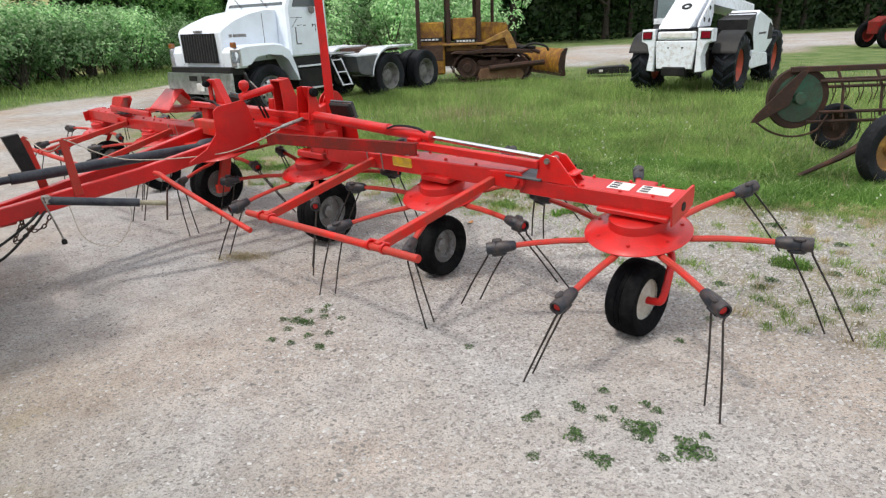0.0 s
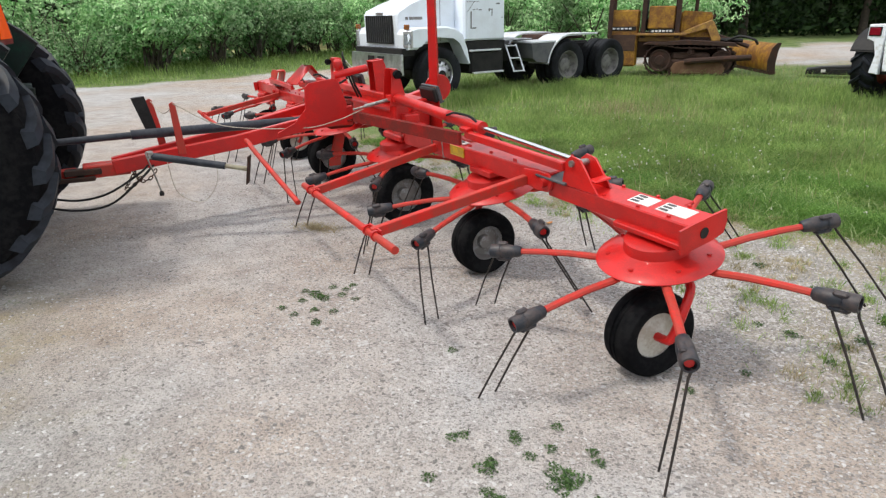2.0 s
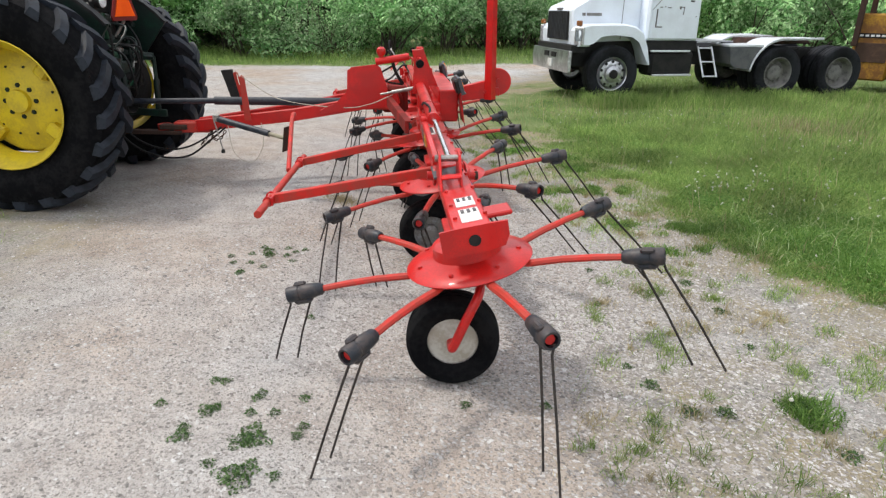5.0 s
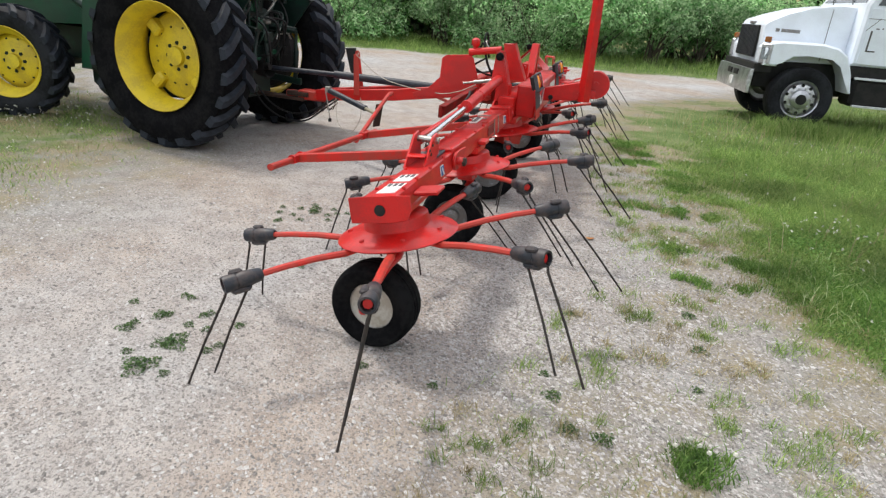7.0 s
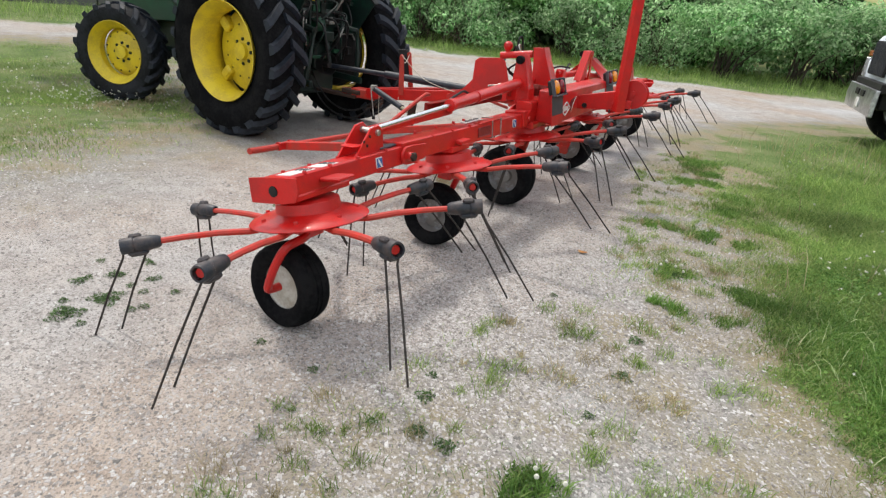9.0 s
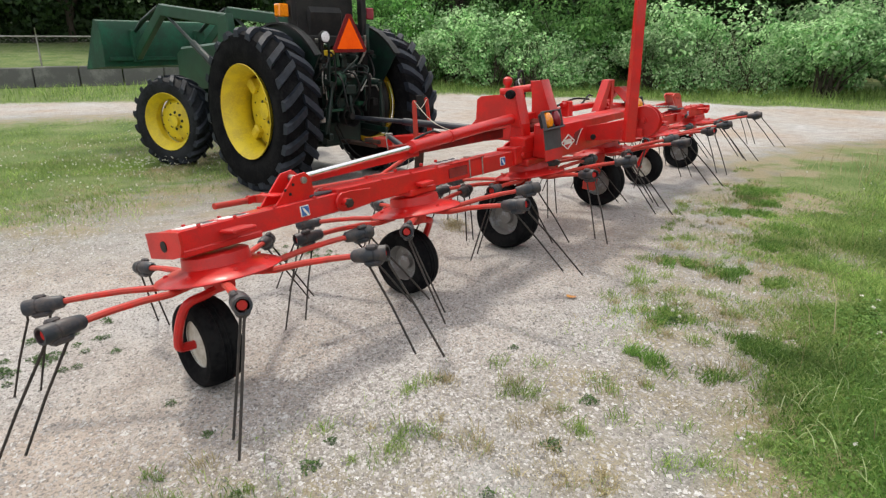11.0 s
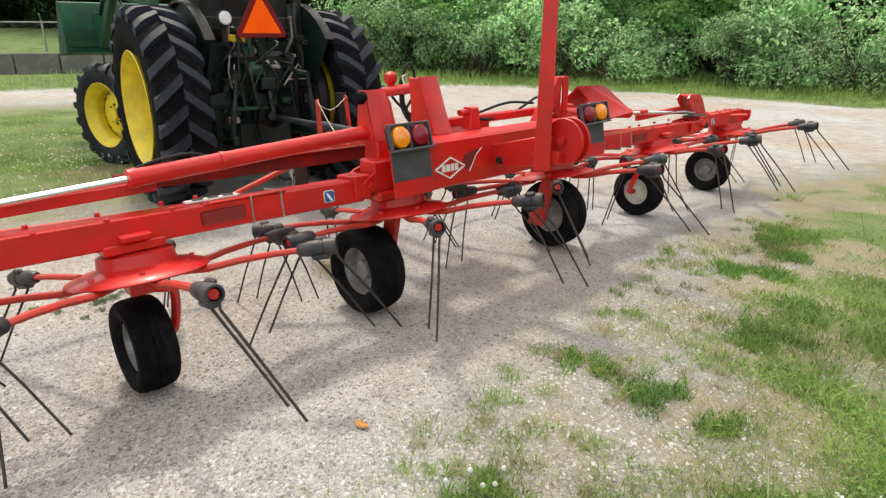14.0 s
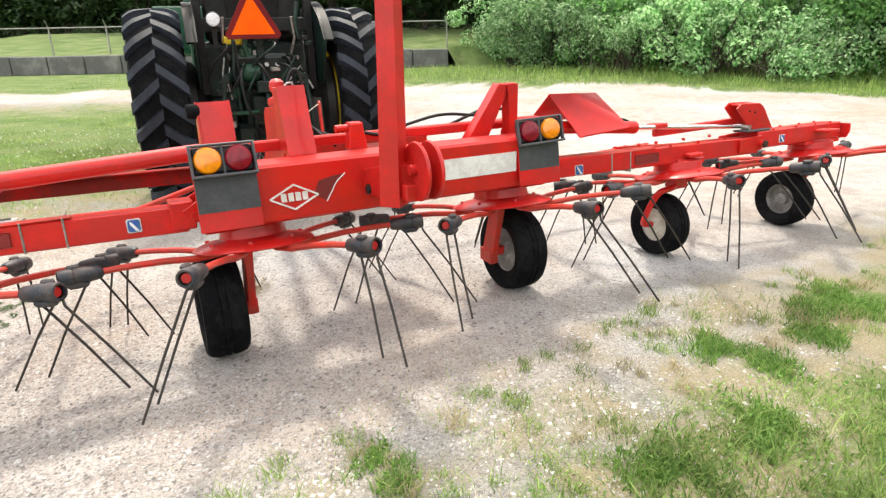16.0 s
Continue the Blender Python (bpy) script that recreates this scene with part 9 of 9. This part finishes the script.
def stone_material(name="loose_limestone_chips", lift=0.0):
    """lift: how far the mix is pushed to the paler stones."""
    m = bpy.data.materials.new(name)
    m.use_nodes = True
    n, l = m.node_tree.nodes, m.node_tree.links
    geo = n.new("ShaderNodeNewGeometry")
    cr = ramp(n, [(0.0, (0.16, 0.15, 0.14)), (0.25 - lift * 0.4, (0.27, 0.245, 0.225)), (0.55 - lift * 0.8, (0.38, 0.355, 0.335)), (0.82 - lift, (0.46, 0.44, 0.42)), (1.0, (0.56, 0.55, 0.535))])
    l.new(geo.outputs["Random Per Island"], cr.inputs["Fac"])
    tc, nz, mx = n.new("ShaderNodeTexCoord"), n.new("ShaderNodeTexNoise"), n.new("ShaderNodeMix")
    nz.inputs["Scale"].default_value = 160
    l.new(tc.outputs["Object"], nz.inputs["Vector"])
    sh = ramp(n, [(0.3, (0.75, 0.75, 0.75)), (0.7, (1.15, 1.15, 1.15))])
    l.new(nz.outputs["Fac"], sh.inputs["Fac"])
    mx.data_type, mx.blend_type = "RGBA", "MULTIPLY"
    mx.inputs["Factor"].default_value = 1
    l.new(cr.outputs["Color"], mx.inputs["A"])
    l.new(sh.outputs["Color"], mx.inputs["B"])
    l.new(mx.outputs["Result"], n["Principled BSDF"].inputs["Base Color"])
    n["Principled BSDF"].inputs["Roughness"].default_value = 0.9
    return m


RNG.seed(123)
OCTA = np.array([(1, 0, 0), (-1, 0, 0), (0, 1, 0), (0, -1, 0), (0, 0, 1)], float)
OCTA_F = np.array([(0, 2, 4), (2, 1, 4), (1, 3, 4), (3, 0, 4)])  # the lower half lies in the ground


def stones(px, py, size):
    n = len(px)
    jitter = OCTA[None] * RNG.uniform(0.55, 1.3, (n, 5, 1)) + RNG.normal(0, 0.18, (n, 5, 3))
    a = RNG.uniform(0, 2 * np.pi, n)
    ca, sa = np.cos(a)[:, None], np.sin(a)[:, None]
    x = (jitter[..., 0] * ca - jitter[..., 1] * sa) * size[:, None]
    y = (jitter[..., 0] * sa + jitter[..., 1] * ca) * (size * RNG.uniform(0.6, 1, n))[:, None]
    z = jitter[..., 2] * (size * RNG.uniform(0.25, 0.5, n))[:, None]
    verts = np.stack([x + px[:, None], y + py[:, None], z + (ground_height(px, py) + size * 0.05)[:, None]], -1).reshape(-1, 3)
    return verts, (OCTA_F[None] + (np.arange(n) * 5)[:, None, None]).reshape(-1, 3)


def bare(x, y):
    loose = 0.45 + 0.55 * np.clip(0.5 + 0.8 * wave(x, y, 1.1, 81), 0, 1)
    return np.clip(1 - grass_amount(x, y) * 1.7, 0, 1) * loose


px, py = scatter(360000, 1.2, 3.9, 5.2, bare)
size = 0.003 + 0.019 * RNG.beta(1.2, 5.0, len(px))
tagged(new("loose_gravel", array_mesh("loose_gravel", *stones(px, py, size), stone_material())), "loose pale limestone chips over the yard", "gravel", kind="stuff")
# larger flat stones, half sunk
px, py = scatter(34000, 1.0, 3.4, 5.0, bare)
size = 0.006 + 0.016 * RNG.beta(1.1, 4.6, len(px))
tagged(new("larger_gravel", array_mesh("larger_gravel", *stones(px, py, size), stone_material("pale_flat_stones", 0.02))), "larger pale flat stones lying among the chips", "gravel", kind="stuff")
